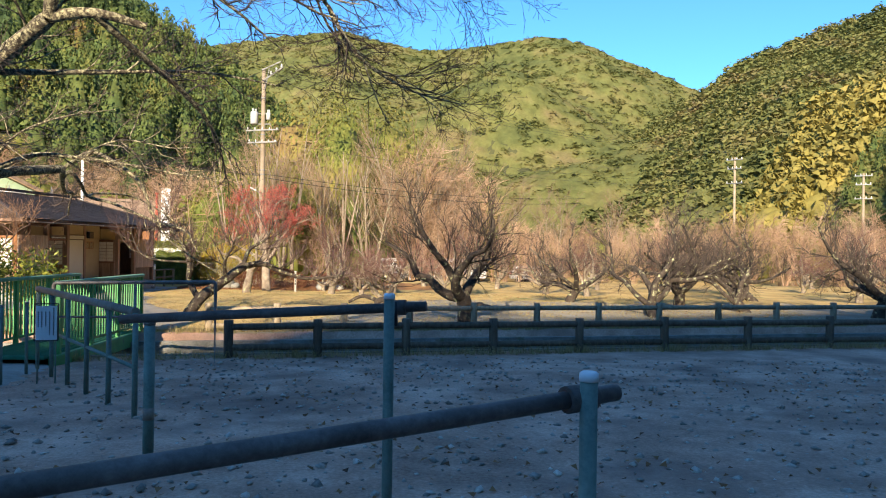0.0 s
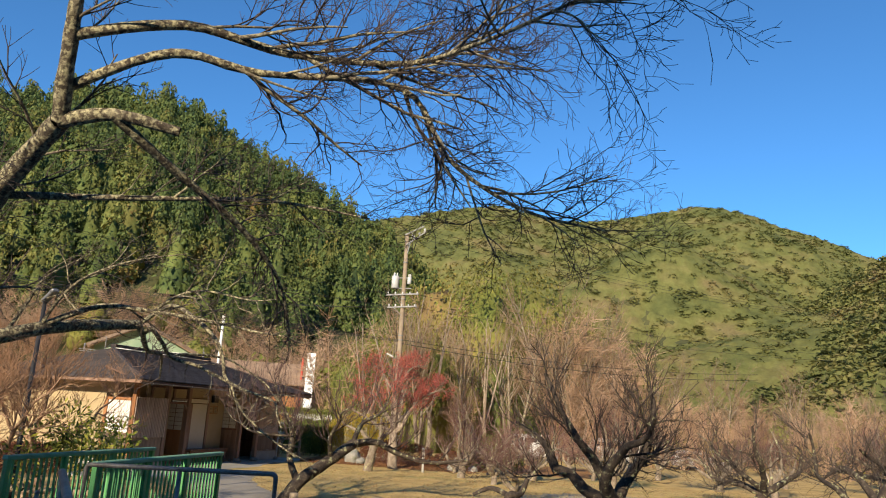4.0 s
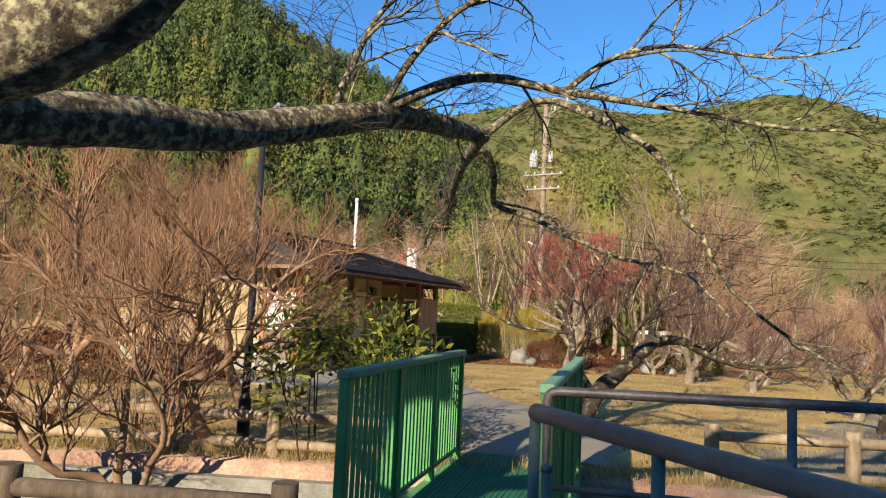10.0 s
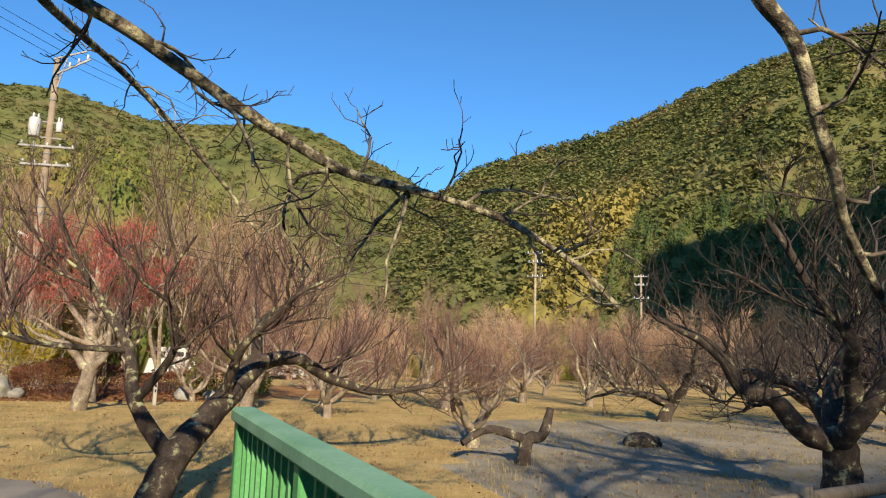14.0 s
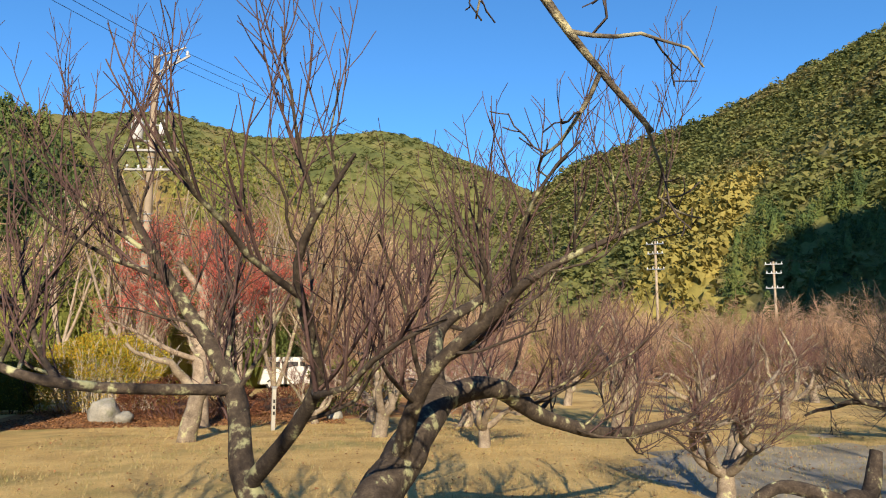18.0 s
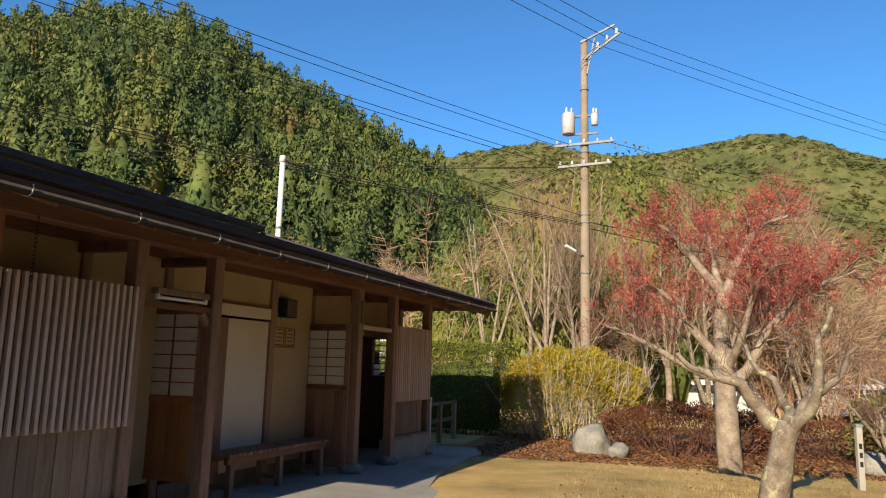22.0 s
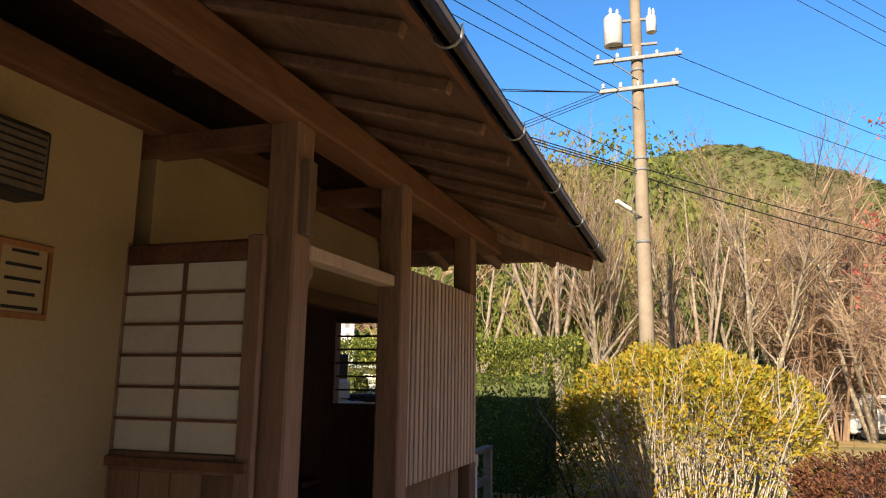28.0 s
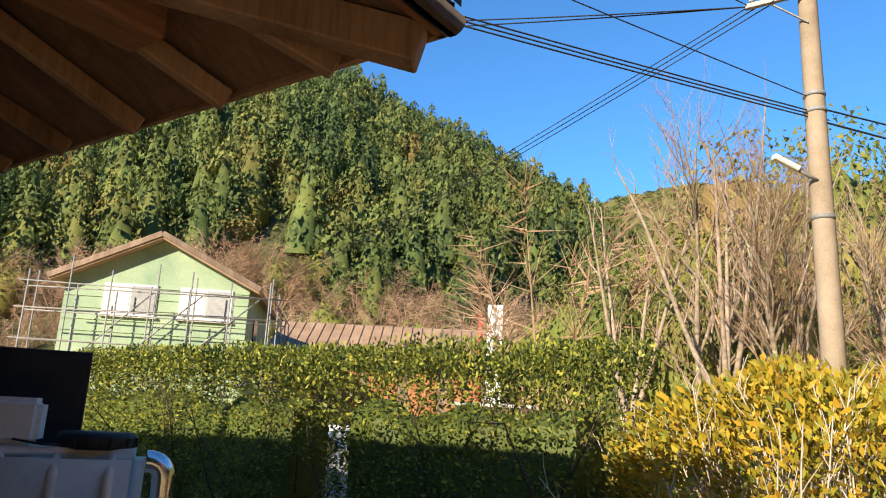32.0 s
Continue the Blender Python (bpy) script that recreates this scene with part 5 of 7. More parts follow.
class Growth:
    """Collects the limbs, branches and twigs of one tree."""

    def __init__(self, seed):
        self.rng = random.Random(seed)
        self.limbs, self.branches, self.twigs, self.tips = [], [], [], []

    def turn(self, d, angle, lift=0.0):
        d = Vector(d).normalized()
        side = d.cross(Vector((self.rng.gauss(0, 1), self.rng.gauss(0, 1), self.rng.gauss(0, 1)))).normalized()
        out = (d * math.cos(angle) + side * math.sin(angle))
        out.z += lift
        return out.normalized()

    def run(self, p, d, length, n, wild, lift):
        p, d = Vector(p), Vector(d).normalized()
        pts = [p.copy()]
        for _ in range(n):
            d = d + Vector((self.rng.gauss(0, wild), self.rng.gauss(0, wild), self.rng.gauss(0, wild) + lift))
            d.normalize()
            p = p + d * (length / n)
            pts.append(p.copy())
        return pts

    def add(self, pts, r0, r1, kind):
        rad = [r0 + (r1 - r0) * (i / (len(pts) - 1)) for i in range(len(pts))]
        store = {"limb": self.limbs, "branch": self.branches, "twig": self.twigs}[kind]
        store.append(([q[:] for q in pts], rad))
        return rad

    def sprout(self, pts, rad, plan, depth=0, start=0.25):
        """Side shoots along a run. plan: rows of (spacing, length, angle, wild, lift, segments, kind)."""
        if depth >= len(plan):
            self.tips.append(pts[-1])
            return
        spacing, length, angle, wild, lift, seg, kind = plan[depth]
        cum = [0.0]
        for a, b in zip(pts, pts[1:]):
            cum.append(cum[-1] + (b - a).length)
        total = cum[-1]
        s = total * start + spacing * self.rng.random()
        while s < total:
            k = max(i for i in range(len(cum) - 1) if cum[i] <= s)
            t = (s - cum[k]) / max(1e-6, cum[k + 1] - cum[k])
            p = pts[k].lerp(pts[k + 1], t)
            r = rad[k] + (rad[k + 1] - rad[k]) * t
            d = self.turn(pts[k + 1] - pts[k], angle * self.rng.uniform(0.7, 1.3), lift)
            ln = length * self.rng.uniform(0.55, 1.25) * (1.1 - 0.4 * s / total)
            q = self.run(p, d, ln, seg, wild, lift * 0.25)
            r0 = min(r * 0.75, max(0.0035, 0.018 * ln))
            qr = self.add(q, r0, max(0.002, r0 * 0.35), kind)
            self.sprout(q, qr, plan, depth + 1, 0.15)
            s += spacing * self.rng.uniform(0.6, 1.5)
        self.tips.append(pts[-1])


def rugged(name, paths, sides, amount):
    """Tubes with a knotty, uneven skin and closed ends."""
    v, f = tube_arrays(paths, sides)
    n0 = 0
    for pts, rad in paths:
        k = len(pts)
        ring = v[n0:n0 + k * sides].reshape(k, sides, 3)
        mid = ring.mean(1, keepdims=True)
        swell = np.array([[1 + amount * (noise.noise(Vector(p) * 5.0) + 0.7 * noise.noise(Vector(p) * 13.0)) for p in row] for row in ring])
        ring[:] = mid + (ring - mid) * swell[..., None]
        n0 += k * sides
    return smooth(np_mesh(name, v, f))


def bare_tree(name, g, base, bark, twig, label, category="tree", group="", buds=None, bud_size=0.02, fork_bark=None, bud_from=0.0):
    t = new(name)
    t.matrix_basis = Matrix.Translation(base)
    tagged(t, label, category, group)
    for k, run in enumerate(g.limbs):
        part("limb" if k else "trunk", rugged("limb", [run], 12, 0.16), M[bark], t)
    if g.branches:
        tagged(part("branch", rugged("branch", g.branches, 6, 0.12), M[fork_bark or bark], t), kind="stuff")
    if g.twigs:
        tagged(part("twig", tube_mesh("twig", g.twigs, 3, False), M[twig], t), kind="stuff")
    if buds:
        rng = random.Random(3)
        pts = []
        for path, _ in g.twigs:
            for q in path[1:]:
                if q[2] < bud_from + rng.gauss(0, 0.3):
                    continue
                for _ in range(buds[1]):
                    pts.append((tuple(c + rng.gauss(0, 0.02) for c in q), (rng.gauss(0, 1), rng.gauss(0, 1), 0.6)))
        v, f = cards(rng, pts, bud_size, 1.0)
        tagged(part("bud", np_mesh("bud", np.array(v), np.array(f)), M[buds[0]], t, "dusting of coloured buds on the twigs"), kind="stuff")
    return t


def plum(seed, height=3.2, spread=2.0, stems=4, trunk=0.6, r=0.13, dense=1.0, upright=0.5):
    """A crooked plum: short trunk, spreading kinked limbs, upright shoots."""
    g = Growth(seed)
    rng = g.rng
    lean = Vector((rng.uniform(-0.3, 0.3), rng.uniform(-0.3, 0.3), 1))
    tp = g.run((0, 0, -0.1), lean, trunk + 0.1, 6, 0.12, 0.0)
    g.add(tp, r * 1.25, r * 0.9, "limb")
    for k in range(stems):
        a = 2 * math.pi * (k + rng.uniform(-0.25, 0.25)) / stems
        d = Vector((math.cos(a) * spread * 0.5, math.sin(a) * spread * 0.5, height * rng.uniform(0.3, 0.5)))
        q = spline(g.run(tp[-1] - Vector((0, 0, 0.05)), d, height * rng.uniform(0.6, 0.85), 8, 0.3, 0.07), 2)
        qr = g.add(q, r * rng.uniform(0.5, 0.75), r * 0.16, "limb")
        g.sprout(q, qr, [(0.2 / dense, height * 0.3, 0.9, 0.2, 0.2, 6, "branch"), (0.1 / dense, height * 0.19, 0.8, 0.12, upright, 4, "twig"), (0.11 / dense, 0.26, 0.75, 0.12, 0.3, 2, "twig")], 0, 0.22)
    return g


def tall_tree(seed, height=10.0, r=0.14, dense=1.0, stems=2):
    g = Growth(seed)
    rng = g.rng
    for k in range(stems):
        d = Vector((rng.uniform(-0.25, 0.25), rng.uniform(-0.25, 0.25), 1))
        q = g.run((0, 0, -0.2), d, height * rng.uniform(0.85, 1.05), 12, 0.06, 0.05)
        qr = g.add(q, r * rng.uniform(0.8, 1.1), 0.02, "limb")
        g.sprout(q, qr, [(0.34 / dense, height * 0.36, 0.7, 0.1, 0.2, 6, "branch"), (0.24 / dense, height * 0.13, 0.6, 0.1, 0.25, 4, "twig"), (0.2 / dense, 0.55, 0.6, 0.1, 0.2, 2, "twig")], 0, 0.3)
    return g


def at_tree(x, y, rz=0.0, s=1.0):
    return pose(x, y, land(x, y) - 0.02, 0, 0, rz) @ Matrix.Scale(s, 4)


GARDEN = "plum trees in the garden"
dark_plum = [bare_tree("plum_tree", plum(21 + k, 3.3, 3.6, 5, 0.55, 0.15, 1.1, 0.35), (0, 0, 0), "bark_dark", "twig", "leafless plum tree with a dark crooked trunk", group=GARDEN) for k in range(3)]
red_plum = [bare_tree("plum_tree", plum(41 + k, 2.9, 2.9, 5, 0.45, 0.125, 1.15, 0.4), (0, 0, 0), "bark_pale", "twig_red", "leafless plum tree with reddish twigs and a pale trunk", group=GARDEN) for k in range(3)]
first = {0: (14.2, -1.6, 20, 1.22), 1: (19.3, 0.9, 130, 1.05), 2: (25.7, 2.0, 250, 1.15)}
for k, (x, y, rz, s) in first.items():
    dark_plum[k].matrix_basis = at_tree(x, y, rz, s)
for k, (x, y, rz, s) in enumerate(((20.8, 4.1, 80, 0.9), (24.8, 8.4, 200, 1.0), (17.6, 6.1, 320, 0.85), (33.0, 5.0, 10, 1.0), (22.5, 3.0, 150, 0.9), (29.5, 6.5, 60, 0.9), (34.5, 11.0, 100, 1.0), (26.5, 14.5, 222, 0.9), (38.0, 14.7, 40, 1.1))):
    copy_thing(dark_plum[k % 3], at_tree(x, y, rz, s))
for k, (x, y, rz, s) in enumerate(((19.1, 11.6, 0, 0.95), (11.6, 2.64, 140, 0.72), (17.6, 13.0, 70, 1.0))):
    red_plum[k].matrix_basis = at_tree(x, y, rz, s)
rng = random.Random(77)
for k, (x, y) in enumerate(((8.6, 9.2), (10.6, 7.2), (11.2, 11.2), (14.2, 9.4), (13.0, 13.6), (9.4, 12.8), (15.8, 17.2), (20.5, 16.8), (23.5, 16.3), (28.9, 8.4), (30.5, 17.5), (11.8, 18.5), (25.0, 21.0), (18.6, 21.5), (33.0, 22.0), (14.5, 23.5), (22.0, 25.0), (28.0, 25.5), (37.0, 19.5), (9.6, 16.0), (41.0, 24.0), (31.0, 12.5), (7.9, 12.6))):
    copy_thing(red_plum[k % 3], at_tree(x + rng.uniform(-0.4, 0.4), y + rng.uniform(-0.4, 0.4), rng.uniform(0, 360), rng.uniform(0.85, 1.15)))

# The leaning plum by the path
g = Growth(7)
PLAN = [(0.15, 0.95, 0.9, 0.16, 0.35, 6, "branch"), (0.085, 0.6, 0.7, 0.07, 0.7, 5, "twig"), (0.075, 0.2, 0.8, 0.1, 0.3, 2, "twig")]
base = Vector((7.12, 0.1, 0.2))
SET = Vector((0.0, -1.2, 0.0))


def limb(g, pts, r0, r1, plan, start=0.2, origin=Vector((0, 0, 0))):
    q = spline([Vector(p) - origin for p in pts])
    rad = g.add(q, r0, r1, "limb")
    if plan:
        g.sprout(q, rad, plan, 0, start)
    return q


limb(g, [(7.12, 0.1, 0.1), (7.35, 0.5, 0.6), (7.8, 1.15, 1.1), (8.13, 1.6, 1.45)], 0.15, 0.11, None, origin=base)
limb(g, [(8.13, 1.6, 1.45), (8.6, 1.9, 1.5), (9.1, 2.2, 1.25), (9.8, 2.5, 1.1), (10.6, 2.7, 1.2)], 0.09, 0.03, PLAN, 0.1, base)
limb(g, [(8.13, 1.6, 1.45), (8.2, 1.9, 1.9), (8.6, 2.1, 2.2), (8.7, 2.5, 2.7)], 0.07, 0.008, PLAN, 0.2, base)
limb(g, [(7.35, 0.5, 0.6), (7.0, 0.7, 1.1), (6.9, 0.95, 1.55), (6.6, 1.2, 2.0), (6.3, 1.2, 2.5), (6.1, 1.3, 3.0)], 0.08, 0.007, PLAN, 0.25, base)
limb(g, [(7.8, 1.15, 1.1), (7.9, 0.8, 1.6), (8.2, 0.5, 1.95), (8.37, 0.2, 2.15), (8.9, 0.0, 2.4)], 0.055, 0.007, PLAN, 0.2, base)
limb(g, [(6.9, 0.95, 1.55), (6.2, 0.6, 1.6), (5.75, 0.7, 1.75), (5.4, 1.0, 2.1), (5.2, 1.2, 2.45)], 0.032, 0.005, PLAN, 0.3, base)
limb(g, [(7.0, 0.7, 1.1), (7.3, 0.2, 1.6), (7.2, -0.2, 2.1), (7.4, -0.4, 2.5)], 0.045, 0.006, PLAN, 0.2, base)
bare_tree("plum_tree", g, base + SET, "bark_dark", "twig_plum", "old leaning plum with upright reddish shoots beside the path", group=GARDEN)

# The flowering plum with red buds near the house
g = plum(63, 2.0, 2.2, 4, 0.9, 0.14, 0.9, 0.3)
bare_tree("plum_tree", g, (5.5, 9.0, land(5.5, 9.0)), "bark_pale", "twig", "low crooked plum tree with bare drooping limbs", group=GARDEN)
# Tall red-tipped plum behind it
RP = Vector((5.35, 12.3, 0.0))
g = Growth(64)
RPLAN = [(0.075, 0.75, 0.95, 0.24, 0.12, 6, "branch"), (0.06, 0.42, 0.8, 0.14, 0.3, 4, "twig"), (0.07, 0.18, 0.75, 0.12, 0.3, 2, "twig")]
limb(g, [RP + Vector(q) for q in ((0, 0, 0), (-0.06, 0, 1.5), (-0.05, 0.02, 1.9), (-0.08, 0, 2.4), (-0.02, 0, 2.9))], 0.19, 0.1, [], 0.2, RP)
for pts, r in (([(0.0, 0.0, 2.85), (-0.42, 0.02, 3.4), (-0.85, -0.1, 3.95), (-1.4, -0.2, 4.15)], 0.085),
               ([(0.0, 0.0, 2.85), (0.17, -0.05, 3.3), (0.5, -0.2, 3.9), (0.95, -0.3, 4.1)], 0.085),
               ([(0.0, 0.0, 2.7), (-0.1, 0.4, 3.3), (-0.15, 0.8, 3.9), (-0.3, 1.2, 4.2)], 0.07),
               ([(-0.05, 0.0, 1.75), (-0.5, -0.15, 2.3), (-0.9, -0.2, 2.85), (-1.55, -0.25, 3.15)], 0.085),
               ([(-0.05, 0.0, 1.5), (-0.6, -0.3, 1.7), (-1.2, -0.5, 2.05), (-1.9, -0.5, 2.35)], 0.065),
               ([(-0.05, 0.0, 1.45), (0.3, -0.1, 1.7), (0.6, -0.1, 2.3), (1.2, -0.1, 2.9), (1.9, -0.1, 3.25)], 0.1),
               ([(0.0, 0.0, 1.8), (0.3, 0.4, 2.2), (0.8, 0.9, 2.8), (1.1, 1.3, 3.4)], 0.075),
               ([(0.0, 0.0, 1.7), (0.15, -0.5, 2.1), (0.3, -0.9, 2.7), (0.5, -1.3, 3.3)], 0.07)):
    limb(g, [Vector(q) + RP for q in pts], r * 1.05, 0.022, RPLAN, 0.3, RP)
bare_tree("red_plum_tree", g, RP, "bark_bleached", "twig_red", "pale gnarled plum tree with a crown of red buds", group=GARDEN, buds=("bud_red", 3), bud_size=0.016, bud_from=2.6)

# Pale leafless trees by the utility pole
PALE = [(0.75, 1.7, 0.6, 0.12, 0.3, 5, "branch"), (0.45, 0.7, 0.7, 0.12, 0.3, 3, "twig")]
for k, (x, y, h) in enumerate(((-0.4, 31.0, 10.5), (0.9, 34.0, 11.5), (4.6, 35.0, 10.0), (-3.4, 33.0, 9.0))):
    g = Growth(80 + k)
    fork = 0.22 * h
    limb(g, [(0, 0, -0.2), (0.08, 0.05, 0.5 * fork), (0.02, 0.0, fork)], 0.17, 0.13, None)
    for j in range(4):
        a = 1.6 * j + 0.9 * k
        c, d = math.cos(a), math.sin(a)
        lean = (0.12, 0.2, 0.26, 0.17)[j] * h
        limb(g, [(0.02, 0.0, fork - 0.1), (0.3 * lean * c, 0.3 * lean * d, 1.7 * fork), (0.7 * lean * c, 0.7 * lean * d, 0.68 * h), (lean * c, lean * d, h * (0.98 - 0.06 * j))], 0.095, 0.015, PALE, 0.25)
    bare_tree("bare_tree", g, (x, y, land(x, y)), "bark_bleached", "twig_tan", "tall pale leafless tree with upright forked limbs", group="bare trees by the pole")

# Broken snag on the lawn
g = Growth(5)
limb(g, [(0, 0, -0.1), (0.1, 0.1, 0.3), (0.35, 0.15, 0.35), (0.5, 0.2, 0.7)], 0.1, 0.05, None)
limb(g, [(0.1, 0.1, 0.3), (-0.35, 0.3, 0.42), (-0.75, 0.25, 0.25)], 0.07, 0.04, None)
bare_tree("tree_snag", g, (11.6, 0.95, land(11.6, 0.95)), "bark_dark", "twig", "short broken dark snag on the lawn", "tree stump")
st = part("stone_lump", lump_bm(0.35, 0.22, 0.16, 9, 2), M["bark_dark"])
st.matrix_basis = pose(14.54, 2.5, land(14.54, 2.5) + 0.05)
tagged(st, "dark heap of earth on the lawn", "heap")

# The old cherry over the path: limbs follow its own line
g = Growth(17)
CH = Vector((6.45, -10.75, 0.15))
CPLAN = [(0.26, 1.1, 0.75, 0.12, 0.12, 6, "branch"), (0.14, 0.6, 0.7, 0.1, 0.1, 5, "twig"), (0.075, 0.26, 0.7, 0.1, 0.12, 3, "twig")]
FINE = [(0.12, 0.75, 0.75, 0.2, 0.03, 7, "twig"), (0.08, 0.32, 0.75, 0.2, 0.06, 4, "twig"), (0.085, 0.12, 0.8, 0.15, 0.1, 2, "twig")]
limb(g, [(6.44, -10.8, 0.0), (6.44, -10.75, 0.7), (6.37, -10.68, 1.4), (6.32, -10.55, 2.0), (6.28, -10.47, 2.44)], 0.23, 0.19, None, origin=CH)
limb(g, [(6.28, -10.47, 2.4), (6.88, -10.37, 2.63), (7.43, -10.38, 3.0), (7.95, -10.45, 3.25), (8.8, -10.8, 3.95), (9.7, -11.2, 4.4)], 0.15, 0.085, CPLAN, 0.35, CH)
limb(g, [(6.28, -10.47, 2.35), (6.35, -9.7, 2.5), (6.42, -8.99, 2.64), (6.73, -7.88, 3.02), (6.85, -6.9, 3.2), (6.95, -6.2, 3.3)], 0.12, 0.07, [(0.5, 0.8, 0.8, 0.12, 0.25, 5, "branch")] + FINE, 0.35, CH)
limb(g, [(6.3, -10.5, 2.2), (6.15, -10.65, 2.8), (6.1, -10.72, 3.3), (6.0, -10.9, 4.2), (5.8, -11.2, 5.2)], 0.17, 0.06, CPLAN, 0.3, CH)
limb(g, [(6.25, -10.45, 2.5), (6.0, -10.1, 2.95), (5.83, -9.95, 3.2), (6.0, -9.4, 3.6), (6.1, -9.05, 3.95), (6.3, -8.6, 4.6)], 0.11, 0.05, CPLAN, 0.35, CH)
limb(g, [(6.2, -10.6, 1.9), (5.6, -10.5, 2.2), (5.0, -10.3, 2.5), (4.3, -10.0, 2.9)], 0.13, 0.05, CPLAN, 0.3, CH)
# over the yard
limb(g, [(9.7, -11.2, 4.4), (9.95, -11.5, 5.0), (10.15, -11.7, 5.6), (10.4, -11.8, 6.4)], 0.075, 0.03, CPLAN, 0.2, CH)
limb(g, [(9.95, -11.5, 5.0), (10.7, -11.1, 5.25), (11.4, -10.6, 5.2), (12.3, -10.1, 5.3), (13.2, -10.9, 5.0), (14.2, -12.2, 4.55)], 0.05, 0.008, [(0.2, 1.3, 0.6, 0.1, 0.02, 6, "branch")] + FINE, 0.15, CH)
limb(g, [(9.8, -11.3, 4.65), (10.6, -11.1, 5.0), (11.2, -10.7, 4.98), (12.3, -10.1, 5.05), (12.75, -9.95, 4.4), (13.4, -9.9, 3.95), (14.1, -9.9, 3.75)], 0.045, 0.008, [(0.2, 1.2, 0.6, 0.1, -0.02, 6, "branch")] + FINE, 0.25, CH)
limb(g, [(9.7, -11.2, 4.4), (10.15, -11.1, 4.47), (10.6, -10.85, 4.4)], 0.07, 0.04, None, origin=CH)
limb(g, [(10.15, -11.1, 4.45), (10.4, -10.5, 4.15), (10.65, -9.8, 3.85), (10.8, -9.2, 3.45), (10.85, -8.9, 2.9)], 0.045, 0.012, FINE, 0.3, CH)
limb(g, [(8.8, -10.8, 3.9), (9.6, -10.0, 4.1), (10.6, -9.2, 4.3), (11.6, -8.8, 4.2)], 0.04, 0.008, [(0.3, 0.7, 0.7, 0.1, 0.05, 5, "branch")] + FINE, 0.2, CH)
# over the bridge
SPUR = [(0.13, 0.42, 0.8, 0.28, 0.02, 6, "branch"), (0.09, 0.2, 0.8, 0.28, 0.1, 4, "twig"), (0.07, 0.06, 0.9, 0.15, 0.2, 2, "twig")]
limb(g, [(6.95, -6.2, 3.3), (6.6, -5.6, 3.2), (6.3, -5.0, 3.0), (6.15, -4.45, 3.0), (5.65, -3.66, 2.9), (5.4, -3.3, 2.6)], 0.055, 0.012, FINE, 0.3, CH)
limb(g, [(6.6, -5.6, 3.2), (6.83, -5.73, 3.3), (6.85, -5.4, 3.1), (6.78, -5.0, 2.9), (7.1, -4.75, 2.8), (7.5, -4.6, 2.62), (7.95, -4.53, 2.43), (8.3, -4.62, 2.35), (8.65, -4.73, 2.24), (8.85, -5.0, 2.03), (9.0, -5.1, 1.85)], 0.04, 0.01, [(0.16, 0.6, 0.8, 0.25, 0.12, 6, "branch"), (0.09, 0.25, 0.8, 0.25, 0.15, 4, "twig"), (0.07, 0.07, 0.9, 0.15, 0.2, 2, "twig")], 0.3, CH)
limb(g, [(6.95, -6.2, 3.3), (7.4, -6.1, 3.62), (7.95, -6.2, 3.4), (8.35, -6.28, 3.12), (8.5, -6.3, 2.9), (8.56, -6.3, 2.73), (8.61, -6.3, 2.56), (8.72, -6.3, 2.45), (8.81, -6.28, 2.26), (8.88, -6.26, 2.14), (8.99, -6.2, 2.0), (9.3, -6.1, 1.75), (9.7, -6.0, 1.5)], 0.036, 0.01, [(0.16, 0.5, 0.8, 0.25, 0.05, 6, "branch")] + FINE[1:], 0.6, CH)
limb(g, [(6.78, -5.0, 2.9), (6.7, -4.5, 3.0), (7.0, -3.6, 3.0), (7.5, -3.05, 2.64), (7.68, -2.97, 2.43), (7.89, -2.95, 2.21)], 0.025, 0.005, SPUR, 0.35, CH)
limb(g, [(7.95, -4.53, 2.43), (7.8, -4.2, 2.45), (7.77, -3.99, 2.27), (7.84, -3.99, 2.15), (7.92, -4.03, 2.02)], 0.012, 0.004, SPUR, 0.2, CH)
limb(g, [(8.3, -4.62, 2.35), (8.3, -4.4, 2.4), (8.2, -4.22, 2.27), (8.14, -4.17, 2.16), (8.08, -4.14, 2.06)], 0.012, 0.004, SPUR, 0.2, CH)
AIRY = [(0.14, 0.7, 0.75, 0.2, 0.06, 6, "branch"), (0.085, 0.34, 0.75, 0.22, 0.06, 4, "twig"), (0.075, 0.12, 0.8, 0.15, 0.1, 2, "twig")]
limb(g, [(6.73, -7.88, 3.05), (7.19, -7.41, 3.4), (7.76, -6.99, 3.4), (8.53, -6.73, 3.31), (9.23, -6.58, 3.19), (9.74, -6.6, 3.14)], 0.045, 0.006, AIRY, 0.3, CH)
limb(g, [(7.76, -6.99, 3.4), (8.1, -6.95, 3.64), (8.51, -6.89, 3.72), (9.17, -6.83, 3.61), (9.65, -6.95, 3.61)], 0.025, 0.005, AIRY, 0.15, CH)
limb(g, [(6.73, -7.88, 3.05), (6.94, -7.9, 3.38), (7.3, -7.9, 3.7), (7.9, -7.8, 3.95), (8.6, -7.6, 4.1)], 0.03, 0.005, AIRY, 0.2, CH)
limb(g, [(6.6, -8.3, 2.9), (6.61, -8.05, 3.34), (6.8, -8.0, 3.7), (7.1, -7.6, 4.1)], 0.03, 0.005, AIRY, 0.2, CH)
bare_tree("cherry_tree", g, CH, "bark", "twig_dark", fork_bark="bark_fork", label="old lichen-covered cherry tree spreading over path and bridge")

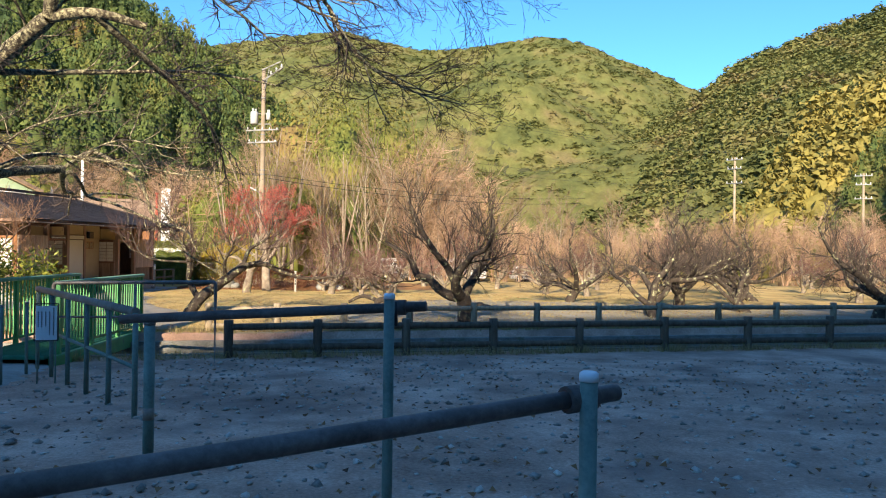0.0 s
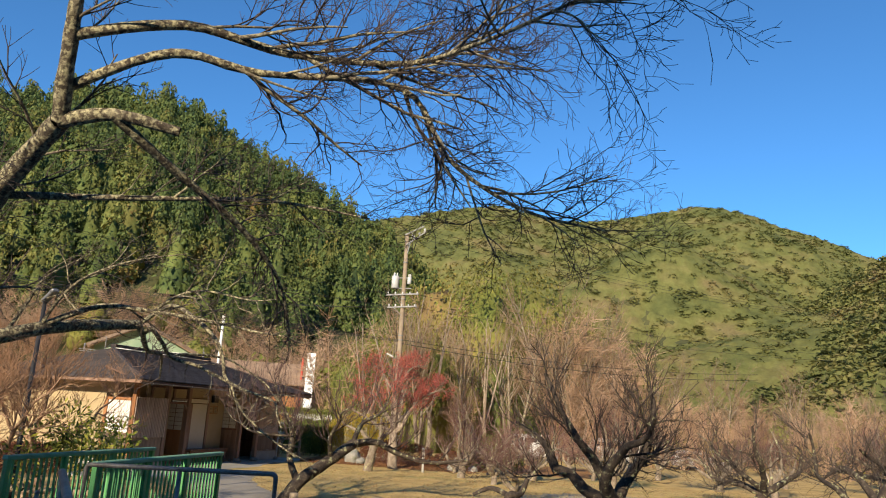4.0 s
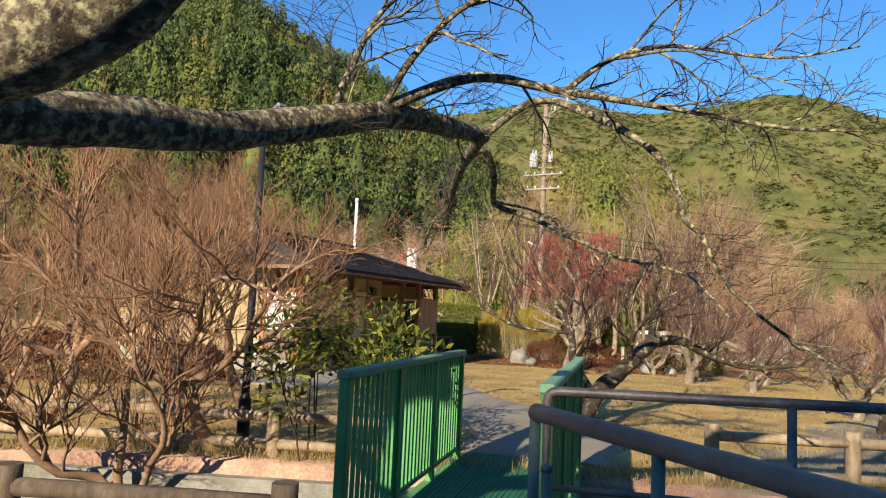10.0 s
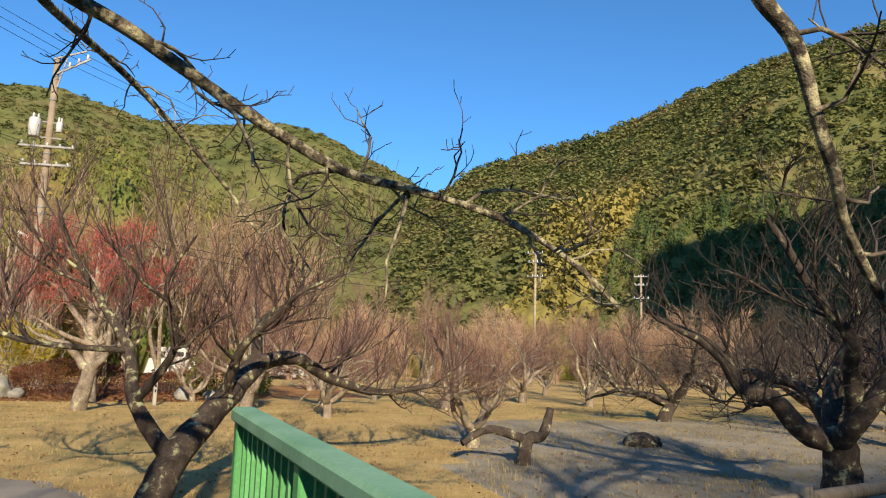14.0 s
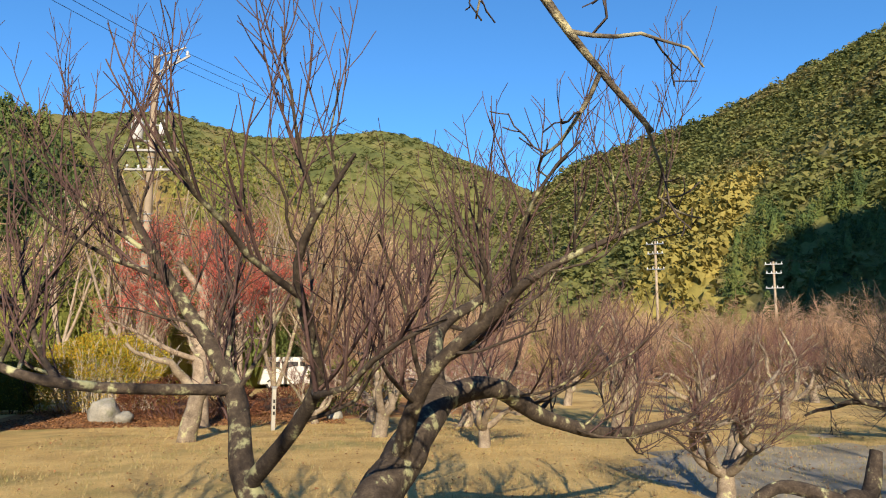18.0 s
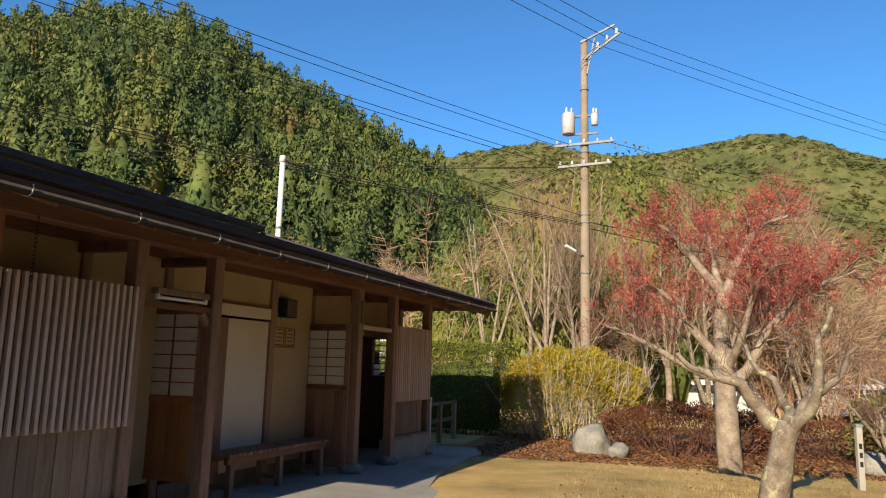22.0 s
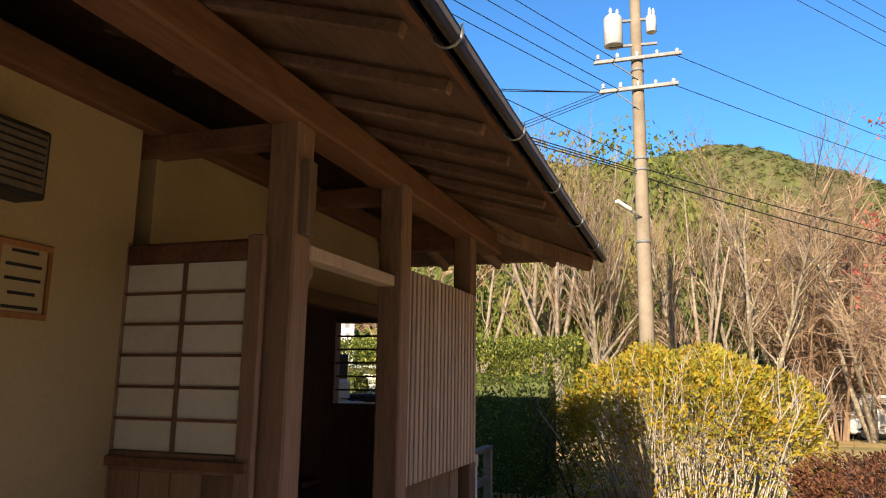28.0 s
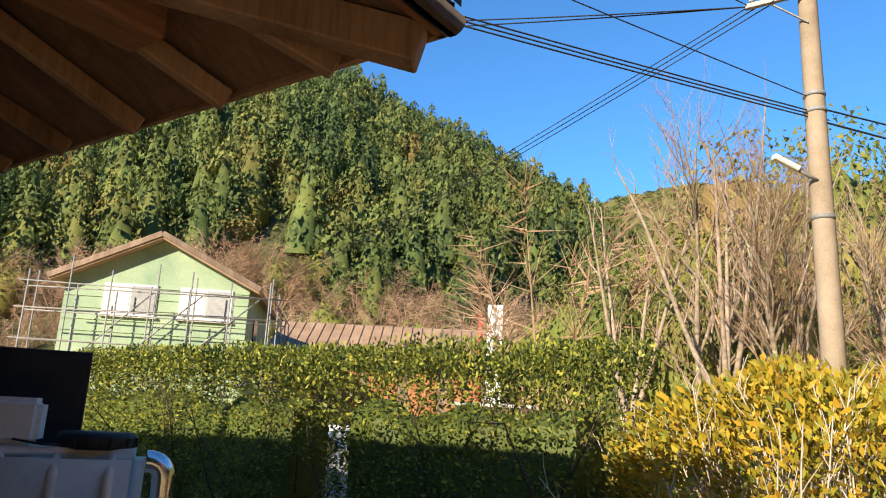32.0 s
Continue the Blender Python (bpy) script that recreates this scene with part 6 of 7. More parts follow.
# Small pale trees by the fence, tall bare trees behind the hedge
for k, (x, y, s) in enumerate(((3.75, -6.1, 1.05), (4.0, -5.4, 1.0), (1.6, -5.5, 1.1), (-0.4, -4.6, 1.0), (2.4, -2.6, 1.0))):
    if k < 2:
        t = bare_tree("small_plum_tree", plum(81 + k, 3.3, 2.6, 4, 0.9, 0.07, 1.35, 0.45), (0, 0, 0), "bark_tan", "twig_tan", "slender pale leafless tree beside the log fence", group="small trees by the fence")
        t.matrix_basis = at_tree(x, y, 40 * k, s)
        slim = (slim, t) if k else t
    else:
        copy_thing(slim[k % 2], at_tree(x, y, 77 * k, s))
BACK = "tall bare trees behind the hedge"
tall = [bare_tree("bare_tree", tall_tree(101 + k, 9.5, 0.13, 0.9, 2 + k % 2), (0, 0, 0), "bark_pale", "twig_brown", "tall leafless tree with a pale stem", group=BACK) for k in range(4)]
spots = ((-1.5, 33, 1.0), (1.0, 31, 0.9), (4.0, 33, 0.85), (6.5, 36, 1.0), (8.5, 41, 1.25), (3.0, 40, 1.15), (-3.5, 37, 0.8), (11, 38, 0.95), (14, 44, 1.0), (-6.5, 45, 0.75), (5.5, 47, 1.2), (0.5, 44, 1.05), (10.5, 48, 1.25), (17, 50, 1.0), (-10, 52, 0.7), (22, 52, 0.85), (28, 55, 0.8), (13, 54, 1.1), (34, 50, 0.8), (-16, 50, 0.7))
for k, (x, y, s) in enumerate(spots):
    m = at_tree(x, y, 67 * k, s)
    if k < 4:
        tall[k].matrix_basis = m
    else:
        copy_thing(tall[k % 4], m)


# ==== hedge and shrubs ====
def leaves_on(rng, n, inside, outline, size, long=1.8):
    """n small pointed leaves, near the surface of a rounded body. outline(): a place and its outward way."""
    v, f = [], []
    for _ in range(n):
        p, out = outline(rng)
        out = Vector(out)
        p = Vector(p) - out * abs(rng.gauss(0, inside))
        d = (out + Vector((rng.gauss(0, 0.7), rng.gauss(0, 0.7), rng.gauss(0.2, 0.7)))).normalized()
        w = d.cross(Vector((rng.gauss(0, 1), rng.gauss(0, 1), rng.gauss(0, 1)))).normalized()
        s = size * rng.uniform(0.6, 1.3)
        i = len(v)
        v += [(p - d * s * 0.2)[:], (p + d * s * long * 0.45 + w * s * 0.4)[:], (p + d * s * long)[:], (p + d * s * long * 0.45 - w * s * 0.4)[:]]
        f.append((i, i + 1, i + 2, i + 3))
    return np.array(v), np.array(f)


def dome(sx, sy, sz, bumps=0.12, seed=0, thin=0.3):
    def at(rng):
        while True:
            o = Vector((rng.gauss(0, 1), rng.gauss(0, 1), rng.gauss(0, 1))).normalized()
            if o.z > -0.35:
                break
        if o.z < 0.2 and rng.random() < thin:
            return at(rng)
        k = 1 + bumps * noise.noise(o * 2.2 + Vector((seed, 0, 0))) * 2
        return (o.x * sx * k, o.y * sy * k, max(0.02, sz * (0.35 + 0.65 * o.z * k) if o.z > 0 else sz * 0.35 * (1 + o.z * 2.5))), o
    return at


def shrub(name, x, y, sx, sy, sz, n, size, leaf, label, stems=0, stem_mat="twig_pale", core="redbush", seed=1, group="", inside=0.1, thin=0.3):
    t = thing(name, x, y, land(x, y), label=label, category="shrub", group=group)
    rng = random.Random(seed)
    part("foliage", np_mesh("foliage", *leaves_on(rng, n, inside, dome(sx, sy, sz, 0.14, seed, thin), size)), M[leaf], t)
    g = Growth(seed)
    for _ in range(stems):
        a, q = rng.uniform(0, 6.283), rng.uniform(0.15, 0.6)
        d = Vector((math.cos(a) * sx * 0.75, math.sin(a) * sy * 0.75, sz * rng.uniform(0.6, 1.0)))
        q *= 1.5
        d = Vector((d.x * 0.45, d.y * 0.45, d.z))
        pts = g.run((math.cos(a) * q * sx * 0.8, math.sin(a) * q * sy * 0.8, -0.05), d, d.length * 0.98, 6, 0.1, 0.03)
        rad = g.add(pts, 0.013, 0.004, "branch")
        g.sprout(pts, rad, [(0.14, 0.3, 0.6, 0.12, 0.2, 3, "twig")], 0, 0.3)
    if stems:
        tagged(part("stem", tube_mesh("stem", g.branches + g.twigs, 4), M[stem_mat], t), kind="stuff")
    return t


shrub("azalea_bush", 2.35, 17.0, 1.75, 1.35, 2.0, 26000, 0.036, "yellowbush", "large azalea bush with yellow leaves and bleached stems", 190, "twig_white", seed=4, inside=0.16, thin=0.6)
shrub("russet_shrub", 4.75, 14.7, 1.75, 0.95, 0.95, 18000, 0.026, "redbush", "low clipped russet-brown shrub", 40, "twig_red", seed=6)
shrub("russet_shrub", 7.3, 15.6, 1.1, 0.8, 0.7, 4000, 0.035, "redbush", "low clipped russet-brown shrub", 20, "twig_red", seed=8)
shrub("olive_bush", 8.8, 15.0, 1.2, 1.0, 1.35, 6000, 0.05, "greenbush", "rounded olive green bush on the lawn", 20, "twig", seed=9)
shrub("russet_shrub", -3.6, -0.4, 1.5, 0.9, 0.95, 7000, 0.045, "redbush", "low clipped russet-brown shrub", 30, "twig_red", seed=12)
shrub("russet_shrub", -1.9, 1.5, 1.1, 0.7, 0.8, 5000, 0.045, "redbush", "low clipped russet-brown shrub", 20, "twig_red", seed=13)
# Evergreen clump with bare canes by the bridge
t = thing("nandina_bush", 5.15, -5.1, land(5.15, -5.1), label="dark evergreen clump on thin bare canes by the bridge", category="shrub")
rng = random.Random(31)
g = Growth(31)
pl = []
for k in range(13):
    a = rng.uniform(0, 6.283)
    pts = g.run((0.3 * math.cos(a), 0.22 * math.sin(a), -0.6), (0.25 * math.cos(a), 0.25 * math.sin(a), 1), rng.uniform(1.6, 2.2), 6, 0.06, 0.02)
    g.add(pts, 0.012, 0.006, "branch")
    pl += [(pts[-1], 0.42), (pts[-2], 0.3)]
tagged(part("cane", tube_mesh("cane", g.branches, 5), M["twig_dark"], t), kind="stuff")


def on_clumps(rng):
    c, r = pl[rng.randrange(len(pl))]
    o = Vector((rng.gauss(0, 1), rng.gauss(0, 1), rng.gauss(0, 1))).normalized()
    return (c + o * r * rng.random() ** 0.4)[:], o


part("leaves", np_mesh("leaves", *leaves_on(rng, 2600, 0.02, on_clumps, 0.05, 2.2)), M["hedge"], t, "glossy dark green leaflets")


def hedge_run(name, a, b, width, height, n, label, gap=None):
    a, b = Vector(a), Vector(b)
    t = thing(name, a.x, a.y, land(a.x, a.y), label=label, category="hedge")
    d = b - a
    u = d.normalized()
    side = Vector((-u.y, u.x))
    rng = random.Random(19)

    def surface(rng):
        while True:
            s = rng.random()
            k = rng.random()
            top = k < 0.25
            w = rng.uniform(-1, 1) if top else rng.choice((-1, 1))
            z = height if top else height * rng.random()
            if gap and abs(s - gap[0]) < gap[1] * (0.6 + 0.5 * noise.noise((z * 3, s * 20, 0))) and gap[2] < z < gap[3]:
                continue
            q = a.xy - a.xy + d.xy * s + side * (w * width / 2)
            bump = 0.12 * noise.noise((s * d.length * 1.3, z * 1.7, w * 2))
            o = Vector((side.x * w * (0 if top else 1), side.y * w * (0 if top else 1), 1.0 if top else 0.15))
            o.normalize()
            return (q.x + o.x * bump, q.y + o.y * bump, z + (bump if top else 0)), o

    part("foliage", np_mesh("foliage", *leaves_on(rng, n, 0.14, surface, 0.027, 1.6)), M["hedge"], t)
    g = Growth(8)
    for k in range(int(d.length * 7)):
        s = rng.random()
        if gap and abs(s - gap[0]) < gap[1] * 0.5:
            continue
        q = d.xy * s + side * rng.uniform(-width * 0.3, width * 0.3)
        pts = g.run((q.x, q.y, -0.05), (rng.gauss(0, 0.2), rng.gauss(0, 0.2), 1), height * 0.9, 5, 0.12, 0.0)
        rad = g.add(pts, 0.014, 0.005, "branch")
        g.sprout(pts, rad, [(0.2, 0.4, 0.8, 0.12, 0.1, 3, "twig")], 0, 0.1)
    tagged(part("stem", tube_mesh("stem", g.branches + g.twigs, 4), M["twig"], t), kind="stuff")
    for lo, hi in ((0.035, gap[0] - gap[1]), (gap[0] + gap[1], 0.97)):
        bm = bmesh.new()
        n = int((hi - lo) * d.length * 4)
        rings = []
        for i in range(n + 1):
            q = d.xy * (lo + (hi - lo) * i / n)
            ring = []
            for sw, zz in ((-1, 0.1), (-1, 0.8), (-0.8, 1.5), (0.0, 1.62), (0.8, 1.5), (1, 0.8), (1, 0.1)):
                k = width * 0.27 * sw * (1 + 0.5 * noise.noise((i * 0.7, zz * 2, sw)))
                ring.append(bm.verts.new((q.x + side.x * k, q.y + side.y * k, zz * (1 + 0.1 * noise.noise((i * 0.6, zz, 5))))))
            rings.append(ring)
        for r0, r1 in zip(rings, rings[1:]):
            for i in range(6):
                bm.faces.new((r0[i], r0[i + 1], r1[i + 1], r1[i]))
        bm.faces.new(rings[0])
        bm.faces.new(rings[-1][::-1])
        part("inner_growth", bm, M["hedge"], t, "dense dark inner growth")
    return t


hedge_run("clipped_hedge", (1.0, 16.5), (-9.5, 17.9), 1.0, 2.1, 105000, "tall clipped evergreen hedge with a thin patch", (0.27, 0.035, 0.0, 1.15))


# ==== things on and about the house ====
def at_house(name, w, u, z, label, category, group="", rz=0.0):
    t = new(name)
    t.matrix_basis = in_house(w, u, z, rz)
    return tagged(t, label, category, group)


bench = at_house("bench", 0.32, 7.75, 0.125, "long dark slatted wooden bench along the wall", "bench")
for k, u in enumerate(np.arange(-1.05, 1.05, 0.062)):
    box("slat", -0.2, 0.21 + 0.004 * (k % 3), u, u + 0.046, 0.44, 0.475, M["timber"], bench, 0.003)
for w in (-0.15, 0.15):
    box("beam", w - 0.03, w + 0.03, -1.04, 1.04, 0.36, 0.44, M["timber_h"], bench, 0.004)
for u in (-0.95, 0.0, 0.95):
    for w in (-0.14, 0.14):
        box("leg", w - 0.035, w + 0.035, u - 0.035, u + 0.035, 0.0, 0.36, M["timber"], bench, 0.004)
    box("stretcher", -0.12, 0.12, u - 0.02, u + 0.02, 0.08, 0.13, M["timber"], bench, 0.003)

spk = at_house("loudspeaker", 0.0, 8.3, 2.22, "small dark box loudspeaker mounted on the wall", "loudspeaker")
box("case", 0.01, 0.15, -0.13, 0.13, 0.0, 0.25, M["black"], spk, 0.009)
box("grille", 0.15, 0.156, -0.11, 0.11, 0.02, 0.23, M["gutter"], spk, 0.002, "brown slotted grille")
for k in range(7):
    box("slot", 0.156, 0.159, -0.1, 0.1, 0.04 + 0.028 * k, 0.048 + 0.028 * k, M["black"], spk, 0)
box("bracket", 0.0, 0.02, -0.05, 0.05, -0.03, 0.28, M["steel"], spk, 0.003)


def notice(w, u, z, width, height, label, lines=6, m="paper", rz=0.0, group=""):
    t = at_house("paper_notice", w, u, z, label, "notice", group, rz)
    box("sheet", 0.0, 0.004, -width / 2, width / 2, 0, height, M[m], t, 0)
    for k in range(lines):
        zz = height * (0.88 - 0.75 * k / max(1, lines - 1))
        half = width * (0.4 if k % 3 else 0.3)
        box("text_line", 0.004, 0.0055, -half, half, zz - 0.006, zz + 0.006, M["black"], t, 0)
    return t


WALLN = "notices on the wall"
for u in (8.24, 8.5):
    n = notice(0.0, u, 1.82, 0.19, 0.27, "small brown notice card in a wooden frame", 5, "plaster", group=WALLN)
    for z in (0.0, 0.255):
        box("frame_bar", 0.0, 0.012, -0.115, 0.115, z - 0.004, z + 0.019, M["board_orange"], n, 0.002)
    for u2 in (-0.115, 0.1):
        box("frame_bar", 0.0, 0.012, u2, u2 + 0.015, 0.015, 0.255, M["board_orange"], n, 0.002)
for w, wd in ((-2.38, 0.36), (-1.42, 0.27)):
    notice(w, 11.996, 1.42, wd, 0.28, "white paper notice pinned to dark boards inside", 6, "white", -90.0, "notices inside the entrance")

fl = at_house("fluorescent_lamp", 0.68, 5.52, 2.2, "wall-mounted fluorescent tube in a brown housing", "lamp")
box("housing", 0.005, 0.1, -0.36, 0.36, 0.03, 0.09, M["board_grey"], fl, 0.006)
pipe("tube", [(0.06, -0.31, 0.0), (0.06, 0.31, 0.0)], 0.016, M["ceramic"], fl, 10, "white unlit glass tube")
for u in (-0.33, 0.33):
    box("holder", 0.04, 0.08, u - 0.015, u + 0.015, -0.02, 0.03, M["white"], fl, 0.003)

rp = at_house("downpipe", 0.74, 11.84, 0.1, "slim white plastic downpipe at the screen's corner", "pipe")
pipe("pipe_run", [(0, 0, 0.0), (0, 0, 0.95)], 0.024, M["white"], rp)
part("pipe_collar", lathe_bm([(0.032, 0.9), (0.032, 0.97), (0.026, 0.98)], 10), M["white"], rp)

rail = at_house("wooden_handrail", 0.12, 12.95, 0.1, "low weathered wooden handrail beside the screen's end", "railing")
beam("top_rail", (0.0, -0.1, 0.76), (-0.08, 1.95, 0.76), 0.1, 0.05, M["board_grey"], rail, 0.008)
beam("lower_rail", (0.0, 0.0, 0.42), (-0.08, 1.9, 0.42), 0.04, 0.08, M["board_grey"], rail, 0.006)
for k in range(3):
    beam("post", (-0.04 * k, 0.05 + 0.92 * k, -0.05), (-0.04 * k, 0.05 + 0.92 * k, 0.74), 0.09, 0.09, M["log"], rail, 0.008)

wp2 = at_house("white_stake", 0.05, 2.75, 0.0, "short white plastic stake beside the bay", "post")
pipe("shaft", [(0, 0, 0.0), (0, 0, 0.84)], 0.045, M["white"], wp2, 12)
part("cap", lathe_bm([(0.05, 0.83), (0.05, 0.86), (0.02, 0.87)], 12), M["white"], wp2)

# Water tank, case, flue and panel at the far end, set askew
TX, TY, TR = -0.72, 13.85, 48.0


def by_tank(x, y, z):
    c, d = math.cos(radians(TR)), math.sin(radians(TR))
    return TX + x * c - y * d, TY + x * d + y * c, z, TR


tank = thing("water_tank", *by_tank(0, 0, 0.1), "yellowed plastic water tank with moulded ribs and dark lid", "tank")
bm = box_bm(-1.0, 0.0, 0.0, 0.36, 0.0, 1.3, 0.0)
bmesh.ops.bevel(bm, geom=list(bm.edges), offset=0.05, segments=4, affect="EDGES")
for f in bm.faces:
    f.smooth = True
part("tank_body", bm, M["tank"], tank)
for k in range(4):
    x = -0.86 + 0.24 * k
    pipe("rib", rounded([(x, -0.008, 0.05), (x, -0.008, 1.2), (x, 0.12, 1.3)], 0.07), 0.024, M["tank"], tank)
lid = part("lid", lathe_bm([(0.15, 1.29), (0.18, 1.3), (0.18, 1.355), (0.17, 1.37), (0.05, 1.375)], 24), M["black"], tank, "black screw lid")
lid.matrix_basis = Matrix.Translation((-0.23, 0.18, 0))
for k in range(12):
    r = box("lid_grip", 0.177, 0.19, -0.02, 0.02, 1.305, 1.35, M["black"], lid, 0.003)
    r.matrix_basis = Matrix.Rotation(k * math.pi / 6, 4, "Z")
flue = thing("flue_elbow", *by_tank(0.1, 0.14, 0.1), "bright steel flue bending down beside the tank", "flue")
pipe("flue_run", rounded([(-0.09, 0.0, 1.24), (0.0, 0.0, 1.24), (0.0, 0.0, 0.0)], 0.085, 9), 0.055, M["chrome"], flue, 18)
for z in (1.02, 0.7):
    part("seam", lathe_bm([(0.059, z), (0.059, z + 0.03)], 18), M["chrome"], flue)
case = thing("white_case", *by_tank(-0.68, 0.16, 1.4), "white plastic case standing on the tank", "box")
bm = box_bm(-0.2, 0.2, -0.1, 0.1, 0.0, 0.22, 0.0)
bmesh.ops.bevel(bm, geom=list(bm.edges), offset=0.03, segments=3, affect="EDGES")
part("shell", bm, M["white"], case)
pipe("cable", spline([(0.1, -0.1, 0.03), (0.24, -0.13, 0.012), (0.32, -0.08, 0.012), (0.24, -0.02, 0.012)]), 0.006, M["wire"], case, 6)
blk = thing("black_panel", *by_tank(-0.34, 0.42, 0.1), "matt black board panel standing behind the tank", "panel")
box("board", -1.5, 0.0, 0.0, 0.03, 0.0, 1.77, M["black"], blk, 0.004)
for x in (-1.45, -0.75, -0.06):
    box("batten", x, x + 0.05, 0.03, 0.07, 0.0, 1.72, M["black"], blk, 0.004)

# Vent pipe standing behind the house
vent = thing("vent_pipe", -3.6, 13.52, land(-3.6, 13.52), label="tall white vent pipe standing behind the roof", category="pipe")
pipe("vent_run", [(0, 0, -0.1), (0, 0, 5.95)], 0.06, M["white"], vent, 14)
part("cap", lathe_bm([(0.075, 5.9), (0.075, 6.02), (0.06, 6.05), (0.02, 6.055)], 14), M["white"], vent)
for z in (2.0, 4.4):
    part("collar", lathe_bm([(0.068, z), (0.068, z + 0.06)], 14), M["steel"], vent)


# ==== garden details ====
for k, (x, y, sx, sy, sz) in enumerate(((3.05, 13.9, 0.34, 0.28, 0.36), (3.55, 13.55, 0.2, 0.17, 0.17), (7.6, 13.3, 0.3, 0.25, 0.24), (8.3, 13.7, 0.22, 0.2, 0.16))):
    r = part("boulder", lump_bm(sx, sy, sz, 20 + k, 3, 0.3), M["stone"])
    r.matrix_basis = pose(x, y, land(x, y) + sz * 0.45, 0, 0, 40 * k)
    tagged(r, "rough grey boulder in the leaf litter", "rock", "boulders by the shrubs")
wp = thing("marker_post", 6.9, 11.15, land(6.9, 11.15), 12.0, "short slim grey post with a flat cap", "post")
box("shaft", -0.04, 0.04, -0.04, 0.04, -0.1, 0.84, M["concrete"], wp, 0.006)
box("cap", -0.05, 0.05, -0.05, 0.05, 0.84, 0.88, M["steel"], wp, 0.006)
for k in range(3):
    box("text_bar", -0.02, 0.02, -0.043, -0.04, 0.55 - 0.12 * k, 0.62 - 0.12 * k, M["black"], wp, 0)
lamp = thing("lamp_post", 4.0, -5.0, land(4.0, -5.0), label="slim dark steel lamp post with a small head", category="street lamp")
part("pole", lathe_bm([(0.07, -0.1), (0.07, 0.5), (0.045, 0.55), (0.035, 3.6)], 12), M["black"], lamp)
beam("lamp_head", (-0.02, 0.0, 3.6), (0.3, -0.12, 3.8), 0.13, 0.08, M["steel"], lamp, 0.02, "slanted grey lamp head")
part("cap", lathe_bm([(0.045, 3.58), (0.05, 3.66), (0.02, 3.7)], 10), M["black"], lamp)


def strip(name, pts, width, m, label, category, lift):
    """A way that follows the ground, with ragged edges."""
    q = spline(pts, 14)
    v, f = [], []
    for i, p in enumerate(q):
        d = (q[min(i + 1, len(q) - 1)] - q[max(i - 1, 0)]).normalized()
        n = Vector((-d.y, d.x, 0))
        for k in range(7):
            o = (k / 6 - 0.5) * width * (1 + 0.25 * noise.noise((i * 0.35, k, 2.0)))
            c = p + n * o
            v.append((c.x, c.y, land(c.x, c.y) + lift - (0.05 if k in (0, 6) else 0)))
    for i in range(len(q) - 1):
        for k in range(6):
            f.append((i * 7 + k, i * 7 + k + 1, i * 7 + k + 8, i * 7 + k + 7))
    me = smooth(mesh_of(name, v, f))
    me.materials.append(M[m])
    ob = tagged(new(name, me), label, category, kind="structure")
    return ob


strip("footpath", [(7.07, -4.2, 0), (6.9, -2.6, 0), (5.9, -0.6, 0), (4.4, 1.2, 0), (3.2, 3.2, 0), (2.6, 5.0, 0)], 1.9, "path", "worn earth footpath from bridge to house", "path", 0.045)
strip("yard_path", [(8.3, -13.5, 0), (7.9, -11.0, 0), (7.3, -9.2, 0), (7.07, -8.1, 0)], 1.7, "concrete", "pale concrete ramp up to the bridge", "path", 0.05)

# Brook: stone banks and shallow water
for vv, name, face in ((-6.9, "bank_south", 1), (-4.92, "bank_north", -1)):
    bank = thing(name, 8.0, vv, 0.0, label="mossy stone wall along the brook", category="bank wall", kind="structure")
    protos = [lump_bm(0.27, 0.14, 0.17, 50 + k, 2, 0.35) for k in range(4)]
    shapes = []
    for b in protos:
        me = bpy.data.meshes.new("stone")
        b.to_mesh(me)
        b.free()
        me.materials.append(M["stone"])
        shapes.append(me)
    rs = random.Random(61)
    for row in range(4):
        for k in range(36):
            x = -4.0 + 0.46 * k + 0.23 * (row % 2)
            o = part("stone", shapes[rs.randrange(4)], None, bank)
            o.matrix_basis = pose(x, BANK * x + face * 0.03, -0.9 + 0.27 * row, 0, 0, math.degrees(math.atan(BANK)) + rs.uniform(-8, 8)) @ Matrix.Scale(rs.uniform(0.85, 1.1), 4)
    wall = mesh_of("bank_core", [(-12, -12 * BANK, -1.1), (36, 36 * BANK, -1.1), (36, 36 * BANK, 0.1), (-12, -12 * BANK, 0.1)], [(0, 1, 2, 3)])
    bm = bmesh.new()
    bm.from_mesh(wall)
    bmesh.ops.solidify(bm, geom=list(bm.faces), thickness=0.12 * face)
    part("bank_core", bm, M["stone"], bank)
w0, w1 = -30.0, 60.0
me = mesh_of("water", [(w0, -6.8 + BANK * (w0 - 8), -0.88), (w1, -6.8 + BANK * (w1 - 8), -0.88), (w1, -5.0 + BANK * (w1 - 8), -0.88), (w0, -5.0 + BANK * (w0 - 8), -0.88)], [(0, 1, 2, 3)])
me.materials.append(M["water"])
tagged(new("water", me), "shallow dark water in the brook", "water", kind="structure")


# ==== signs ====
def writing(text, size, m, parent, place):
    cu = bpy.data.curves.new("lettering", "FONT")
    cu.body, cu.size, cu.align_x, cu.align_y = text, size, "CENTER", "CENTER"
    cu.extrude = 0.0015
    cu.materials.append(M[m])
    ob = new("lettering", cu)
    ob.parent = parent
    ob.matrix_basis = Matrix.Translation(place) @ pose(0, 0, 0, 90, 0, 0)
    return ob


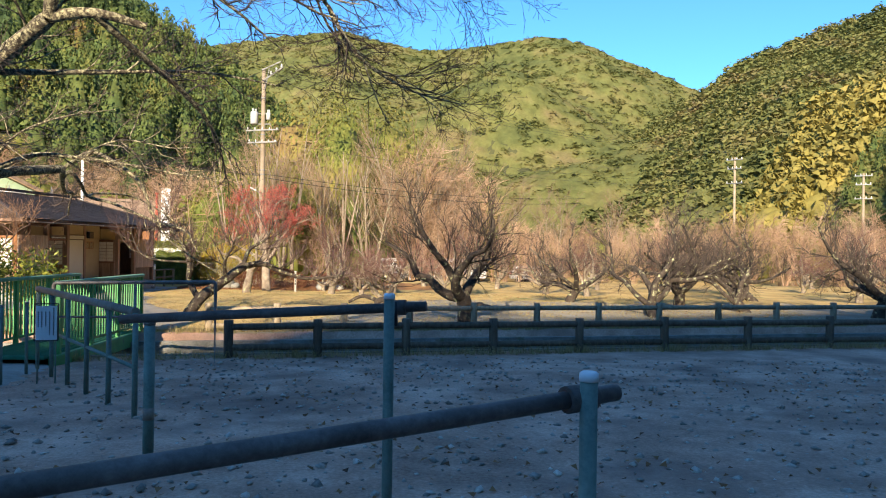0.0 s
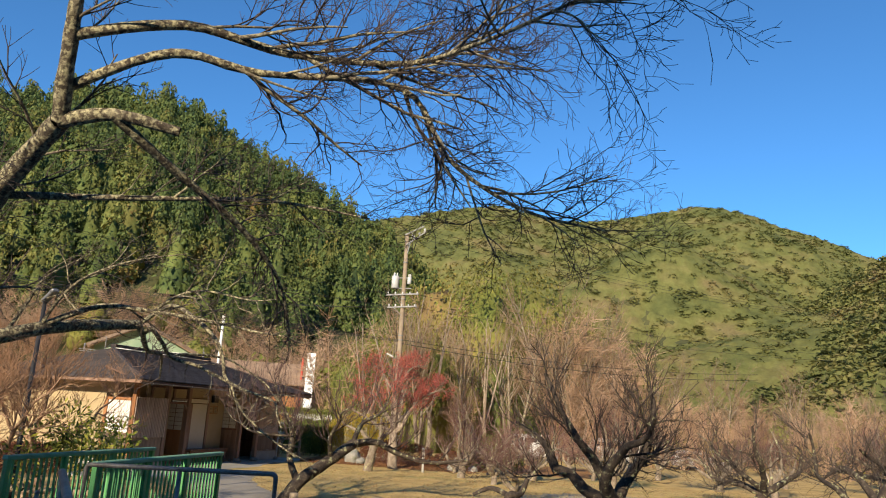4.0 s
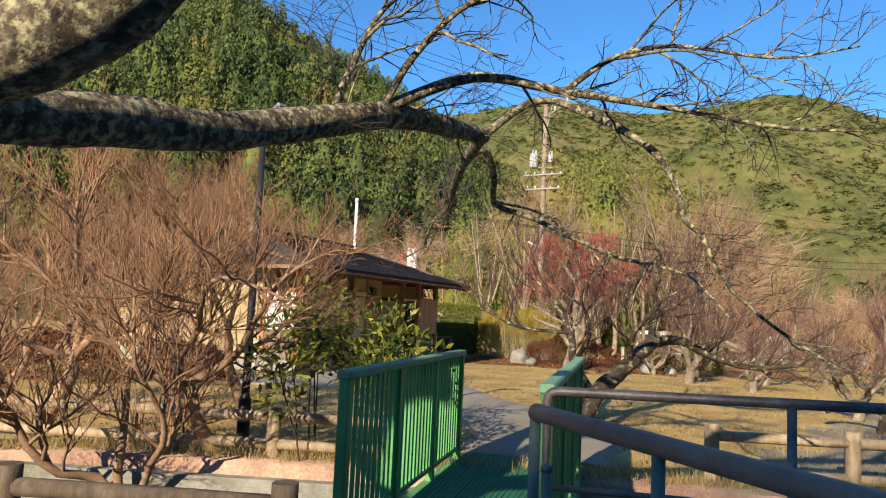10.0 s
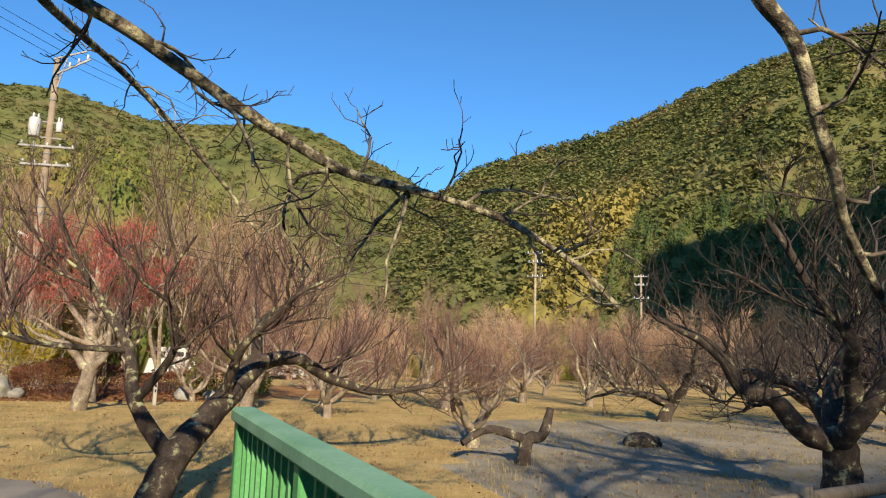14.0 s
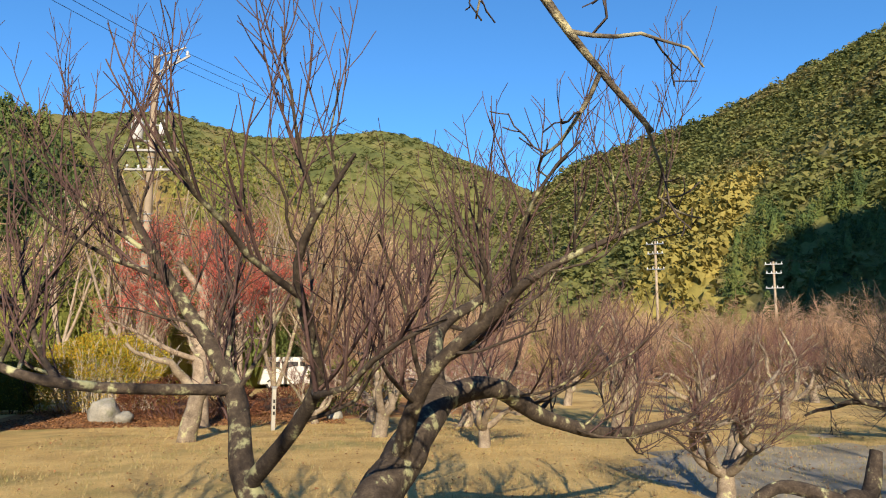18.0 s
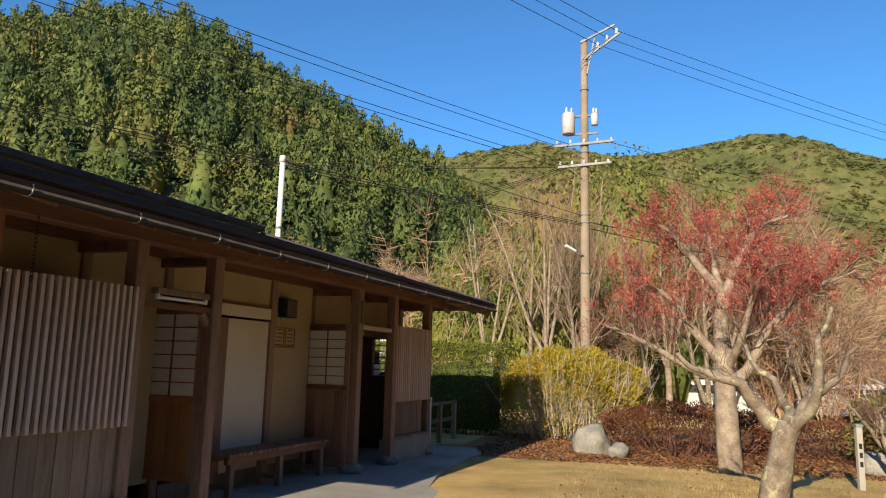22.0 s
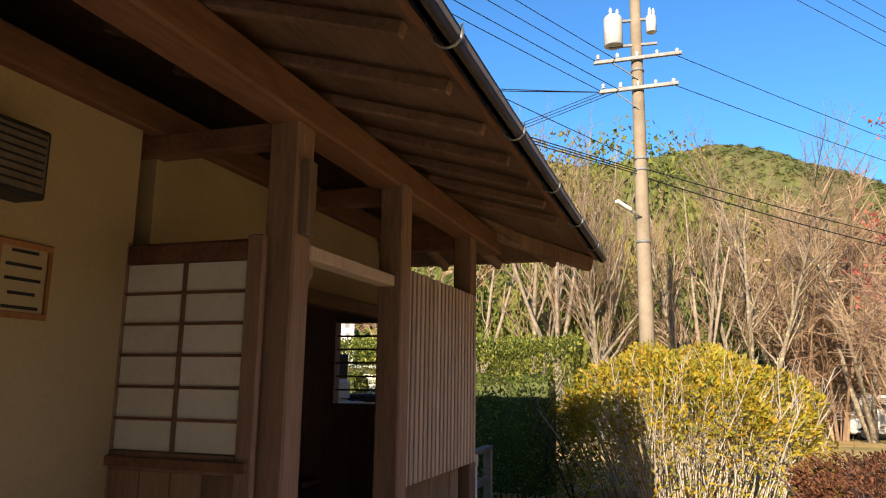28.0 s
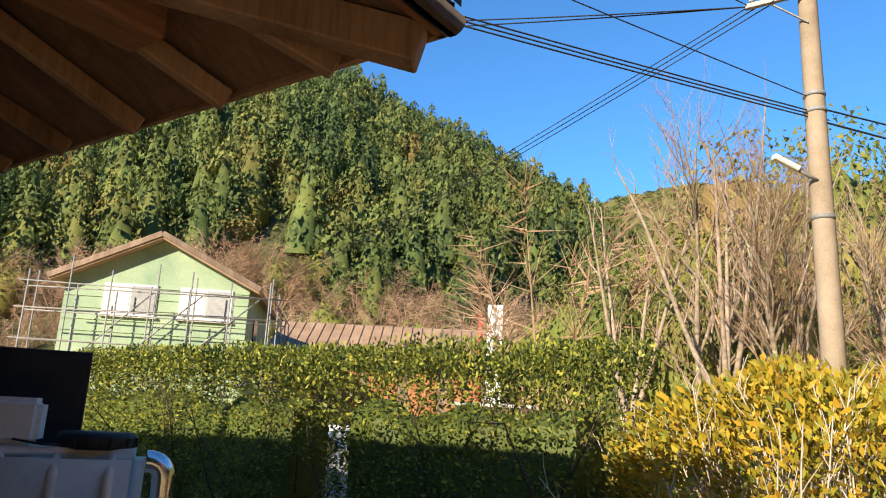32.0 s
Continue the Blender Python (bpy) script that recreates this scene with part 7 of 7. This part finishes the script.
ps = thing("parking_sign", 22.2, -7.7, land(22.2, -7.7) + 0.12, -35.0, "white parking sign with black and blue characters", "sign")
box("board", -0.5, 0.5, -0.012, 0.012, 1.0, 1.62, M["sign_white"], ps, 0.004)
for x in (-0.28, 0.28):
    pipe("post", [(x, 0.035, -0.25), (x, 0.035, 1.5)], 0.025, M["black"], ps)
writing("洞", 0.28, "black", ps, (-0.28, -0.016, 1.42))
writing("専用", 0.2, "ink_blue", ps, (-0.2, -0.016, 1.16))
nb = thing("notice_board", 8.8, -9.68, land(8.8, -9.68), 20.0, "white notice board with vertical lines of black writing", "sign")
nb.scale = (0.65, 1.0, 0.91)
box("board", -0.19, 0.19, -0.012, 0.012, 0.6, 1.1, M["sign_white"], nb, 0.003)
for a, b in (((-0.21, 0.61), (0.21, 0.61)), ((-0.21, 1.13), (0.21, 1.13)), ((-0.21, 0.61), (-0.21, 1.13)), ((0.21, 0.61), (0.21, 1.13))):
    beam("border", (a[0], -0.004, a[1]), (b[0], -0.004, b[1]), 0.026, 0.016, M["black"], nb, 0.002)
rs = random.Random(3)
for x in (0.13, 0.06, -0.01, -0.08, -0.14):
    z = 1.07 - (0.05 if x < 0.1 else 0)
    while z > 0.7 + (0.0 if x > 0 else 0.12):
        h = rs.uniform(0.016, 0.024)
        box("character_bar", x - 0.011, x + 0.011, -0.0145, -0.012, z - h, z, M["black"], nb, 0)
        z -= h + 0.008
for x in (-0.16, 0.16):
    pipe("leg", [(x, 0.03, -0.1), (x, 0.03, 1.1)], 0.014, M["pipe_green"], nb)
# Extra posts by the path's start
for k, (x, y) in enumerate(((8.35, -9.9), (8.05, -8.9), (9.3, -11.6))):
    p = thing("guide_post", x, y, land(x, y), label="plain grey-green steel post beside the path", category="post", group="steel posts by the path")
    pipe("shaft", [(0, 0, -0.1), (0, 0, 1.0)], 0.022, M["pipe_green"], p)
    part("cap", lathe_bm([(0.026, 0.99), (0.026, 1.01), (0.01, 1.02)], 10), M["pipe"], p)


# ==== buildings beyond the hedge ====
gh = thing("gable_house", -16.2, 30.2, 0.0, 37.0, "pale green gabled house wrapped in scaffolding poles", "house")
GW, GE, GA, GD = 6.2, 5.85, 7.35, 8.0
bm = bmesh.new()
prof = [(-GW, 0, -1.0), (0, 0, -1.0), (0, 0, GE), (-GW / 2, 0, GA), (-GW, 0, GE)]
fr = [bm.verts.new(p) for p in prof]
bk = [bm.verts.new((x, GD, z)) for x, _, z in prof]
bm.faces.new(fr)
bm.faces.new(bk[::-1])
for i in range(5):
    j = (i + 1) % 5
    if i not in (2, 3):
        bm.faces.new((fr[j], fr[i], bk[i], bk[j]))
bmesh.ops.recalc_face_normals(bm, faces=bm.faces)
part("wall", bm, M["wall_green"], gh)
for a, b in (((0.45, GE - 0.24), (-GW / 2, GA + 0.02)), ((-GW - 0.45, GE - 0.24), (-GW / 2, GA + 0.02))):
    bm = bmesh.new()
    v = [bm.verts.new((x, y, z)) for (x, z) in (a, b) for y in (-0.5, GD + 0.4)]
    bm.faces.new((v[0], v[1], v[3], v[2]))
    bmesh.ops.recalc_face_normals(bm, faces=bm.faces)
    bmesh.ops.solidify(bm, geom=list(bm.faces), thickness=0.14)
    part("roof", bm, M["roof_brown"], gh)
    beam("bargeboard", (a[0], -0.53, a[1] + 0.02), (b[0], -0.53, b[1] + 0.02), 0.05, 0.2, M["board_grey"], gh, 0.01)
for k in range(15):
    beam("cladding_strip", (-GW + 0.02, -0.02, 0.3 + 0.4 * k), (-0.02, -0.02, 0.3 + 0.4 * k), 0.03, 0.025, M["wall_green"], gh, 0) if 0.3 + 0.4 * k < GE else None
for x in (-4.9, -2.35):
    win = box("window", x, x + 1.8, -0.06, 0.02, 4.5, 5.6, M["white"], gh, 0.01, "white-framed window")
    for i in range(2):
        box("pane", x + 0.07 + 0.85 * i, x + 0.07 + 0.8 + 0.85 * i, -0.075, -0.06, 4.57, 5.53, M["steel"] if i else M["paper"], win, 0)
    box("sill", x - 0.06, x + 1.86, -0.14, 0.0, 4.42, 4.5, M["white"], win, 0.01)
box("window", 0.0, 0.05, 2.0, 3.1, 3.9, 4.9, M["glass_dark"], gh, 0.01)
sc = thing("scaffolding", -16.2, 30.2, 0.0, 37.0, "steel pipe scaffolding standing round the green house", "scaffolding")
rs = random.Random(9)
for x in np.linspace(-GW - 0.5, 0.9, 7):
    for y in (-1.0, -1.75):
        pipe("standard", [(x, y, -1.0), (x, y, rs.uniform(5.2, 6.3))], 0.026, M["pole_steel"], sc, 6)
for y in np.linspace(0.6, 6.5, 4):
    pipe("standard", [(1.0, y, -1.0), (1.0, y, rs.uniform(5.2, 5.9))], 0.026, M["pole_steel"], sc, 6)
for z in (1.2, 2.3, 3.4, 4.4, 5.2):
    for y in (-1.0, -1.75):
        pipe("ledger", [(-GW - 0.8, y, z + rs.uniform(-0.06, 0.06)), (1.4, y, z + rs.uniform(-0.06, 0.06))], 0.024, M["pole_steel"], sc, 6)
    pipe("ledger", [(1.0, -1.9, z), (1.0, 6.8, z + 0.05)], 0.024, M["pole_steel"], sc, 6)
for x0, x1 in ((-5.8, -3.0), (-2.6, 0.5), (-4.4, -1.4)):
    pipe("brace", [(x0, -1.03, 2.3), (x1, -1.03, 5.2)], 0.024, M["pole_steel"], sc, 6)

lb = thing("long_shed", -12.9, 43.4, 0.0, 28.6, "long low shed with a faded brown sheet roof", "building")
box("wall", -10.2, -0.2, -0.2, 4.5, -1.5, 4.25, M["board_grey"], lb, 0.02)
bm = bmesh.new()
v = [bm.verts.new(c) for c in ((-10.8, -1.2, 4.15), (0.3, -1.2, 4.15), (0.3, 2.4, 6.1), (-10.8, 2.4, 6.1), (0.3, 5.6, 4.15), (-10.8, 5.6, 4.15))]
bm.faces.new((v[0], v[1], v[2], v[3]))
bm.faces.new((v[3], v[2], v[4], v[5]))
bmesh.ops.recalc_face_normals(bm, faces=bm.faces)
bmesh.ops.solidify(bm, geom=list(bm.faces), thickness=0.12)
part("roof", bm, M["roof_brown"], lb)
for k in range(22):
    x = -10.6 + 0.51 * k
    beam("roof_seam", (x, -1.2, 4.19), (x, 2.4, 6.14), 0.04, 0.04, M["roof_brown"], lb, 0)
for k in range(5):
    box("shutter", -9.6 + 1.9 * k, -8.2 + 1.9 * k, -0.24, -0.2, 1.2, 3.7, M["board_orange"], lb, 0.01)

sg = thing("pillar_sign", -12.2, 42.4, land(-12.2, 42.4), 25.0, "tall white pillar sign with faded dark strokes", "sign")
box("pillar", -0.36, 0.36, -0.15, 0.15, -0.2, 7.6, M["sign_white"], sg, 0.02)
for k in range(6):
    box("stroke", -0.14 + 0.05 * (k % 2), 0.12 + 0.05 * (k % 2), -0.157, -0.15, 6.9 - 0.5 * k, 7.15 - 0.5 * k, M["steel"], sg, 0)
rp2 = thing("red_post", -13.25, 43.0, land(-13.25, 43.0), label="rusty red steel post beside the sign", category="post")
pipe("shaft", [(0, 0, -0.2), (0, 0, 7.2)], 0.11, M["red_paint"], rp2, 10)
part("cap", lathe_bm([(0.14, 7.17), (0.14, 7.27), (0.03, 7.31)], 10), M["red_paint"], rp2)

wh = thing("white_building", -8.6, 37.0, land(-8.6, 37.0), 14.0, "plain white building with a shallow roof", "building")
box("wall", -2.2, 2.2, 0, 5, -0.3, 2.5, M["white"], wh, 0.02)
bm = box_bm(-2.6, 2.6, -0.5, 5.4, 2.5, 2.66, 0.03)
part("roof", bm, M["steel"], wh)
for x in (-1.5, 0.4):
    w = box("window", x, x + 1.1, -0.04, 0.0, 1.0, 2.0, M["steel"], wh, 0.01)
    box("pane", x + 0.07, x + 1.03, -0.05, -0.04, 1.07, 1.93, M["glass_dark"], w, 0)


# ==== parked vehicles ====
def side_solid(profile, y0, y1, inset=0.0):
    """A body swept across from a side outline, its flanks drawn in a little at the top."""
    bm = bmesh.new()
    top = max(z for _, z in profile)
    a = [bm.verts.new((x, y0 + inset * (z / top) ** 2, z)) for x, z in profile]
    b = [bm.verts.new((x, y1 - inset * (z / top) ** 2, z)) for x, z in profile]
    n = len(profile)
    bm.faces.new(a)
    bm.faces.new(b[::-1])
    for i in range(n):
        j = (i + 1) % n
        bm.faces.new((a[j], a[i], b[i], b[j]))
    bmesh.ops.recalc_face_normals(bm, faces=bm.faces)
    bmesh.ops.bevel(bm, geom=list(bm.edges), offset=0.04, segments=2, affect="EDGES")
    return bm


def vehicle(x, y, rz, van, label):
    v = thing("van" if van else "car", x, y, land(x, y), rz, label, "van" if van else "car", "parked vehicles")
    L, Wd = (4.6, 1.7) if van else (3.9, 1.55)
    H = 1.9 if van else 1.36
    body = [(-L / 2, 0.3), (L / 2, 0.3), (L / 2, 0.85), (L / 2 - 0.25, 1.0), (L / 2 - 0.75, H - 0.08), (L / 2 - 1.0, H), (-L / 2 + 0.15, H), (-L / 2, H - 0.2)] if van else [(-L / 2, 0.28), (L / 2, 0.28), (L / 2, 0.65), (L / 2 - 0.9, 0.85), (L / 2 - 1.5, H), (-L / 2 + 0.5, H), (-L / 2 + 0.08, 0.85)]
    part("body", side_solid(body, -Wd / 2, Wd / 2, 0.12), M["car_white"], v)
    for s in (-1, 1):
        n = 3 if van else 2
        for k in range(n):
            x0 = -L / 2 + 0.35 + (L - 1.4) / n * k
            box("side_window", x0, x0 + (L - 1.4) / n - 0.12, s * (Wd / 2 - 0.085) - 0.02, s * (Wd / 2 - 0.085) + 0.02, H * 0.6, H * 0.86, M["glass_dark"], v, 0.01)
    box("rear_window", -L / 2 + (0.0 if van else 0.22), -L / 2 + (0.04 if van else 0.26), -Wd / 2 + 0.2, Wd / 2 - 0.2, H * 0.62, H * 0.88, M["glass_dark"], v, 0.01)
    beam("windscreen", (L / 2 - (0.5 if van else 1.22), 0, H * (0.57 if van else 0.68)), (L / 2 - (0.72 if van else 1.47), 0, H * 0.95), Wd - 0.4, 0.03, M["glass_dark"], v, 0.005)
    for s in (-1, 1):
        box("tail_lamp", -L / 2 - 0.015, -L / 2 + 0.05, s * (Wd / 2 - 0.16) - 0.08, s * (Wd / 2 - 0.16) + 0.08, 0.62, 0.9, M["red_paint"], v, 0.01)
        box("headlight", L / 2 - 0.05, L / 2 + 0.012, s * (Wd / 2 - 0.25) - 0.14, s * (Wd / 2 - 0.25) + 0.14, 0.6, 0.76, M["ceramic"], v, 0.01)
        for wx in (-L / 2 + 0.8, L / 2 - 0.75):
            w = part("wheel", lathe_bm([(0.2, -0.09), (0.29, -0.09), (0.3, -0.05), (0.3, 0.05), (0.29, 0.09), (0.2, 0.09)], 18), M["black"], v)
            w.matrix_basis = Matrix.Translation((wx, s * (Wd / 2 - 0.1), 0.3)) @ Matrix.Rotation(math.pi / 2, 4, "X")
            part("rim", lathe_bm([(0.19, -0.1), (0.17, -0.08), (0.05, -0.095), (0.05, 0.095), (0.17, 0.08), (0.19, 0.1)], 14), M["steel"], w)
    box("bumper", L / 2 - 0.06, L / 2 + 0.05, -Wd / 2 + 0.08, Wd / 2 - 0.08, 0.28, 0.5, M["black"] if van else M["car_white"], v, 0.02)
    box("plate", -L / 2 - 0.02, -L / 2, -0.16, 0.16, 0.5, 0.66, M["sign_white"], v, 0)
    return v


vehicle(7.6, 41.5, 4.0, True, "white van parked behind the garden")
vehicle(13.2, 42.2, 182.0, True, "white van parked behind the garden")
vehicle(19.5, 43.0, 3.0, False, "small white car parked behind the garden")
vehicle(-2.9, 20.6, 58.0, False, "small white car parked behind the hedge")


# ==== far poles and wires ====
def far_pole(x, y, h, rz):
    p = thing("utility_pole", x, y, land(x, y), rz, "distant concrete utility pole with three crossarms", "utility pole", "utility poles along the valley road")
    part("shaft", lathe_bm([(0.17, -0.3), (0.12, h)], 10), M["pole"], p)
    for z, half in ((h - 0.3, 0.9), (h - 1.3, 0.8), (h - 2.9, 0.9)):
        beam("crossarm", (-half, -0.14, z), (half, -0.14, z), 0.09, 0.09, M["steel"], p)
        for k in range(4):
            w = part("insulator", lathe_bm([(0.05, 0), (0.07, 0.04), (0.04, 0.1), (0.03, 0.2)], 7), M["ceramic"], p)
            w.matrix_basis = Matrix.Translation((-half + 0.1 + k * (2 * half - 0.2) / 3, -0.14, z + 0.05))
    return p


far_pole(43.4, 62.4, 13.4, -40.0)
far_pole(58.6, 64.6, 12.0, -30.0)


def wire(a, b, sag, r=0.012, name="overhead_wire"):
    a, b = Vector(a), Vector(b)
    pts = []
    for k in range(29):
        t = k / 28
        p = a.lerp(b, t)
        p.z -= sag * 4 * t * (1 - t)
        pts.append(p[:])
    ob = part(name, tube_mesh("wire", [(pts, [r] * len(pts))], 5), M["wire"])
    return tagged(ob, "thin black overhead wire slung from pole to pole", "wire", "overhead wires")


PX, PY = 2.13, 22.35


def away(az, s):
    return PX + s * math.sin(radians(az)), PY + s * math.cos(radians(az))


# low-voltage lines over the roof, high-voltage lines across the valley
for dx, z in ((-0.9, 8.72), (-0.45, 8.72), (-0.8, 8.0), (-0.4, 8.0)):
    x, y = away(-150, 40)
    wire((PX + dx, PY - 0.16, z), (x + dx, y, z + 0.9), 0.5, 0.009)
for k in range(3):
    x, y = away(-150, 42)
    wire((PX + 0.45 + 0.3 * k, PY - 0.1, 12.05 + 0.21 * k), (x + 0.45 + 0.4 * k, y, 13.0), 0.5, 0.01)
    wire((PX + 0.45 + 0.3 * k, PY - 0.1, 12.05 + 0.21 * k), (43.4 - 0.8 + 0.8 * k, 62.3, 13.2), 1.0, 0.009)
for k, z in enumerate((8.72, 8.0)):
    wire((PX + 0.8, PY - 0.16, z), (43.4, 62.3, 10.2 - 0.4 * k), 1.0, 0.009)
for k in range(3):
    x, y = away(-60, 46)
    wire((PX - 0.8 + 0.2 * k, PY - 0.16, 7.98), (x, y, 7.4 - 0.25 * k), 0.8, 0.009)
for k in range(2):
    x, y = away(-112, 30)
    wire((PX - 0.8, PY - 0.16, 7.98), (x, y - 0.8 * k, 9.2 + 0.2 * k), 0.85, 0.011)
for k in range(3):
    x, y = away(-140, 34)
    wire((PX - 0.1, PY - 0.1, 6.08 + 0.05 * k), (x, y, 7.6 + 0.12 * k), 0.35, 0.011)
x, y = away(-143, 34)
wire((PX - 0.1, PY - 0.1, 6.4), (x, y, 10.2), 0.3, 0.009)
wire((PX + 0.1, PY, 6.2), (24.0, 44.0, 6.6), 0.5, 0.014)
wire((PX + 0.1, PY, 6.0), (24.0, 44.0, 6.2), 0.6, 0.016)
wire((58.6, 64.6, 11.6), (43.4, 62.3, 13.0), 0.5, 0.009)
wire((58.6, 64.6, 11.6), (100.0, 52.0, 10.7), 0.7, 0.009)


# ==== loose ground cover ====
def grit(name, n, place, s0, s1, m, label, category, seed):
    """Small eight-sided stones lying on the ground."""
    rs = np.random.RandomState(seed)
    o = np.array([(1, 0, 0), (-1, 0, 0), (0, 1, 0), (0, -1, 0), (0, 0, 0.6), (0, 0, -0.6)], float)
    t = np.array([(0, 2, 4), (2, 1, 4), (1, 3, 4), (3, 0, 4), (2, 0, 5), (1, 2, 5), (3, 1, 5), (0, 3, 5)])
    v, f = [], []
    r2 = random.Random(seed)
    for k in range(n):
        x, y = place(r2)
        s = s0 + (s1 - s0) * r2.random() ** 3
        q = (o + rs.uniform(-0.3, 0.3, o.shape)) * s
        a = r2.uniform(0, 6.28)
        c, d = math.cos(a), math.sin(a)
        v.append(np.stack([x + q[:, 0] * c - q[:, 1] * d, y + q[:, 0] * d + q[:, 1] * c, land(x, y) + q[:, 2] + s * 0.15], 1))
        f.append(t + 6 * k)
    me = np_mesh(name, np.concatenate(v), np.concatenate(f))
    me.materials.append(M[m])
    return tagged(new(name, me), label, category, kind="stuff")


def in_yard(r):
    while True:
        y = -18.8 + 12.5 * r.random() ** 1.2
        x = r.uniform(9.0, 26.0)
        if brook_v(x, y) < -7.4:
            return x, y


def on_lawn(r):
    while True:
        x, y = r.uniform(0.5, 24), -4.5 + 17 * r.random() ** 1.4
        if brook_v(x, y) > -4.3 and not (x < 3.0 and 1.5 < y < 13):
            return x, y


def by_shrubs(r):
    return r.uniform(0.9, 8.5), r.uniform(12.4, 17.0)


grit("yard_pebble", 9000, in_yard, 0.008, 0.05, "pebble", "loose grey pebbles scattered over the yard", "gravel", 5)
grit("path_pebble", 1500, lambda r: (r.uniform(6.4, 8.6), r.uniform(-13.5, -8)), 0.006, 0.02, "pebble", "fine loose pebbles beside the path", "gravel", 6)


def leaf_fall(name, n, place, size, m, label, seed):
    r = random.Random(seed)
    pts = []
    for _ in range(n):
        x, y = place(r)
        pts.append(((x, y, land(x, y) + 0.012 + r.random() * 0.02), (r.gauss(0, 0.35), r.gauss(0, 0.35), 1)))
    v, f = cards(r, pts, size, 0.4)
    me = np_mesh(name, np.array(v), np.array(f))
    me.materials.append(M[m])
    return tagged(new(name, me), label, "fallen leaves", kind="stuff")


leaf_fall("fallen_leaf", 3500, in_yard, 0.028, "fallen_leaf", "dry brown leaves scattered over the gravel", 7)
leaf_fall("fallen_leaf", 16000, by_shrubs, 0.03, "fallen_leaf", "orange-brown leaf litter under the shrubs", 8)
leaf_fall("fallen_leaf", 5000, on_lawn, 0.022, "fallen_leaf", "scattered dry leaves on the lawn", 9)


def tufts(name, n, place, h, label, seed):
    r = random.Random(seed)
    v, f = [], []
    for _ in range(n):
        x, y = place(r)
        z = land(x, y) - 0.01
        for _ in range(5):
            a = r.uniform(0, 6.28)
            hh = h * r.uniform(0.5, 1.4)
            bx, by = x + r.gauss(0, 0.025), y + r.gauss(0, 0.025)
            w = 0.004
            i = len(v)
            v += [(bx - w * math.sin(a), by + w * math.cos(a), z), (bx + w * math.sin(a), by - w * math.cos(a), z), (bx + 0.7 * hh * math.cos(a), by + 0.7 * hh * math.sin(a), z + hh)]
            f.append((i, i + 1, i + 2))
    me = np_mesh(name, np.array(v), np.array(f))
    me.materials.append(M["blade"])
    return tagged(new(name, me), label, "grass", kind="stuff")


tufts("dry_grass", 22000, on_lawn, 0.05, "short dry winter grass blades on the lawn", 10)
tufts("bank_grass", 5000, lambda r: (lambda x, v: (x, v + BANK * (x - 8)))(r.uniform(-4, 24), r.choice((r.gauss(-4.55, 0.12), r.gauss(-7.25, 0.12)))), 0.16, "long dry grass along both banks", 11)
